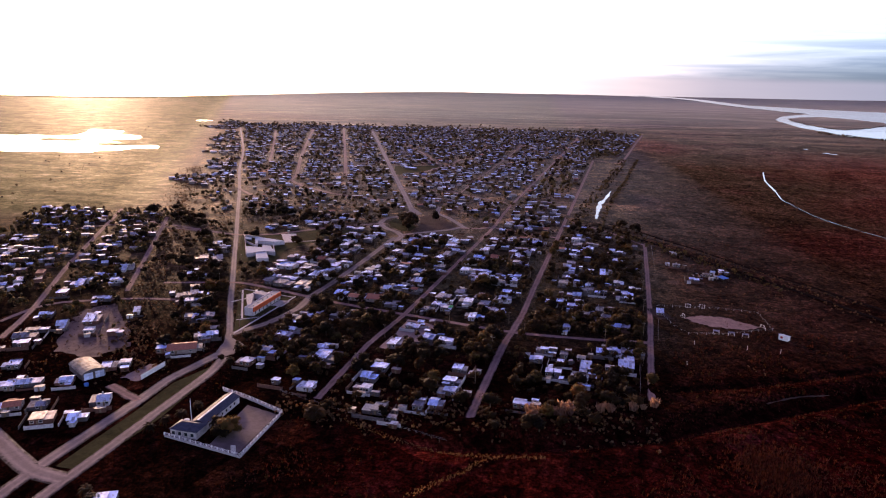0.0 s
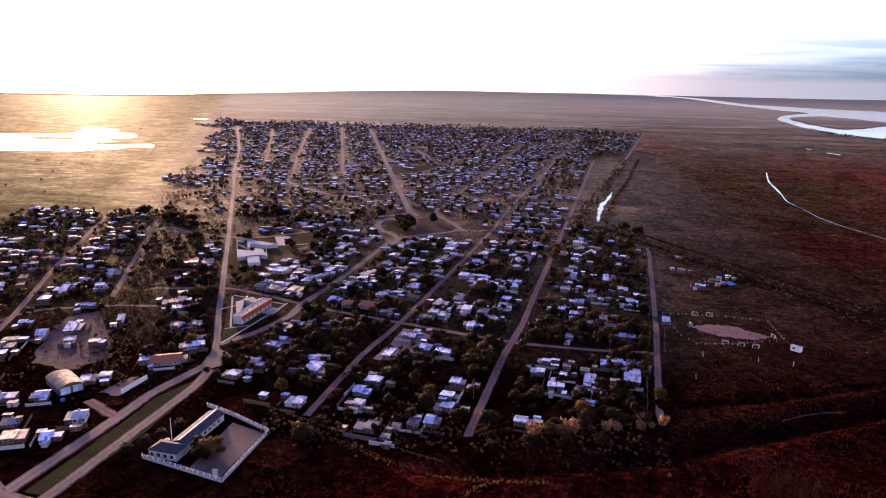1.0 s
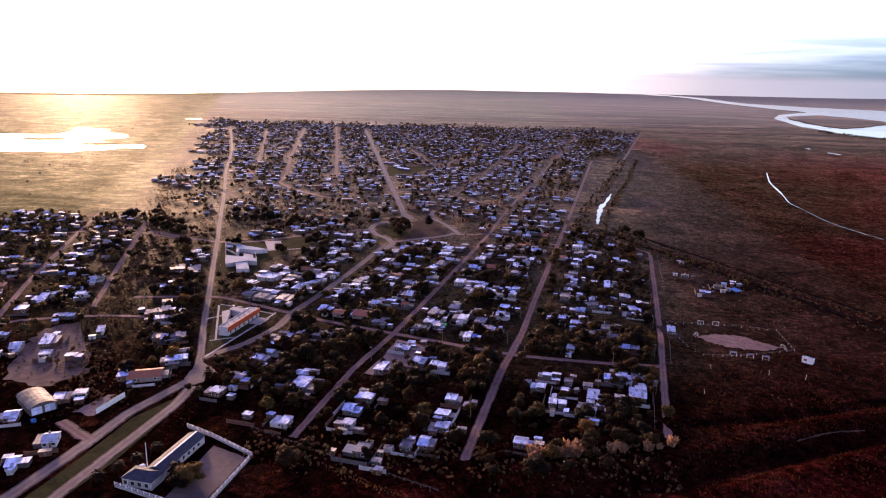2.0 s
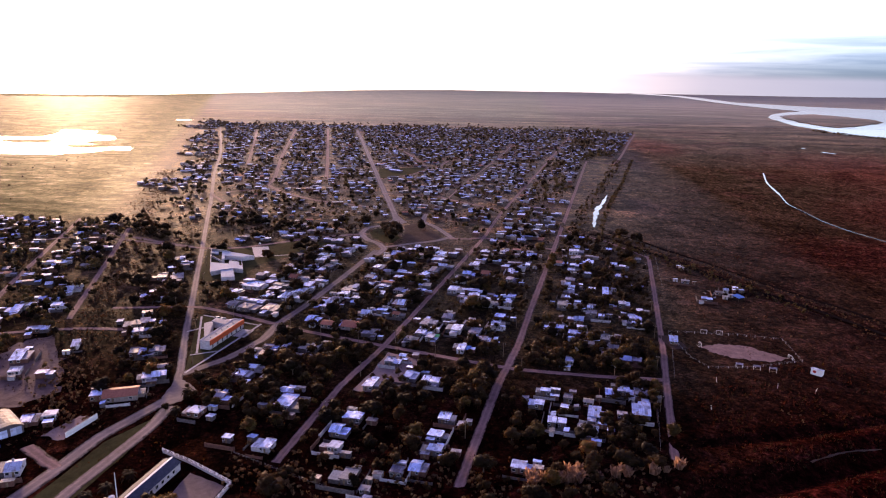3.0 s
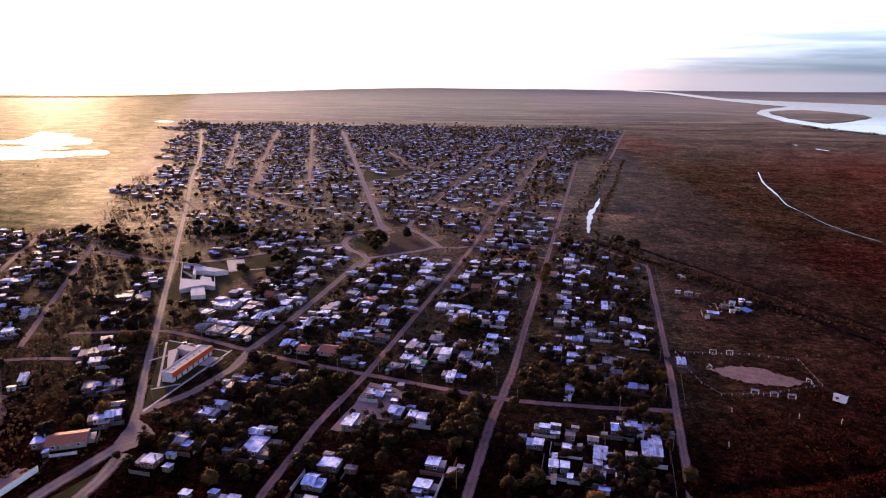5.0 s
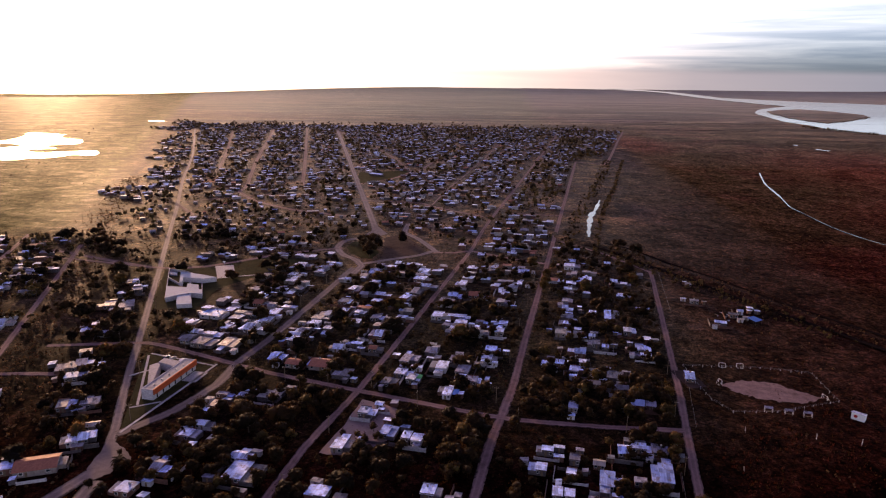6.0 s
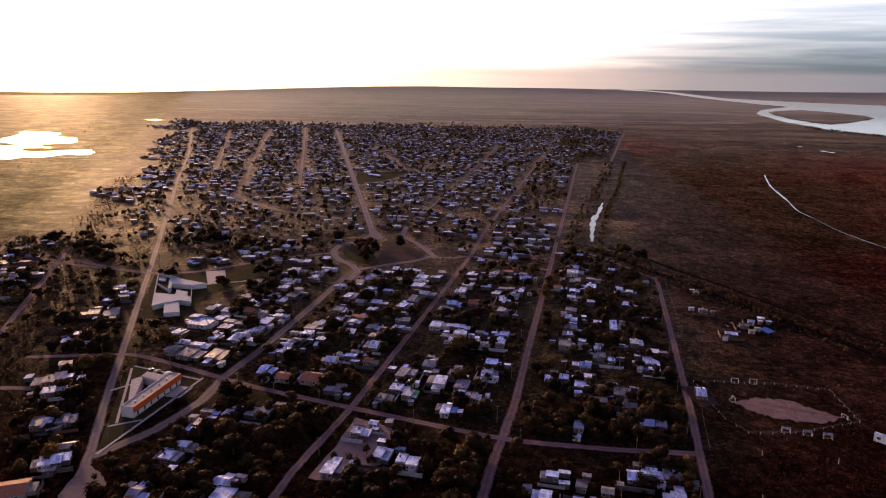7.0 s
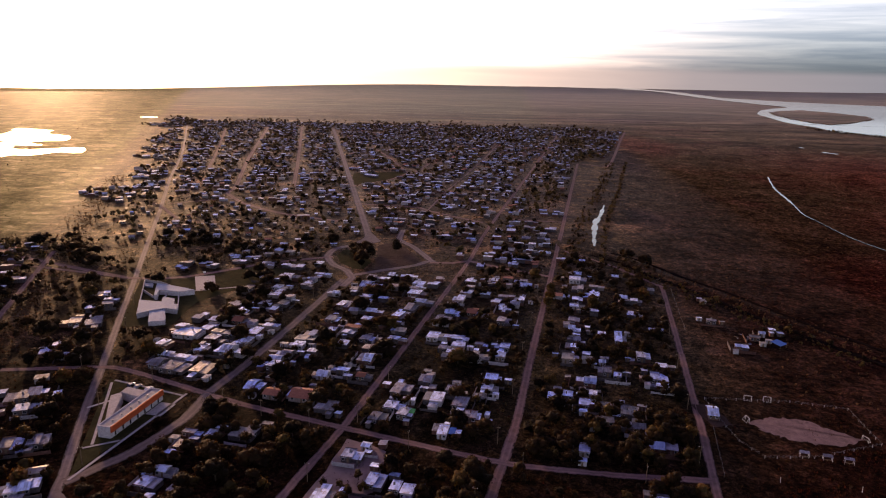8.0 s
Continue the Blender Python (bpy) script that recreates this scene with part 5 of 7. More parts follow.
def car(x, y, turn, paint, word):
    ob = thing("car", pose(x, y, 0.1, 0, 0, turn), "%s car parked beside the school" % word, "car", "parked cars")
    prof = [(-2.1, 0.35), (2.1, 0.35), (2.15, 0.8), (1.2, 0.95), (0.6, 1.42), (-1.2, 1.45), (-1.9, 1.0), (-2.15, 0.85)]
    n = len(prof)
    V = [(a, -0.82 if b < 1.2 else -0.66, b) for a, b in prof] + [(a, 0.82 if b < 1.2 else 0.66, b) for a, b in prof]
    F = [tuple(range(n)), tuple(range(n, 2 * n))[::-1]] + [(i, i + n, (i + 1) % n + n, (i + 1) % n) for i in range(n)]
    piece("body", V, F, paint, ob)
    piece("windscreen", *prism([(0.72, -0.6), (0.72, 0.6), (1.12, 0.68), (1.12, -0.68)], 1.0, 1.2), M["glass"], ob)
    for wx in (-1.3, 1.3):
        for wy in (-0.78, 0.78):
            piece("wheel", *tube([(wx, wy - 0.1, 0.31), (wx, wy + 0.1, 0.31)], [0.31, 0.31], 10), M["tank"], ob)


car(-175.1, 420.9, 75, M["glass"], "dark")
car(-171.4, 419.9, 75, M["tank"], "grey")
car(-165.4, 418.2, 75, M["white_paint"], "white")


# the club: low building of slanting pale roofs round lawns, beside a court
def club():
    ob = thing("club_building", pose(0, 0, 0), "low pale building with slanting roofs round small lawns", "building")
    for name, pts, h in (("wall", [(-227.4, 526.8), (-216.5, 503.4), (-211.7, 509.5), (-204.6, 514.8), (-197.1, 513.2), (-201.1, 522.1), (-213.0, 525.3)], 3.0),
                         ("annex", [(-213.2, 512.0), (-205.6, 515.6), (-196.0, 496.1), (-204.4, 493.1)], 2.5),
                         ("rear_wing", [(-232.5, 559.2), (-217.2, 555.0), (-202.7, 549.5), (-210.3, 544.9), (-224.9, 546.3), (-220.9, 536.2), (-222.9, 536.3)], 3.1),
                         ("inner_wing", [(-216.2, 534.3), (-207.8, 532.5), (-203.6, 522.7), (-212.9, 525.9)], 2.8)):
        w = piece(name, *prism(pts, -0.4, h), M["white_wall"], ob)
        piece("roof", *prism(pts, h, h + 0.2), M["pale_roof"], w, "pale blue-grey roof")
    piece("step", *prism([(-244.4, 566.4), (-238.4, 565.6), (-235.4, 558.6), (-241.2, 559.4)], -0.2, 0.9), M["pale_roof"], ob)
    for k in range(8):
        x, y = -212.8 + 0.95 * k, 511.2 + 0.45 * k
        piece("louvre", *box(x - 0.25, x + 0.25, y - 1.2, y - 0.2, 2.7, 3.0), M["glass"], ob)
    for a, b in (((-246.7, 570.4), (-218.7, 507.2)), ((-246.7, 570.4), (-234.6, 567.9)), ((-234.6, 567.9), (-215.8, 555.8)), ((-215.8, 555.8), (-198.9, 517.2)), ((-238, 551), (-222.6, 537)), ((-219, 545.6), (-216.2, 534.5))):
        d = Vector((b[0] - a[0], b[1] - a[1]))
        n = Vector((-d.y, d.x)).normalized() * 0.2
        piece("court_wall", *prism([(a[0] + n.x, a[1] + n.y), (b[0] + n.x, b[1] + n.y), (b[0] - n.x, b[1] - n.y), (a[0] - n.x, a[1] - n.y)], -0.2, 1.7), M["white_wall"], ob)
    TAKEN.append((-212, 522, 27))
    TAKEN.append((-231.8, 549, 14))
    TAKEN.append((-199.0, 492.0, 13))


club()
court = thing("sports_court", pose(0, 0, 0), "pale concrete sports court with two hoops", "court")
piece("slab", *prism([(-219.1, 586.1), (-206.9, 590.7), (-195, 564.1), (-205.7, 557.8)], -0.2, 0.2), M["concrete"], court)
for px, py in ((-212.6, 587.4), (-200.7, 561.9)):
    piece("hoop_post", *tube([(px, py, 0), (px, py, 3.4)], [0.09, 0.07], 6), M["tank"], court)
    piece("backboard", *box(px - 0.9, px + 0.9, py - 0.04, py + 0.04, 2.8, 3.9), M["white_paint"], court)
TAKEN.append((-207.4, 574.6, 14))
strip("pavement_court", (-217.2, 551.4), (-170.8, 573.4), 1.6, 0.17, M["concrete"], "pale concrete path past the court", "footpath")


# walled compound by the avenue
def compound():
    ob = thing("compound_house", pose(-130.5, 236.1, 0, 0, 0, -7) @ Matrix.Diagonal((1.22, 1.22, 1.0, 1.0)), "white house with dark hipped roof inside a walled yard", "house")
    # front block, hipped
    piece("wall", *box(-5, 4.6, 0.4, 6.4, -0.4, 3.2), M["white_wall"], ob)
    V = [(-5.3, 0, 3.2), (4.9, 0, 3.2), (4.9, 6.8, 3.2), (-5.3, 6.8, 3.2), (-2.6, 3.4, 5.0), (2.0, 3.4, 5.0)]
    piece("roof", V, [(0, 1, 5, 4), (1, 2, 5), (2, 3, 4, 5), (3, 0, 4), (3, 2, 1, 0)], M["slate"], ob, "dark slate-blue roof")
    # long wing behind
    piece("wing", *box(-1.4, 4.2, 6.45, 27.5, -0.4, 3.0), M["white_wall"], ob)
    V = [(-1.7, 6.3, 3.0), (4.5, 6.3, 3.0), (4.5, 27.9, 3.0), (-1.7, 27.9, 3.0), (1.4, 6.3, 4.4), (1.4, 27.9, 4.4)]
    piece("wing_roof", V, [(1, 2, 5, 4), (3, 0, 4, 5), (0, 1, 4), (2, 3, 5), (3, 2, 1, 0)], M["slate"], ob, "dark slate-blue roof")
    piece("ridge_cap", *box(1.1, 1.7, 6.4, 27.8, 4.36, 4.5), M["white_paint"], ob)
    for k in range(4):
        window(ob, -3.9 + k * 2.3, 0.39, 1.6, 1.2, 1.5, "s")
    for k in range(7):
        window(ob, 4.21, 8.5 + k * 2.6, 1.6, 1.1, 1.2, "e")
    piece("mast", *tube([(-2.2, 8, 0), (-2.2, 8, 12)], [0.16, 0.08], 8), M["white_paint"], ob, "slender pale mast")
    piece("water_tank", *tube([(-4.2, 8.2, 0), (-4.2, 8.2, 2.4), (-4.2, 8.2, 2.7)], [0.9, 0.9, 0.4], 12), M["white_paint"], ob, "white round water tank", smooth=True)
    corners = [(-138.6, 236.2), (-102.7, 225.9), (-99.3, 262.1), (-120.2, 273.3), (-133.5, 279.0)]
    wall = thing("compound_wall", pose(0, 0, 0), "low white wall with posts and rails round the yard", "wall")
    for a, b in zip(corners, corners[1:]):
        d = Vector((b[0] - a[0], b[1] - a[1]))
        n = Vector((-d.y, d.x)).normalized() * 0.15
        piece("wall", *prism([(a[0] + n.x, a[1] + n.y), (b[0] + n.x, b[1] + n.y), (b[0] - n.x, b[1] - n.y), (a[0] - n.x, a[1] - n.y)], -0.4, 1.0), M["white_wall"], wall)
        c = int(d.length / 2.6)
        for k in range(c + 1):
            px, py = a[0] + d.x * k / c, a[1] + d.y * k / c
            piece("post", *box(px - 0.14, px + 0.14, py - 0.14, py + 0.14, 0.9, 2.0), M["white_paint"], wall)
        for z in (1.4, 1.85):
            piece("rail", *prism([(a[0] + n.x * 0.3, a[1] + n.y * 0.3), (b[0] + n.x * 0.3, b[1] + n.y * 0.3), (b[0] - n.x * 0.3, b[1] - n.y * 0.3), (a[0] - n.x * 0.3, a[1] - n.y * 0.3)], z, z + 0.08), M["white_paint"], wall)
    piece("gatepost", *box(-107.4, -105.6, 228.5, 229.1, -0.2, 3.2), M["white_wall"], wall, "white stepped gate pillar")
    flat("pavement_yard", [(-118.3, 230.6), (-104.9, 227.5), (-101.3, 261.1), (-117.1, 267.2)], 0.08, M["asphalt"], "pale paved yard inside the white wall", "yard", 0.2, 31)
    TAKEN.append((-119.6, 251.3, 20))


compound()


# barn with a curved sheet roof
def barn():
    ob = thing("barn", pose(-205.3, 286.7, 0, 0, 0, -37) @ Matrix.Diagonal((1.06, 1.06, 1.0, 1.0)), "large barn with a curved blue-grey sheet roof", "barn")
    L, W = 17.0, 10.5
    prof = []
    for k in range(9):
        a = math.pi * (0.16 + 0.68 * k / 8)
        prof.append((-math.cos(a) / math.cos(math.pi * 0.16) * W / 2, 3.0 + (math.sin(a) - math.sin(math.pi * 0.16)) * 3.6))
    n = len(prof)
    body = [(-W / 2 + 0.3, -0.4)] + [(p * 0.94, z - 0.06) for p, z in prof] + [(W / 2 - 0.3, -0.4)]
    m = len(body)
    V = [(-L / 2 + 0.3, a, b) for a, b in body] + [(L / 2 - 0.3, a, b) for a, b in body]
    piece("wall", V, [tuple(range(m)), tuple(range(m, 2 * m))[::-1]] + [(i, i + m, (i + 1) % m + m, (i + 1) % m) for i in range(m)], M["grey_wall"], ob)
    V = [(-L / 2, a, b) for a, b in prof] + [(L / 2, a, b) for a, b in prof] + [(-L / 2, a, b + 0.14) for a, b in prof] + [(L / 2, a, b + 0.14) for a, b in prof]
    F = []
    for i in range(n - 1):
        F += [(i, i + 1, n + i + 1, n + i), (2 * n + i, 3 * n + i, 3 * n + i + 1, 2 * n + i + 1), (i, 2 * n + i, 2 * n + i + 1, i + 1), (n + i, n + i + 1, 3 * n + i + 1, 3 * n + i)]
    F += [(0, n, 3 * n, 2 * n), (n - 1, 3 * n - 1, 4 * n - 1, 2 * n - 1)]
    piece("roof", V, F, M["d"], ob)
    for sy in (-2.4, 2.4):
        piece("door", *box(L / 2 - 0.36, L / 2 - 0.2, sy - 1.9, sy + 1.9, 0, 3.2), M["w"], ob)
    piece("roof_sheet", *joined([box(L / 2 - 5, L / 2 - 4.6, -2, 2, 4.5, 4.75), box(L / 2 - 9, L / 2 - 8.7, -2, 2, 4.5, 4.75)]), M["c"], ob)
    TAKEN.append((-204, 287, 15))
    tank = thing("blue_water_tank", pose(-197, 273.3, 0), "round bright blue plastic water tank", "water tank")
    piece("tank_body", *tube([(0, 0, 0), (0, 0, 1.2), (0, 0, 1.5)], [1.0, 1.0, 0.4], 14), M["tarp_blue"], tank, smooth=True)


barn()
w1 = thing("boundary_wall", pose(-176.2, 283.7, 0, 0, 0, 80) @ Matrix.Diagonal((1.22, 1, 1, 1)), "long white rendered boundary wall", "wall")
piece("wall", *box(0, 13.7, -0.15, 0.15, -0.3, 2.3), M["white_paint"], w1)
piece("coping", *box(-0.1, 13.8, -0.22, 0.22, 2.3, 2.4), M["concrete"], w1)
hut = thing("goal_hut", pose(147.3, 392.5, 0, 0, 0, -38), "white hut with a red mark and sloping roof beside the pitch", "hut")
piece("wall", *wall_shape(5.2, 3.2, 2.5, "rear", 0.7), M["white_paint"], hut)
piece("roof", *roof_shape(5.2, 3.2, 2.5, "rear", 0.25, 0.1, 0.7), M["w"], hut)
piece("red_mark", *prism([(-0.9 + 0.8 * math.cos(k * 0.628), 1.7 + 0.7 * math.sin(k * 0.628)) for k in range(10)], 0.0, 0.03), M["red_paint"], hut, "round red painted mark", at=pose(0, -1.61, 0, 90, 0, 0))
TAKEN.append((146, 396, 5))
g1 = thing("tarpaulin_shelter", pose(-44.4, 409.3, 0, 0, 0, -8), "bright green tarpaulin on poles beside a house", "shelter")
piece("sheet", *roof_shape(2.6, 3.4, 2.0, "front", 0, 0.05, 0.4), M["tarp_green"], g1)
for px, py in ((-1.2, -1.6), (1.2, -1.6), (-1.2, 1.6), (1.2, 1.6)):
    piece("pole", *box(px - 0.05, px + 0.05, py - 0.05, py + 0.05, 0, 2.02), M["wood"], g1)
g2 = thing("tarpaulin_shelter", pose(-26, 394.8, 0, 0, 0, -8), "bright blue tarpaulin on poles beside a house", "shelter")
piece("sheet", *roof_shape(2.6, 4.6, 2.0, "front", 0, 0.05, 0.4), M["tarp_blue"], g2)
for px, py in ((-1.2, -2.2), (1.2, -2.2), (-1.2, 2.2), (1.2, 2.2)):
    piece("pole", *box(px - 0.05, px + 0.05, py - 0.05, py + 0.05, 0, 2.02), M["wood"], g2)


g3 = thing("tarpaulin_shelter", pose(142.6, 508.6, 0, 0, 0, 38), "wide bright blue tarpaulin roof on poles beside sheds", "shelter")
piece("sheet", *roof_shape(6.4, 6.0, 2.4, "front", 0, 0.06, 0.7), M["tarp_blue"], g3)
for px, py, pz in ((-2.9, -2.8, 2.36), (2.9, -2.8, 2.36), (-2.9, 2.8, 3.0), (2.9, 2.8, 3.0)):
    piece("pole", *box(px - 0.06, px + 0.06, py - 0.06, py + 0.06, -0.1, pz), M["wood"], g3)
TAKEN.append((142.6, 508.6, 5))
rc = random.Random(41)
for k in range(9):
    cx, cy = rc.uniform(122, 138), rc.uniform(505, 528)
    pile = thing("scrap_pile", pose(cx, cy, 0, 0, 0, rc.uniform(0, 180)), "low heap of weathered boards and sheets by sheds", "scrap", "scrap by the sheds")
    for j in range(4):
        bx, by, bl = rc.uniform(-1, 1), rc.uniform(-0.8, 0.8), rc.uniform(0.8, 2.2)
        piece("board", *box(bx - bl / 2, bx + bl / 2, by - 0.35, by + 0.35, -0.05 + 0.12 * j, 0.08 + 0.12 * j), M[rc.choice(("wood", "g", "d"))], pile)


# football pitch: goals, posts and wires
def goal(x, y, turn):
    ob = thing("football_goal", pose(x, y, 0, 0, 0, turn), "small white football goal", "goal", "goals by the pitch")
    for sx in (-1.6, 1.6):
        piece("upright", *tube([(sx, 0, 0), (sx, 0, 2.0)], [0.09, 0.09], 6), M["white_paint"], ob)
        piece("stay", *tube([(sx, 0, 2.0), (sx, 1.2, 0)], [0.05, 0.05], 5), M["white_paint"], ob)
    piece("crossbar", *tube([(-1.6, 0, 2.0), (1.6, 0, 2.0)], [0.09, 0.09], 6), M["white_paint"], ob)
    piece("back_bar", *tube([(-1.6, 1.2, 0.05), (1.6, 1.2, 0.05)], [0.05, 0.05], 5), M["white_paint"], ob)


goal(98.2, 422.1, 100)
goal(140.9, 410.5, -70)
goal(105, 442.5, 170)
goal(113.5, 442.5, 170)


def bench(x, y, turn):
    ob = thing("bench_shelter", pose(x, y, 0, 0, 0, turn), "small open bench shelter beside the pitch", "shelter")
    for sx in (-1.6, 1.6):
        for sy in (-0.7, 0.7):
            piece("post", *box(sx - 0.05, sx + 0.05, sy - 0.05, sy + 0.05, 0, 1.9 if sy > 0 else 2.2), M["white_paint"], ob)
    piece("roof", *roof_shape(3.3, 1.5, 1.92, "rear", 0.1, 0.06, 0.25), M["g"], ob)
    piece("seat", *box(-1.5, 1.5, 0.2, 0.6, 0.42, 0.48), M["wood"], ob)
    piece("seat_leg", *box(-0.1, 0.1, 0.25, 0.55, 0, 0.42), M["wood"], ob)


for px in (111.0, 119.0, 126.3):
    bench(px, 395.4 - (px - 111) * 0.2, 168)
for px, py, lean in ((95, 376, 9), (85, 346, 12), (138, 370, -10), (122, 373, 4)):
    stick = thing("marker_post", pose(px, py, ground_z(px, py), lean, -lean, 0), "leaning pale post in rough grass", "post", "posts in the field")
    piece("post", *tube([(0, 0, -0.2), (0, 0, 2.6)], [0.09, 0.07], 6), M["white_paint"], stick)


def fence(pts, gap, height, mat, label, group, rails=(0.6, 1.0)):
    ob = thing("fence", pose(0, 0, 0), label, "fence", group)
    r = random.Random(int(abs(pts[0][0] * 7 + pts[0][1])))
    for a, b in zip(pts, pts[1:]):
        d = Vector((b[0] - a[0], b[1] - a[1]))
        n = max(1, int(d.length / gap))
        for k in range(n):
            px, py = a[0] + d.x * k / n + r.uniform(-0.15, 0.15), a[1] + d.y * k / n + r.uniform(-0.15, 0.15)
            gz = ground_z(px, py)
            piece("post", *tube([(px, py, gz - 0.2), (px + r.uniform(-0.08, 0.08), py, gz + height * r.uniform(0.85, 1.1))], [0.09, 0.07], 5), mat, ob)
        for z in rails:
            piece("wire", *tube([(a[0], a[1], z * height), (b[0], b[1], z * height)], [0.02, 0.02], 4), M["tank"], ob)
    return ob


fence([(85.4, 440.4), (123.2, 441.6), (146.4, 437.4), (145.8, 407.5), (114.7, 394.4), (95.2, 392.2), (89.1, 403.8), (86.6, 420.9), (85.4, 440.4)], 4.4, 1.2, M["post_paint"], "grey-white posts with wire round the football pitch", "fences")
fence([(56.1, 307.4), (65.9, 373.3)], 3.5, 1.2, M["wood"], "old wooden post fence along the dirt street", "fences")
fence([(75.6, 377), (81.7, 413.6)], 4.0, 1.2, M["wood"], "old wooden post fence beside the field", "fences")
fence([(97.6, 524.6), (107.4, 607.6)], 4.0, 1.2, M["wood"], "old wooden post fence beside the field", "fences")
fence([(-107.4, 281.8), (-73.2, 267.2), (-26.8, 250.1)], 3.5, 1.3, M["wood"], "old wooden post fence along the town's edge", "fences")


def pole(x, y, turn):
    ob = thing("utility_pole", pose(x, y, 0, 0, 0, turn), "tall wooden utility pole with a crossarm", "pole", "utility poles along the streets")
    piece("post", *tube([(0, 0, -0.5), (0, 0, 7.8)], [0.14, 0.09], 7), M["wood"], ob)
    piece("crossarm", *box(-0.9, 0.9, -0.06, 0.06, 7.0, 7.15), M["wood"], ob)
    for k in (-0.8, 0.0, 0.8):
        piece("insulator", *tube([(k, 0, 7.15), (k, 0, 7.4)], [0.05, 0.04], 6), M["white_paint"], ob)
    return ob


first_pole = pole(-107.4, 401.4, -10)
for line, side in ((SECOND, 4.4), (THIRD, -4.6), (MAIN, 5.4), (CROSS, 4.0), (FOURTH, -4.0), (PLAZA_ROAD, -4.4)):
    acc = 0.0
    pts = dense(line, 6)
    for a, b in zip(pts, pts[1:]):
        d = Vector((b[0] - a[0], b[1] - a[1]))
        acc += d.length
        if acc > 42 and 262 < a[1] < 756:
            acc = 0.0
            n = Vector((d.y, -d.x)).normalized() * side
            copy_thing(first_pole, pose(a[0] + n.x, a[1] + n.y, 0, 0, 0, math.degrees(math.atan2(d.y, d.x)) - 90))


# yard walls and hedges between the lots
def yard_wall(x, y, turn, length, height, mat, words):
    ob = thing("yard_wall", pose(x, y, 0, 0, 0, turn), words, "wall", "yard walls")
    piece("wall", *box(-length / 2, length / 2, -0.09, 0.09, -0.3, height), mat, ob)
    piece("pillar", *box(-length / 2 - 0.2, -length / 2 + 0.15, -0.18, 0.18, -0.3, height + 0.2), mat, ob)
    piece("pillar", *box(length / 2 - 0.15, length / 2 + 0.2, -0.18, 0.18, -0.3, height + 0.2), mat, ob)


ry = random.Random(5)
for quarter, rows in HOUSES.items():
    for x, y, w, d, code in rows:
        for along in (True, False):
            if ry.random() > 0.75:
                continue
            t = street_turn(x, y)
            off = Vector((ry.choice((-1, 1)) * (w / 2 + 2.0), 0)) if along else Vector((0, -d / 2 - ry.uniform(2.0, 4.0)))
            ca, sa = math.cos(radians(t)), math.sin(radians(t))
            px, py = x + off.x * ca - off.y * sa, y + off.x * sa + off.y * ca
            ln = ry.uniform(6, 14)
            if not near_road(px, py, ln * 0.5 if not along else 3) and all(math.hypot(px - a, py - b) > c * 0.9 for a, b, c in TAKEN if abs(px - a) < 20):
                yard_wall(px, py, t + (90 if along else 0), ln, ry.uniform(0.9, 1.9), M[ry.choice(("white_wall", "grey_wall", "grey_wall", "brick_wall"))], "weathered low masonry wall between town yards")


# small sheds behind the houses
def shed(x, y, turn, w, d, code, wall):
    ob = thing("shed", pose(x, y, 0, 0, 0, turn), "small %s shed with %s" % (WALL_WORDS[wall], ROOF_WORDS[code]), "shed", "back yard sheds")
    piece("wall", *wall_shape(w, d, 1.9, "rear", 0.25), M[wall], ob)
    piece("roof", *roof_shape(w, d, 1.9, "rear", 0.2, 0.07, 0.25), M[code], ob)
    piece("door", *box(-0.4, 0.4, -d / 2 - 0.05, -d / 2 + 0.02, 0, 1.7), M["wood"], ob)
    TAKEN.append((x, y, max(w, d) * 0.55))


rs = random.Random(15)
for quarter, rows in HOUSES.items():
    for x, y, w, d, code in rows:
        for k in range(2):
            a = rs.uniform(0, 6.28)
            px, py = x + math.cos(a) * (w / 2 + rs.uniform(2.5, 5)), y + math.sin(a) * (d / 2 + rs.uniform(2.5, 5))
            sw, sd = rs.uniform(2.0, 4.2), rs.uniform(1.8, 3.4)
            if rs.random() < 0.8 and not near_road(px, py, 2.6) and all(math.hypot(px - p, py - q) > c * 0.85 + 2.0 for p, q, c in TAKEN if abs(px - p) < 30):
                shed(px, py, street_turn(px, py) + rs.choice((0, 0, 90)) + rs.uniform(-4, 4), sw, sd, rs.choice("wbbggdc"), rs.choice(("grey_wall", "brick_wall", "white_wall")))


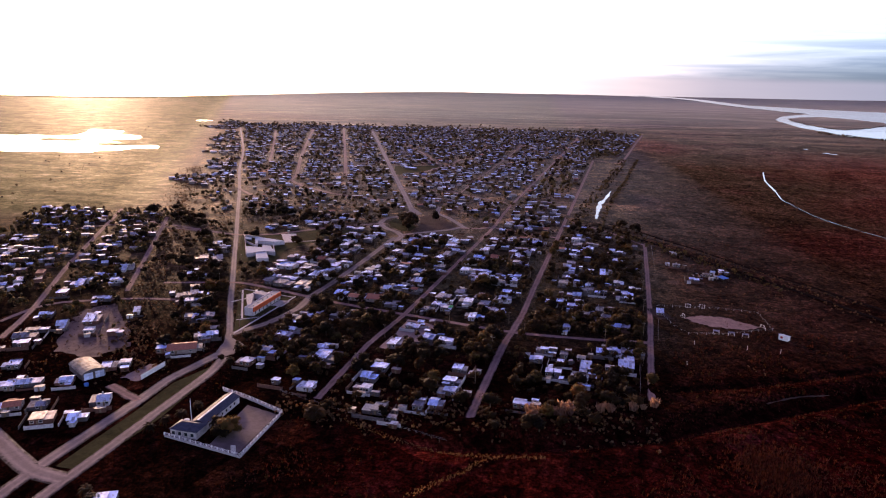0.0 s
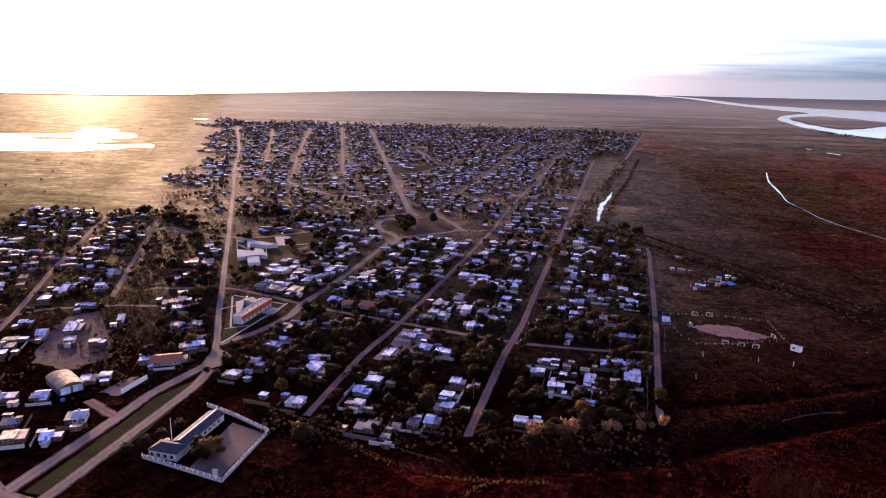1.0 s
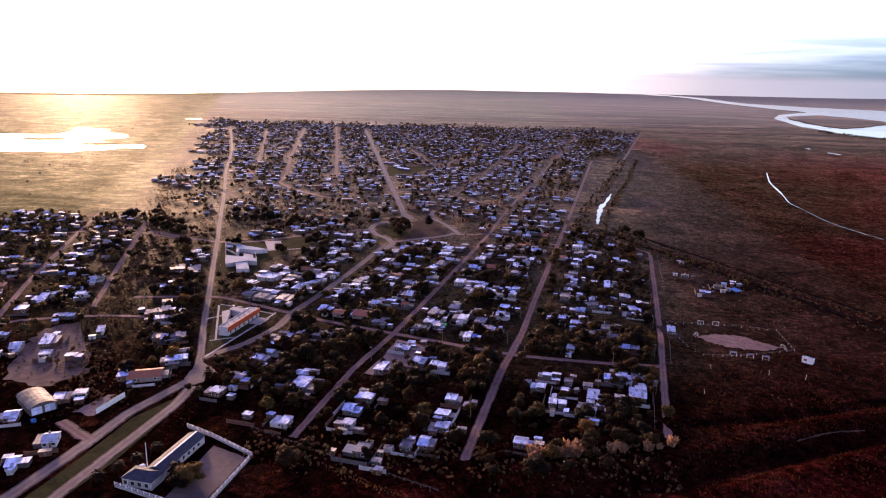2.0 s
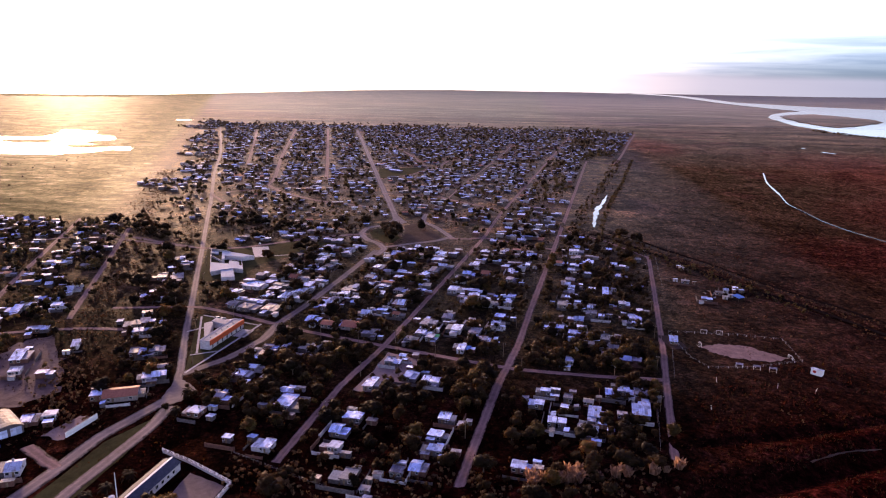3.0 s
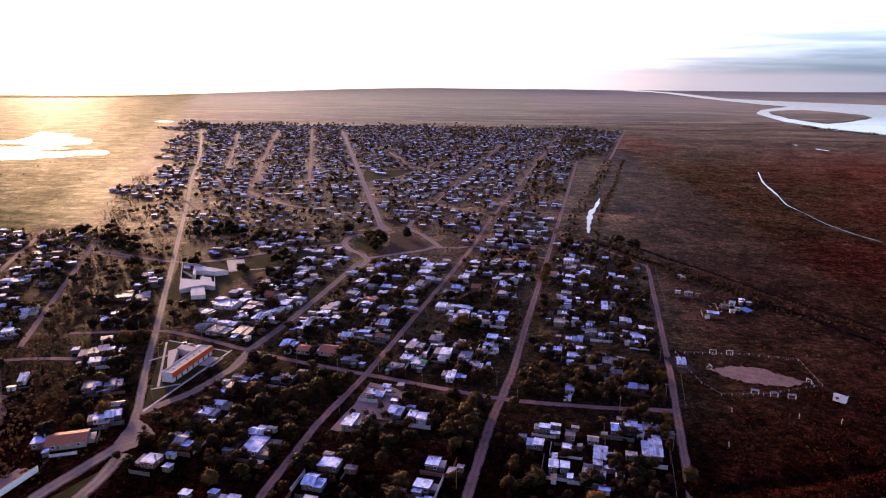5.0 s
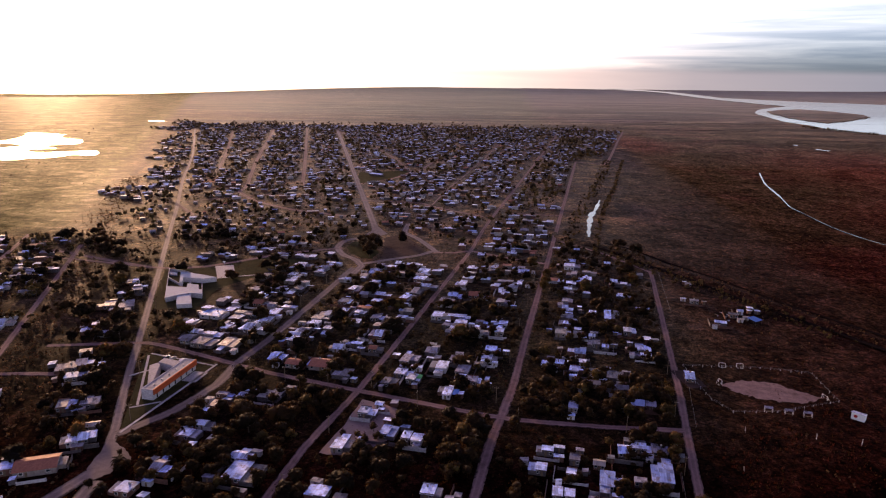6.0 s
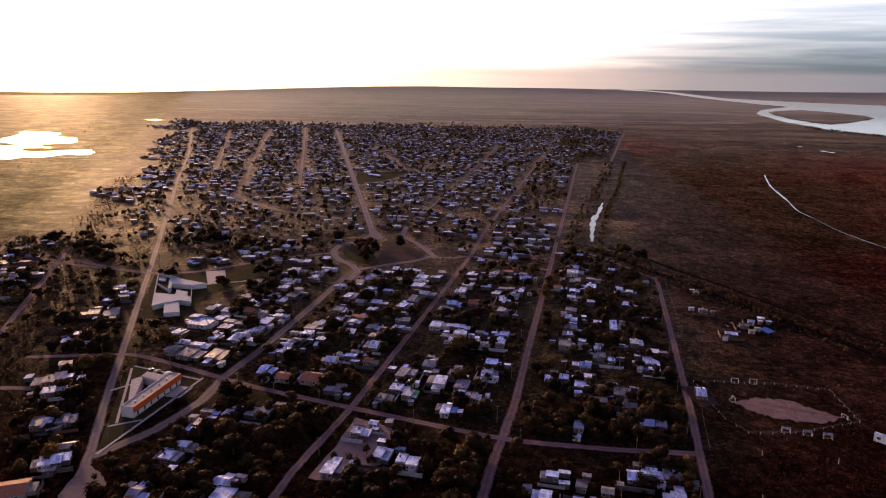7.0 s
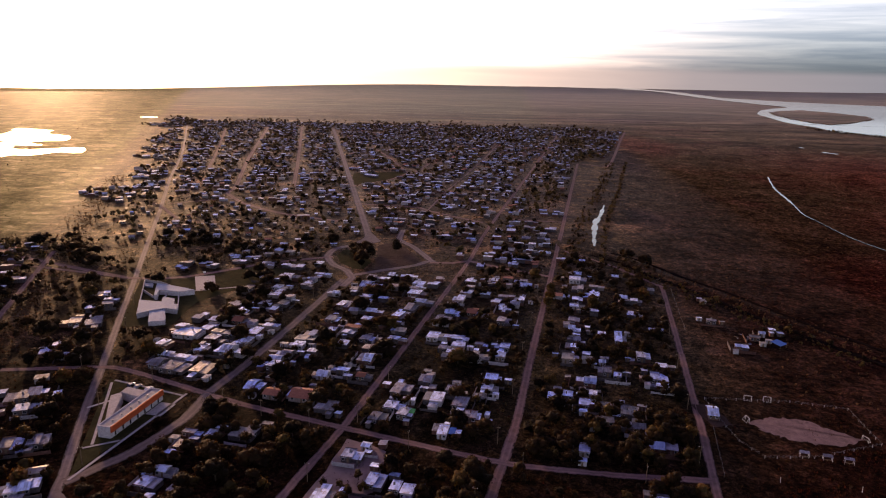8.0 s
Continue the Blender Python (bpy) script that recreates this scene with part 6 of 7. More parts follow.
# the smaller houses that fill the lots between
PLAZA = [(-148.8, 658.8), (-140, 622), (-122, 592.9), (-105, 592.9), (-67.1, 624.6), (-53.7, 649), (-70.8, 697.8), (-94, 732), (-129.3, 735)]
CLUB_GROUNDS = [(-251.3, 573.4), (-224.5, 580.7), (-183, 619.8), (-156.2, 610), (-180, 540), (-192.8, 486), (-219.6, 490.4)]
SCHOOL_GROUNDS = [(-189.1, 429.4), (-144, 417.2), (-153.7, 341.6), (-170.8, 366)]
ri = random.Random(63)
FILL = []
for row in range(24):
    for col in range(34):
        u, v = -262 + col * 11.5 + ri.uniform(-2, 2), 402 + row * 12.5 + ri.uniform(-2, 2)
        x, y = u + 0.14 * (v - 402), v - 0.14 * (u + 90)
        if not 408 < y < 668 or not line_x(MAIN, y) - 34 < x < line_x(FOURTH, y) - 6:
            continue
        if ri.random() < (0.66 if y < 470 else 0.42) or near_road(x, y, 4.4) or inside((x, y), PLAZA) or inside((x, y), CLUB_GROUNDS) or inside((x, y), SCHOOL_GROUNDS):
            continue
        if noise.noise(Vector((x * 0.02, y * 0.02, 8.0))) < -0.3 or not all(math.hypot(x - a, y - b) > c + 2.4 for a, b, c in TAKEN if abs(x - a) < 34):
            continue
        if x > line_x(THIRD, y) and ri.random() < 0.6:
            continue
        FILL.append((x, y, ri.uniform(3.8, 6.6), ri.uniform(3.8, 6.6), ri.choices("wbgdrc", [30, 30, 20, 8, 5, 5])[0]))
        TAKEN.append((x, y, 3.0))


# trees
def blob(level):
    bm = bmesh.new()
    bmesh.ops.create_icosphere(bm, subdivisions=level, radius=1.0)
    bm.verts.ensure_lookup_table()
    v = np.array([tuple(p.co) for p in bm.verts])
    f = np.array([[p.index for p in q.verts] for q in bm.faces])
    bm.free()
    return v, f


def crowns(spots, seed, lobes, leaves, leaf, level, wide=1.0):
    """Crowns of uneven lobes: a lumpy inner mass of foliage in each, and loose leaf sprays all over and beyond it."""
    g = np.random.RandomState(seed)
    P = np.array(spots, dtype=float)
    n = len(P)
    h = P[:, 2][:, None]
    a = g.uniform(0, 6.283, size=(n, lobes))
    d = g.uniform(0.14, 0.34, size=(n, lobes)) * wide
    c = np.stack([np.cos(a) * d, np.sin(a) * d, g.uniform(0.34, 0.66, size=(n, lobes))], 2)
    c[:, 0] = np.stack([g.normal(size=n) * 0.05, g.normal(size=n) * 0.05, g.uniform(0.58, 0.70, size=n)], 1)
    c[:, 1:, 2] -= (d[:, 1:] - 0.2) * 0.5
    r = g.uniform(0.13, 0.29, size=(n, lobes)) * (0.5 + 0.5 * wide)
    r[:, 0] *= 1.15
    T, TF = blob(level)
    m = len(T)
    lump = 1.0 + 0.30 * g.normal(size=(n, lobes, m))
    core = c[:, :, None] + T[None, None] * (r[..., None] * 0.86 * np.clip(lump, 0.5, 1.5))[..., None] * np.array((1, 1, 0.85))
    k = g.randint(0, lobes, size=(n, leaves))
    q = g.normal(size=(n, leaves, 3))
    q[..., 2] += 0.25
    q /= np.linalg.norm(q, axis=2, keepdims=True)
    row = np.arange(n)[:, None]
    p = c[row, k] + q * (r[row, k] * g.uniform(0.72, 1.42, size=(n, leaves)))[..., None] * np.array((1, 1, 0.85))
    t = q + 0.55 * g.normal(size=(n, leaves, 3))
    t /= np.linalg.norm(t, axis=2, keepdims=True)
    u = np.cross(t, g.normal(size=(n, leaves, 3)))
    u /= np.linalg.norm(u, axis=2, keepdims=True)
    w = np.cross(t, u)
    s = leaf * g.uniform(0.55, 1.35, size=(n, leaves, 1))
    L = np.stack([p - u * s, p - w * s * 0.75 + t * s * 0.3, p + u * s, p + w * s * 0.75 + t * s * 0.2], 2)
    base = np.zeros((n, 1, 3))
    base[:, 0, :2] = P[:, :2]
    if P.shape[1] > 3:
        base[:, 0, 2] = P[:, 3]
    core = core.reshape(n, -1, 3) * h[:, :, None] + base
    L = L.reshape(n, -1, 3) * h[:, :, None] + base
    nc, nl = n * lobes, n * leaves
    tri = (TF[None] + (np.arange(nc) * m)[:, None, None]).reshape(-1, 3).tolist()
    quad = (np.arange(nl * 4) + nc * m).reshape(-1, 4).tolist()
    return np.concatenate([core.reshape(-1, 3), L.reshape(-1, 3)]).tolist(), tri + quad


def trunk_mesh(name, seed, spread, tall):
    r = random.Random(seed)
    parts = [tube([(0, 0, -0.05), (r.uniform(-.02, .02), 0, 0.2), (r.uniform(-.04, .04), r.uniform(-.04, .04), 0.42), (0, 0, 0.7 * tall)], [0.035, 0.027, 0.02, 0.008], 6)]
    for k in range(5):
        a = k * 1.26 + r.uniform(-0.4, 0.4)
        z = r.uniform(0.22, 0.45)
        e = spread * r.uniform(0.5, 0.85)
        parts.append(tube([(0, 0, z), (math.cos(a) * e * 0.5, math.sin(a) * e * 0.5, z + 0.12), (math.cos(a) * e, math.sin(a) * e, z + r.uniform(0.18, 0.32))], [0.022, 0.014, 0.005], 5))
    return mesh_of(name, *joined(parts), M["bark"])


KINDS = []
for i, (spread, tall, clumps, mat, words) in enumerate((
        (0.46, 0.95, 20, "leaf", "dark green broad-crowned tree"), (0.38, 1.05, 18, "leaf", "dark green leafy tree"), (0.55, 0.85, 24, "leaf", "wide dark olive tree"),
        (0.28, 1.2, 16, "leaf", "slender dark green tree"), (0.50, 0.9, 22, "leaf", "dense dark green tree"), (0.45, 0.95, 19, "autumn", "tree with yellowing autumn leaves"))):
    KINDS.append((trunk_mesh("trunk", 40 + i, spread, tall), mesh_of("crown", *crowns([(0, 0, 1.0)], 60 + i, clumps // 2, 900, 0.036, 2, spread / 0.42), M[mat], True), words))


def tree(x, y, height, kind, wide=1.0, turn=0.0, where="in a town yard"):
    trunk, crown, words = KINDS[kind]
    ob = thing("tree", pose(x, y, ground_z(x, y), 0, 0, turn) @ Matrix.Diagonal((height * wide, height * wide, height, 1)), words + " " + where, "tree", "town trees")
    for nm, me in (("trunk", trunk), ("crown", crown)):
        c = new(nm, me)
        c.parent = ob
    return ob


def free(x, y, gap):
    return all(math.hypot(x - a, y - b) > c + gap for a, b, c in TAKEN if abs(x - a) < 34)


FIELD = [(-213, 1077), (-149, 1103), (-142, 1080), (-174, 986), (-194, 983)]
rt = random.Random(99)
TREES = []
# marked trees that stand out
for x, y, h, k, wide in ((-114.6, 240.5, 8.6, 5, 1.0), (-117.2, 243.2, 8.0, 2, 1.0), (-113.0, 244.2, 7.2, 5, 1.0), (-116.4, 238.6, 6.6, 0, 1.1), (-16.1, 364.8, 9.5, 1, 0.9), (-14, 361.1, 8.0, 0, 1.0), (-18.3, 369.1, 7.0, 4, 1.0), (23.8, 573.4, 7.5, 5, 1.0), (21.3, 558.8, 7.0, 5, 1.0), (25, 588, 7.0, 5, 1.0),
                        (-129.3, 398.9, 8.5, 4, 1.1), (-120.8, 397.7, 7.5, 0, 1.1), (-125.7, 388, 7, 2, 1.0), (-114.7, 366, 8, 0, 1.1), (-107.4, 353.8, 9, 4, 1.1), (-97.6, 366, 8, 2, 1.2), (-117.1, 347.7, 7, 1, 1.1),
                        (-107.4, 298.9, 6.5, 5, 1.1), (-40.3, 305, 6.0, 5, 1.2), (-148.8, 309.9, 4.5, 3, 1.0), (-118, 648, 12, 1, 1.0), (-113, 638, 11, 0, 1.0), (-122, 660, 11.5, 3, 1.2), (-110, 655, 10, 4, 1.0), (-111, 626, 8, 3, 1.0), (-93, 676, 10.5, 4, 1.0), (-116, 672, 9, 0, 1.1),
                        (-134.2, 458.7, 7, 0, 1.1), (-137.9, 446.5, 6.5, 4, 1.0), (-163.5, 463.6, 6.0, 5, 0.9), (-207.4, 420.9, 7.5, 5, 1.1), (-201.3, 427, 7, 2, 1.1), (63.4, 319.6, 6, 5, 1.1),
                        (69.5, 403.8, 6.5, 5, 1.0), (61, 402.6, 7, 4, 1.2), (54.9, 401.4, 6.5, 5, 1.2), (43.9, 392.8, 6, 4, 1.1), (63.4, 362.3, 6.0, 5, 1.1), (61, 352.6, 5.5, 5, 1.1)):
    tree(x, y, h, k, wide, rt.uniform(0, 360), "beside the street" if near_road(x, y, 5) else "in a town yard")
    TREES.append((x, y, h * 0.35))

# yards of the near blocks
n_near, tries = 0, 0
while n_near < 225 and tries < 9000:
    tries += 1
    y = 259 + 439 * rt.random() ** 1.15
    lo, hi = line_x(MAIN, max(y, 320)) - (34 if y < 430 else 92), line_x(FOURTH, y) - 3
    x = rt.uniform(lo, hi)
    if y < 320 and x < -95:
        continue
    h = rt.uniform(3.8, 7.4) if y < 430 else rt.uniform(4.4, 9.4)
    if near_road(x, y, 1.2 + 0.28 * h) or inside((x, y), PLAZA) or not free(x, y, 0.2) or any(math.hypot(x - a, y - b) < c + 1.2 for a, b, c in TREES):
        continue
    if inside((x, y), SCHOOL_GROUNDS) or inside((x, y), [(-74.4, 390.4), (-50, 383.1), (-51.2, 356.2), (-73.2, 344)]):
        continue
    if noise.noise(Vector((x * 0.025, y * 0.025, 1.7))) < -0.22:
        continue
    tree(x, y, h, rt.choices(range(6), [5, 5, 5, 2, 5, 2.2])[0], rt.uniform(0.9, 1.35), rt.uniform(0, 360))
    TREES.append((x, y, h * 0.33))
    n_near += 1


# the smaller trees and bushes of the yards, past counting
yard_trees, tries = [], 0
while len(yard_trees) < 1300 and tries < 40000:
    tries += 1
    y = 259 + 420 * rt.random()
    x = rt.uniform(line_x(MAIN, max(y, 320)) - (34 if y < 430 else 92), line_x(FOURTH, y) - 3)
    h = rt.choice((rt.uniform(1.4, 2.8), rt.uniform(2.6, 5.0), rt.uniform(4.0, 7.2)))
    if y < 345 and rt.random() < (0.8 if y < 305 else 0.5):
        continue
    if (y < 320 and x < -95) or near_road(x, y, 0.8 + 0.28 * h) or inside((x, y), PLAZA) or not free(x, y, -0.8):
        continue
    if inside((x, y), SCHOOL_GROUNDS) or inside((x, y), [(-74.4, 390.4), (-50, 383.1), (-51.2, 356.2), (-73.2, 344)]) or inside((x, y), CLUB_GROUNDS):
        continue
    if noise.noise(Vector((x * 0.025, y * 0.025, 1.7))) < -0.3:
        continue
    yard_trees.append((x, y, h))


# groves behind the houses
def grove(poly, count, lo, hi):
    xs, ys = [p[0] for p in poly], [p[1] for p in poly]
    n, t = 0, 0
    while n < count and t < count * 12:
        t += 1
        x, y = rt.uniform(min(xs), max(xs)), rt.uniform(min(ys), max(ys))
        if inside((x, y), poly) and not near_road(x, y, 1.8) and free(x, y, -0.6):
            yard_trees.append((x, y, rt.uniform(lo, hi)))
            n += 1


grove([(-128, 392), (-78, 386), (-90, 300), (-140, 318)], 85, 3.4, 7.2)
grove([(4, 372), (62, 370), (68, 398), (8, 402)], 55, 3.5, 7.0)
grove([(30, 470), (78, 440), (98, 590), (50, 600)], 70, 3.0, 6.5)
grove([(-28, 352), (-10, 368), (-14, 330), (-26, 322)], 30, 4.0, 8.0)
grove([(50, 396), (72, 398), (74, 420), (52, 418)], 26, 3.5, 7.0)
grove([(-70, 372), (-22, 360), (-30, 270), (-86, 282)], 40, 2.0, 5.0)
grove([(4, 366), (58, 364), (52, 300), (-2, 290)], 50, 2.0, 5.0)
grove([(-224, 416), (-196, 405), (-180, 345), (-196, 350)], 22, 3.0, 6.5)


def palm(x, y, h, turn):
    ob = thing("palm_tree", pose(x, y, 0, 0, 0, turn), "short palm tree beside the avenue", "palm tree", "palms along the avenue")
    piece("trunk", *tube([(0, 0, -0.2), (0.05, 0, h * 0.4), (0, 0.04, h)], [0.4, 0.32, 0.28], 8), M["bark"], ob)
    V, F = [], []
    for k in range(26):
        a = k * 2.4
        up = 0.9 - 1.3 * k / 26
        L = 3.1 + 0.5 * math.sin(k * 3.1)
        base = len(V)
        for s in range(6):
            t = s / 5
            cx = math.cos(a) * L * t * (0.75 + 0.25 * (1 - abs(up)))
            cy = math.sin(a) * L * t * (0.75 + 0.25 * (1 - abs(up)))
            cz = h + L * (up * t - 0.75 * t * t)
            wd = 0.5 * math.sin(math.pi * min(0.97, t * 0.9 + 0.08))
            V += [(cx - math.sin(a) * wd, cy + math.cos(a) * wd, cz - 0.12), (cx, cy, cz), (cx + math.sin(a) * wd, cy - math.cos(a) * wd, cz - 0.12)]
        for s in range(5):
            i = base + s * 3
            F += [(i, i + 1, i + 4, i + 3), (i + 1, i + 2, i + 5, i + 4)]
    piece("crown", V, F, M["leaf"], ob)


for x, y, h in ((-139.1, 251.3, 3.2), (-143.3, 245.8, 3.0), (-147, 239.7, 2.6), (-136, 259.9, 3.0), (-145.8, 324.5, 3.4), (-142.7, 307.4, 3.0), (-144.6, 195.2, 2.8), (-140.3, 191.5, 2.6)):
    palm(x, y, h, rt.uniform(0, 360))


# bare-twigged shrubs at the town's southern edge
def shrub_mesh(name, seed, n, mat, tall):
    r = random.Random(seed)
    V, F = [], []
    for k in range(n):
        a, lean = r.uniform(0, 6.28), r.uniform(0.1, 0.8)
        h = tall * r.uniform(0.5, 1.0)
        bx, by = r.uniform(-0.35, 0.35), r.uniform(-0.35, 0.35)
        w = r.uniform(0.03, 0.07)
        tx, ty = bx + math.cos(a) * lean * h * 0.6, by + math.sin(a) * lean * h * 0.6
        i = len(V)
        c, s = -math.sin(a) * w, math.cos(a) * w
        V += [(bx - c, by - s, -0.05), (bx + c, by + s, -0.05), (tx + c * 2, ty + s * 2, h * 0.8), (tx - c * 2, ty - s * 2, h * 0.8), (tx + math.cos(a) * 0.15, ty + math.sin(a) * 0.15, h)]
        F += [(i, i + 1, i + 2, i + 3), (i + 3, i + 2, i + 4)]
    return mesh_of(name, V, F, mat)


TWIG = [shrub_mesh("twig_bush", 3 + i, 60, M["twig"], 1.0) for i in range(3)]
for k in range(34):
    x = rt.uniform(5, 61)
    y = 279 + (x - 5) * 0.28 + rt.uniform(-3.5, 3.5)
    s = rt.uniform(2.2, 4.2)
    ob = thing("shrub", pose(x, y, ground_z(x, y), 0, 0, rt.uniform(0, 360)) @ Matrix.Diagonal((s, s, s, 1)), "pale bare-twigged shrub at the town's edge", "shrub", "bare shrubs")
    c = new("twig_bush", rt.choice(TWIG))
    c.parent = ob


# far town: houses and trees in rows along the streets, thinning into one mass
def far_house_shape(x, y, w, d, h, turn, style, rise):
    ca, sa = math.cos(radians(turn)), math.sin(radians(turn))
    def put(vf):
        return [(x + a * ca - b * sa, y + a * sa + b * ca, c) for a, b, c in vf[0]], vf[1]
    return put(wall_shape(w, d, h, style, rise)), put(roof_shape(w, d, h, style, 0.3, 0.12, rise))


def town_spots(r):
    """House lots on lattices that follow the streets: rows back to back, streets between, more ragged towards the far edge."""
    spots = []
    for turn, west_part in ((15.0, True), (-8.0, False)):
        ca, sa = math.cos(radians(turn)), math.sin(radians(turn))
        v, row = -300.0, 0
        while v < 1700:
            u = -900.0
            run = 0.0
            while u < 900:
                step = r.uniform(11.0, 15.5)
                u += step
                run += step
                if run > 105:
                    u, run = u + 11.0, 0.0
                px, py = -130 + u * ca - v * sa + r.uniform(-2, 2), 720 + u * sa + v * ca + r.uniform(-3, 3)
                if not 664 < py < 1900 + 95 * noise.noise(Vector((px * 0.012, 2.0, 0.5))):
                    continue
                mid = line_x(NORTH_AVE, max(py, 715))
                if (px < mid + 10) != west_part:
                    continue
                left = line_x(MAIN, py) - (max(6, 52 + 95 * noise.noise(Vector((0.0, py * 0.012, 3.1)))) if py > 732 else 24)
                right = line_x(THIRD, py) - 7 if py < 1244 else line_x(EDGE, py) - 9
                if left < px < right:
                    spots.append((px, py))
            v += 17.0 if row % 2 else 24.0
            row += 1
    return spots


rf = random.Random(1234)
far_wall, far_roof, far_trees = {}, {}, []
n_thing = 0


def far_cluster(px, py, w, d, code, turn):
    """A house with its additions: two or three low blocks side by side under sheets of different age."""
    ca, sa = math.cos(radians(turn)), math.sin(radians(turn))
    h = rf.uniform(2.2, 2.8)
    blocks = [(0, 0, w, d, h, code)]
    for k in range(rf.choices((0, 1, 2, 3), [2, 4, 4, 2])[0]):
        aw, ad = rf.uniform(2.4, 4.6), rf.uniform(2.4, 4.8)
        if rf.random() < 0.55:
            ox, oy = rf.choice((-1, 1)) * (w + aw) / 2 * 1.02, rf.uniform(-0.3, 0.3) * d
        else:
            ox, oy = rf.uniform(-0.4, 0.4) * w, rf.choice((-1, 1, 1)) * (d + ad) / 2 * rf.uniform(1.02, 1.5)
        blocks.append((ox, oy, aw, ad, h - rf.uniform(0.2, 0.8), rf.choice((code, code, "w", "b", "g", "d"))))
    for ox, oy, bw, bd, bh, bc in blocks:
        st = rf.choice(["gable", "rear", "rear", "front", "flat"])
        a, b = far_house_shape(px + ox * ca - oy * sa, py + ox * sa + oy * ca, bw, bd, bh, turn, st, {"gable": bd * 0.15, "rear": bd * 0.08, "front": bd * 0.08, "flat": 0.0}[st])
        far_wall.setdefault(rf.choice(("white_wall", "grey_wall", "grey_wall", "brick_wall", "cream_wall")), []).append(a)
        far_roof.setdefault(bc, []).append(b)


for px, py, w, d, code in FILL:
    far_cluster(px, py, w, d, code, street_turn(px, py) + rf.uniform(-3, 3))
west_spots = []
yy = 366.0
while yy < 660:
    xx = line_x(WEST_ONE, yy) - 80
    while xx < line_x(RAIL_WEST, yy) - 12:
        west_spots.append((xx + rf.uniform(-3, 3), yy + rf.uniform(-4, 4)))
        xx += rf.uniform(11.5, 16)
    yy += rf.uniform(13, 18)
for px, py in [(rf.uniform(-366, -217), 287 + 73 * rf.random()) for _ in range(9)] + west_spots + town_spots(rf):
    if near_road(px, py, 4.6) or inside((px, py), PLAZA) or not free(px, py, 3.0) or inside((px, py), FIELD):
        continue
    west = px < line_x(RAIL_WEST, py) and py < 683
    if noise.noise(Vector((px * 0.012, py * 0.012, 5.0))) < (-0.36 if west else -0.38) or rf.random() < (0.10 if py < 854 else 0.15):
        for k in range(rf.choice((2, 3, 4))):
            far_trees.append((px + rf.uniform(-7, 7), py + rf.uniform(-7, 7), rf.uniform(3, 8.5)))
        continue
    w, d = rf.uniform(3.4, 7.4), rf.uniform(3.6, 7.0)
    code = rf.choices("wbgdrc", [28, 30, 24, 9, 5, 5])[0]
    turn = street_turn(px, py) + rf.uniform(-3, 3)
    if py < 860 and n_thing < 95 and not west:
        house(px, py, w, d, code, rf, turn, 1, "houses of the outer blocks")
        n_thing += 1
    else:
        far_cluster(px, py, w, d, code, turn)
    for k in range(rf.choices((1, 2, 3, 4), [3, 4, 4, 2])[0]):
        a = rf.uniform(0, 6.28)
        q = rf.uniform(5.5, 9.5)
        tx, ty = px + math.cos(a) * q, py + math.sin(a) * q
        if not near_road(tx, ty, 1.2):
            far_trees.append((tx, ty, rf.choice((rf.uniform(1.8, 3.5), rf.uniform(3.0, 5.5), rf.uniform(4.5, 8.0)))))
far_bushes = []
for px, py in [(rf.uniform(-760, 280), 664 + 1240 * rf.random()) for _ in range(17000)]:
    if line_x(MAIN, py) - 40 < px < (line_x(THIRD, py) - 5 if py < 1244 else line_x(EDGE, py) - 6) and not near_road(px, py, 0.8) and not inside((px, py), PLAZA) and not inside((px, py), FIELD):
        far_bushes.append((px, py, rf.choice((rf.uniform(0.8, 1.8), rf.uniform(1.4, 3.2)))))
for k in range(7500):
    py = 405 + 262 * rf.random()
    px = rf.uniform(line_x(MAIN, py) - 30, line_x(FOURTH, py) - 2)
    if noise.noise(Vector((px * 0.05, py * 0.05, 3.3))) > rf.uniform(-0.35, 0.25) and not near_road(px, py, 0.6) and not inside((px, py), PLAZA) and not inside((px, py), CLUB_GROUNDS) and not inside((px, py), SCHOOL_GROUNDS) and free(px, py, -1.4):
        far_bushes.append((px, py, rf.uniform(0.5, 1.9)))
# long sheds and halls that stand out in the far town
for px, py, w, d, code, turn in ((-72.7, 1252, 22, 9, "b", 4), (-29, 1212, 20, 9, "w", -4), (-184, 1050, 26, 7, "b", -30), (-200, 1080, 8, 10, "w", -20), (-200, 786, 14, 8, "g", 20), (-115, 1330, 18, 8, "b", 8)):
    house(px, py, w, d, code, rf, turn, 1, "long halls of the far town")
for key, shapes in far_wall.items():
    tagged(new("distant_house_walls", mesh_of("distant_house_walls", *joined(shapes), M[key])), "small pale house walls packed between the streets", "houses", kind="stuff")
for key, shapes in far_roof.items():
    tagged(new("distant_house_roofs", mesh_of("distant_house_roofs", *joined(shapes), M[key])), "small sheet roofs packed between the streets", "houses", kind="stuff")

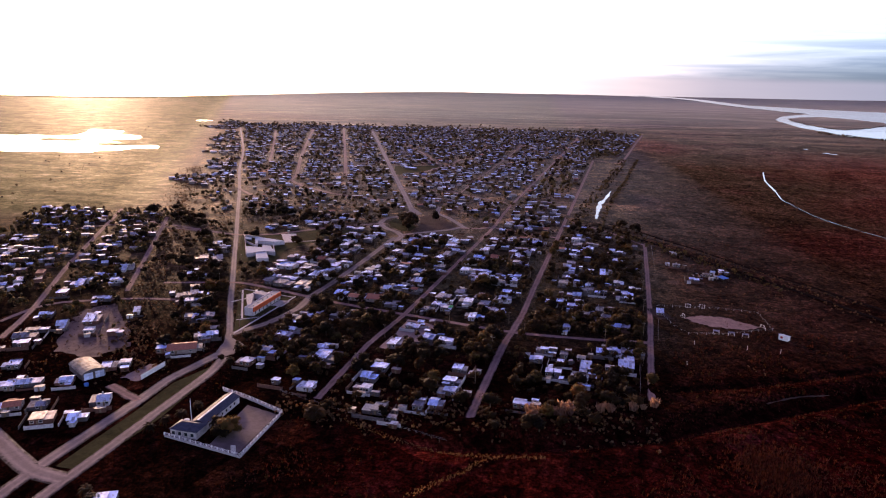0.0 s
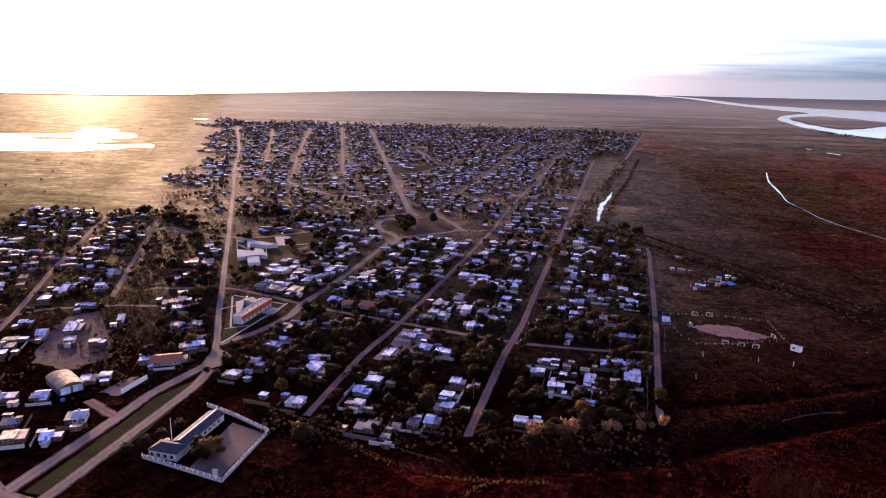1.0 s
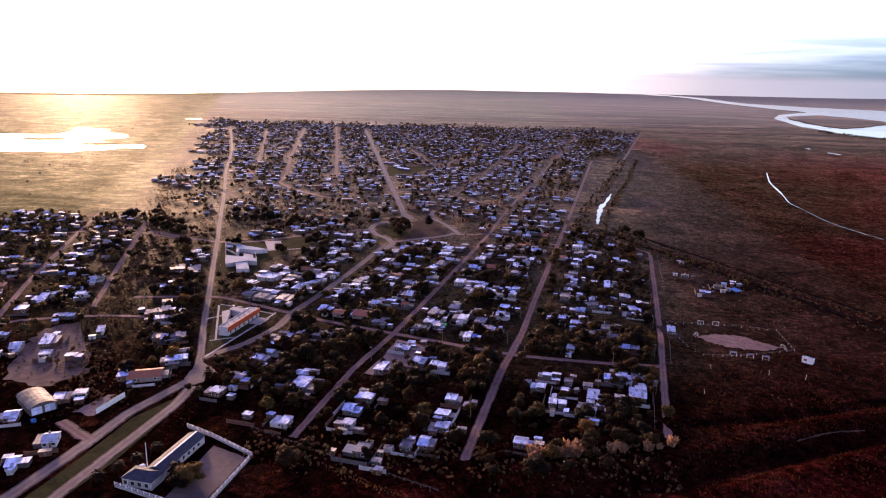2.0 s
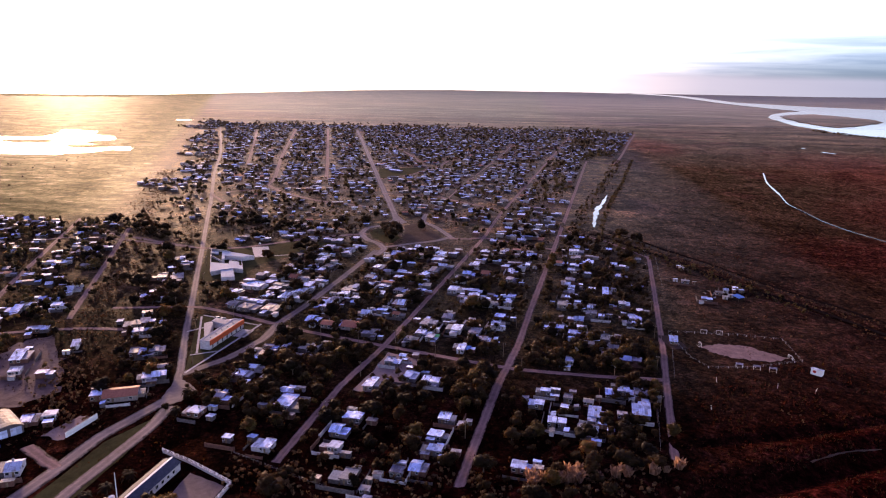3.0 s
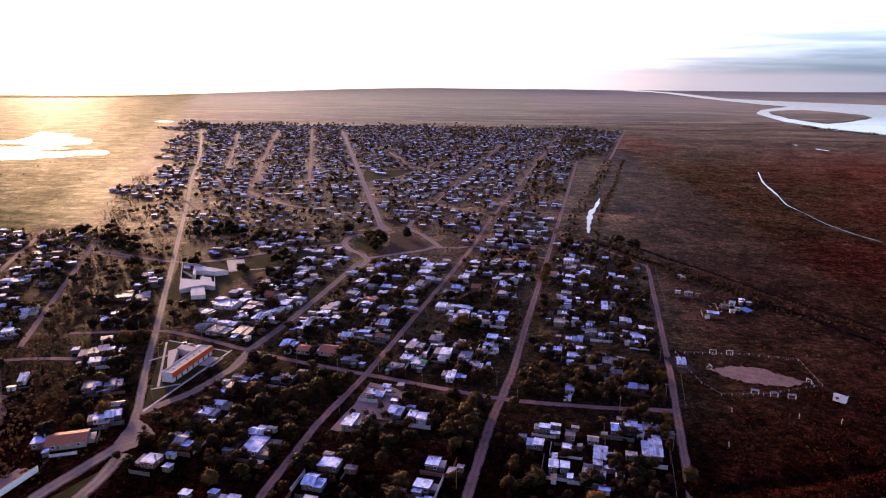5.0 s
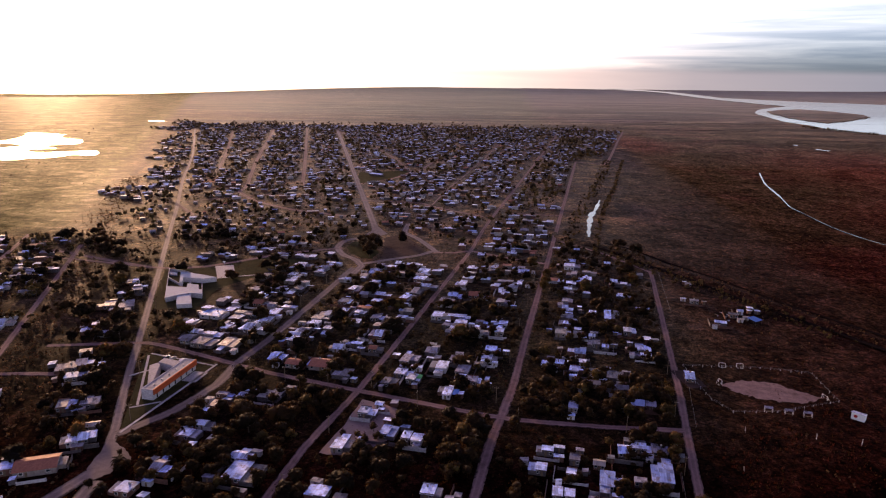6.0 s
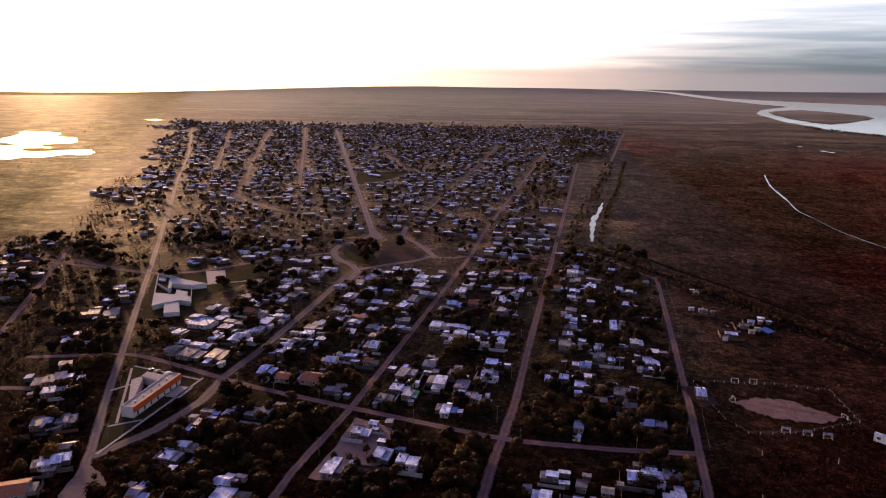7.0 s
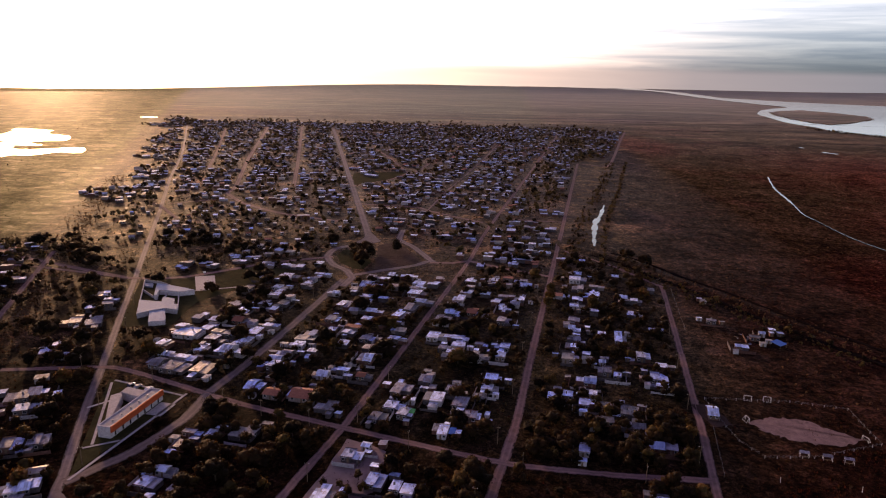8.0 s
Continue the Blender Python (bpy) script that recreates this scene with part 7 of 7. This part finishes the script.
# brush on the old rail strip, round the fields and along the river
scrub = []
for k in range(1500):
    y = 290 + 700 * rf.random() ** 1.3
    x = line_x(RAIL_WEST, y) + rf.gauss(0, 9)
    if not near_road(x, y, 0.8) and free(x, y, -1.0):
        scrub.append((x, y, rf.uniform(0.8, 2.6)))
for k in range(1500):
    y = rf.uniform(270, 660)
    x = line_x(MAIN, max(y, 320)) - rf.uniform(8, 190)
    if not near_road(x, y, 0.8) and free(x, y, -1.0) and noise.noise(Vector((x * 0.04, y * 0.04, 9.0))) > -0.1:
        scrub.append((x, y, rf.uniform(0.7, 2.2)))
for k in range(500):
    t = rf.random()
    x, y = -105 + 165 * t, 270 + 8 * t + rf.gauss(0, 9)
    if not near_road(x, y, 0.8) and free(x, y, -1.0):
        scrub.append((x, y, rf.uniform(0.8, 2.8)))
for k in range(500):
    y = rf.uniform(330, 660)
    x = line_x(RAIL_EAST, y) + rf.gauss(-8, 9)
    scrub.append((x, y, rf.uniform(0.6, 2.2)))
for k in range(420):
    y = rf.uniform(610, 1269)
    off = rf.choice((rf.uniform(-21, -7), rf.uniform(7, 12)))
    far_trees.append((line_x(CREEK, y) + off + (y - 854) * 0.01, y, rf.uniform(1.8, 4.4)))
for k in range(170):
    y = rf.uniform(482, 659)
    far_trees.append((line_x(RAIL_EAST, y) - rf.uniform(3, 27) - 5, y, rf.uniform(1.4, 4.2)))
for k in range(330):
    x = rf.uniform(-740, 285)
    far_trees.append((x, 1905 + rf.gauss(0, 42) + 95 * noise.noise(Vector((x * 0.012, 2.0, 0.5))), rf.uniform(2.5, 8)))
for k in range(280):
    y = rf.uniform(380, 655)
    x = rf.uniform(line_x(WEST_ONE, y) - 90, line_x(RAIL_WEST, y) - 6)
    if not near_road(x, y, 1.4) and free(x, y, -1.0):
        far_trees.append((x, y, rf.uniform(2.0, 7.0)))
for k in range(70):
    t = rf.random()
    far_trees.append((-350 - 110 * t + rf.uniform(-14, 14), 640 - 50 * t + rf.uniform(-26, 26), rf.uniform(3, 8)))
for k in range(300):
    y = rf.uniform(914, 1880)
    far_trees.append((line_x(BANK, y) + rf.gauss(-6, 12), y, rf.uniform(0.8, 2.2)))
for k in range(50):
    y = rf.uniform(403, 1708)
    far_trees.append((rf.uniform(-512, -403) - (y - 403) * 0.42, y, rf.uniform(1.8, 4.2)))
for k in range(90):
    x = rf.uniform(790, 880)
    far_trees.append((x, 2080 - (x - 790) * 2.4 + rf.uniform(-30, 30), rf.uniform(3, 8)))


def mass_crowns(name, spots, seed, label, leaves=34, mat="leaf", lobes=4, leaf=0.06):
    """Many crowns past counting, each with a short stem, in one mesh."""
    g = np.random.RandomState(seed)
    P = np.array([(x, y, h, ground_z(x, y) - 0.1 * h if h < 3 else 0.0) for x, y, h in spots])
    V, F = crowns(P, seed, lobes, leaves, leaf, 1)
    base = len(V)
    for x, y, h, z in P.tolist():
        k = 0.035 * h
        V += [(x - k, y - k, z - 0.2), (x + k, y - k, z - 0.2), (x, y + k, z - 0.2), (x, y, z + 0.62 * h)]
    for i in range(base, len(V), 4):
        F += [(i, i + 1, i + 3), (i + 1, i + 2, i + 3), (i + 2, i, i + 3)]
    tagged(new(name, mesh_of(name, V, F, M[mat], True)), label, "trees", kind="stuff")


mass_crowns("yard_trees", [q for k, q in enumerate(yard_trees) if k % 8], 8, "dark green bushes and small trees between the yards", 190, "leaf", 6, 0.045)
mass_crowns("yellowing_yard_trees", yard_trees[::8], 9, "yellowing autumn bushes and small trees between the yards", 190, "autumn", 6, 0.045)
marsh = []
for k in range(5200):
    y = 330 + 1500 * rf.random() ** 1.7
    x = 70 + 0.13 * y + rf.uniform(0, 1) * (60 + 0.62 * y)
    if noise.noise(Vector((x * 0.014, y * 0.006, 4.4))) > rf.uniform(-0.25, 0.35) and line_dist((x, y), DITCH) > 4:
        marsh.append((x, y, rf.uniform(0.5, 1.7) * (1 + y / 2500)))
mass_crowns("marsh_bushes", marsh, 13, "low dark bushes and rushes across the marsh", 12, "scrub", 2, 0.10)
mass_crowns("brown_scrub", scrub, 11, "low brown scrub on rough ground", 26, "scrub", 3, 0.085)
mass_crowns("distant_bushes", far_bushes, 15, "low brown-green bushes between the far houses", 9, "bush", 2, 0.13)
mass_crowns("distant_trees", far_trees[::3], 5, "dark green trees and brush among the far houses", 30, "leaf", 4, 0.085)
# far trees in the paler leaf colour, haze put into the leaves
mass_crowns("distant_olive_trees", [q for k, q in enumerate(far_trees) if k % 3], 6, "olive-brown trees and brush among the far houses", 30, "olive", 4, 0.085)
rushes = []
for k in range(8000):
    y = 600 + 1100 * rf.random() ** 1.2
    x = -0.42 * y - 95 - rf.random() * (90 + 0.42 * y)
    if y - 0.6 * x > 890 and noise.noise(Vector((x * 0.008 + y * 0.002, y * 0.03, 6.6))) > rf.uniform(-0.3, 0.5):
        rushes.append((x, y, rf.uniform(0.4, 1.1) * (1 + y / 2500)))
mass_crowns("meadow_rushes", rushes, 17, "tufts of rush and low scrub on the wet meadow", 10, "olive", 2, 0.14)


# rough grass and reeds on the near marsh
def tufts(name, spots, seed, mat, label, blades=7):
    g = np.random.RandomState(seed)
    n = len(spots)
    P = np.array(spots)
    a = g.uniform(0, 6.283, size=(n, blades))
    h = P[:, 3][:, None] * g.uniform(0.5, 1.1, size=(n, blades))
    lean = g.uniform(0.15, 0.7, size=(n, blades)) * h
    wd = h * 0.10 + 0.03
    bx = P[:, 0][:, None] + g.normal(size=(n, blades)) * 0.22 * h
    by = P[:, 1][:, None] + g.normal(size=(n, blades)) * 0.22 * h
    bz = P[:, 2][:, None] + 0 * h
    V = np.zeros((n, blades, 3, 3))
    V[:, :, 0] = np.stack([bx - np.sin(a) * wd, by + np.cos(a) * wd, bz - 0.1], 2)
    V[:, :, 1] = np.stack([bx + np.sin(a) * wd, by - np.cos(a) * wd, bz - 0.1], 2)
    V[:, :, 2] = np.stack([bx + np.cos(a) * lean, by + np.sin(a) * lean, bz + h], 2)
    allv = V.reshape(-1, 3)
    idx = np.arange(len(allv)).reshape(-1, 3)
    ob = new(name, mesh_of(name, allv.tolist(), idx.tolist(), mat))
    tagged(ob, label, "grass", kind="stuff")


reeds, greens = [], []
rg = random.Random(77)
for k in range(26000):
    x, y = rg.uniform(-104, 232), rg.uniform(165, 403)
    if y > 271 + 0.55 * max(0, x - 24) + (73 if x > 80 else 0) and not (x > 152):
        continue
    if -144 < x < -95 and 220 < y < 283:
        continue
    if line_dist((x, y), GULLY) < 5:
        continue
    v = noise.noise(Vector((x * 0.04, y * 0.04, 0.3))) + 0.5 * noise.noise(Vector((x * 0.17, y * 0.17, 0.9)))
    if v < rg.uniform(-0.1, 0.35):
        continue
    (reeds if rg.random() < 0.7 else greens).append((x, y, ground_z(x, y), rg.uniform(0.4, 1.3)))
for k in range(5000):
    x, y = rg.uniform(60, 230), rg.uniform(180, 290)
    if noise.noise(Vector((x * 0.03, y * 0.03, 7.1))) > rg.uniform(-0.1, 0.4) and line_dist((x, y), GULLY) > 5:
        reeds.append((x, y, ground_z(x, y), rg.uniform(0.5, 1.6)))
for k in range(1600):
    x, y = 98 + rg.gauss(0, 7), 249 + rg.gauss(0, 8.5)
    reeds.append((x, y, ground_z(x, y), rg.uniform(0.9, 2.2)))
ridge = []
for path in ([(-73, 262), (-50, 250), (-27, 243), (-6, 240)], [(-36, 212), (-20, 228), (-8, 240), (12, 243)]):
    for px, py in dense(path, 0.22):
        ridge.append((px + rg.gauss(0, 0.9), py + rg.gauss(0, 0.9), ground_z(px, py), rg.uniform(0.3, 0.9)))
tufts("ridge_grass", ridge, 5, M["scrub"], "dull dry grass along a low ridge", 5)
tufts("marsh_reeds", reeds, 3, M["reed"], "dry reddish reeds on rough marsh ground")
tufts("marsh_grass", greens, 4, M["leaf"], "dark green grass tufts on rough ground")

rough, brush = [], []
for k in range(24000):
    y = rg.uniform(262, 690)
    x = rg.uniform(line_x(MAIN, max(y, 320)) - 190, line_x(FOURTH, y) + 90)
    if noise.noise(Vector((x * 0.06, y * 0.06, 2.2))) < rg.uniform(-0.3, 0.3) or near_road(x, y, 0.3):
        continue
    if not all(math.hypot(x - a, y - b) > c * 0.8 for a, b, c in TAKEN if abs(x - a) < 12):
        continue
    (rough if rg.random() < 0.5 else brush).append((x, y, ground_z(x, y), rg.uniform(0.3, 1.0)))
tufts("rough_grass", rough, 6, M["reed"], "dry grass tufts in yards and verges", 6)
tufts("rough_weeds", brush, 7, M["leaf"], "dark weeds in yards and verges", 6)
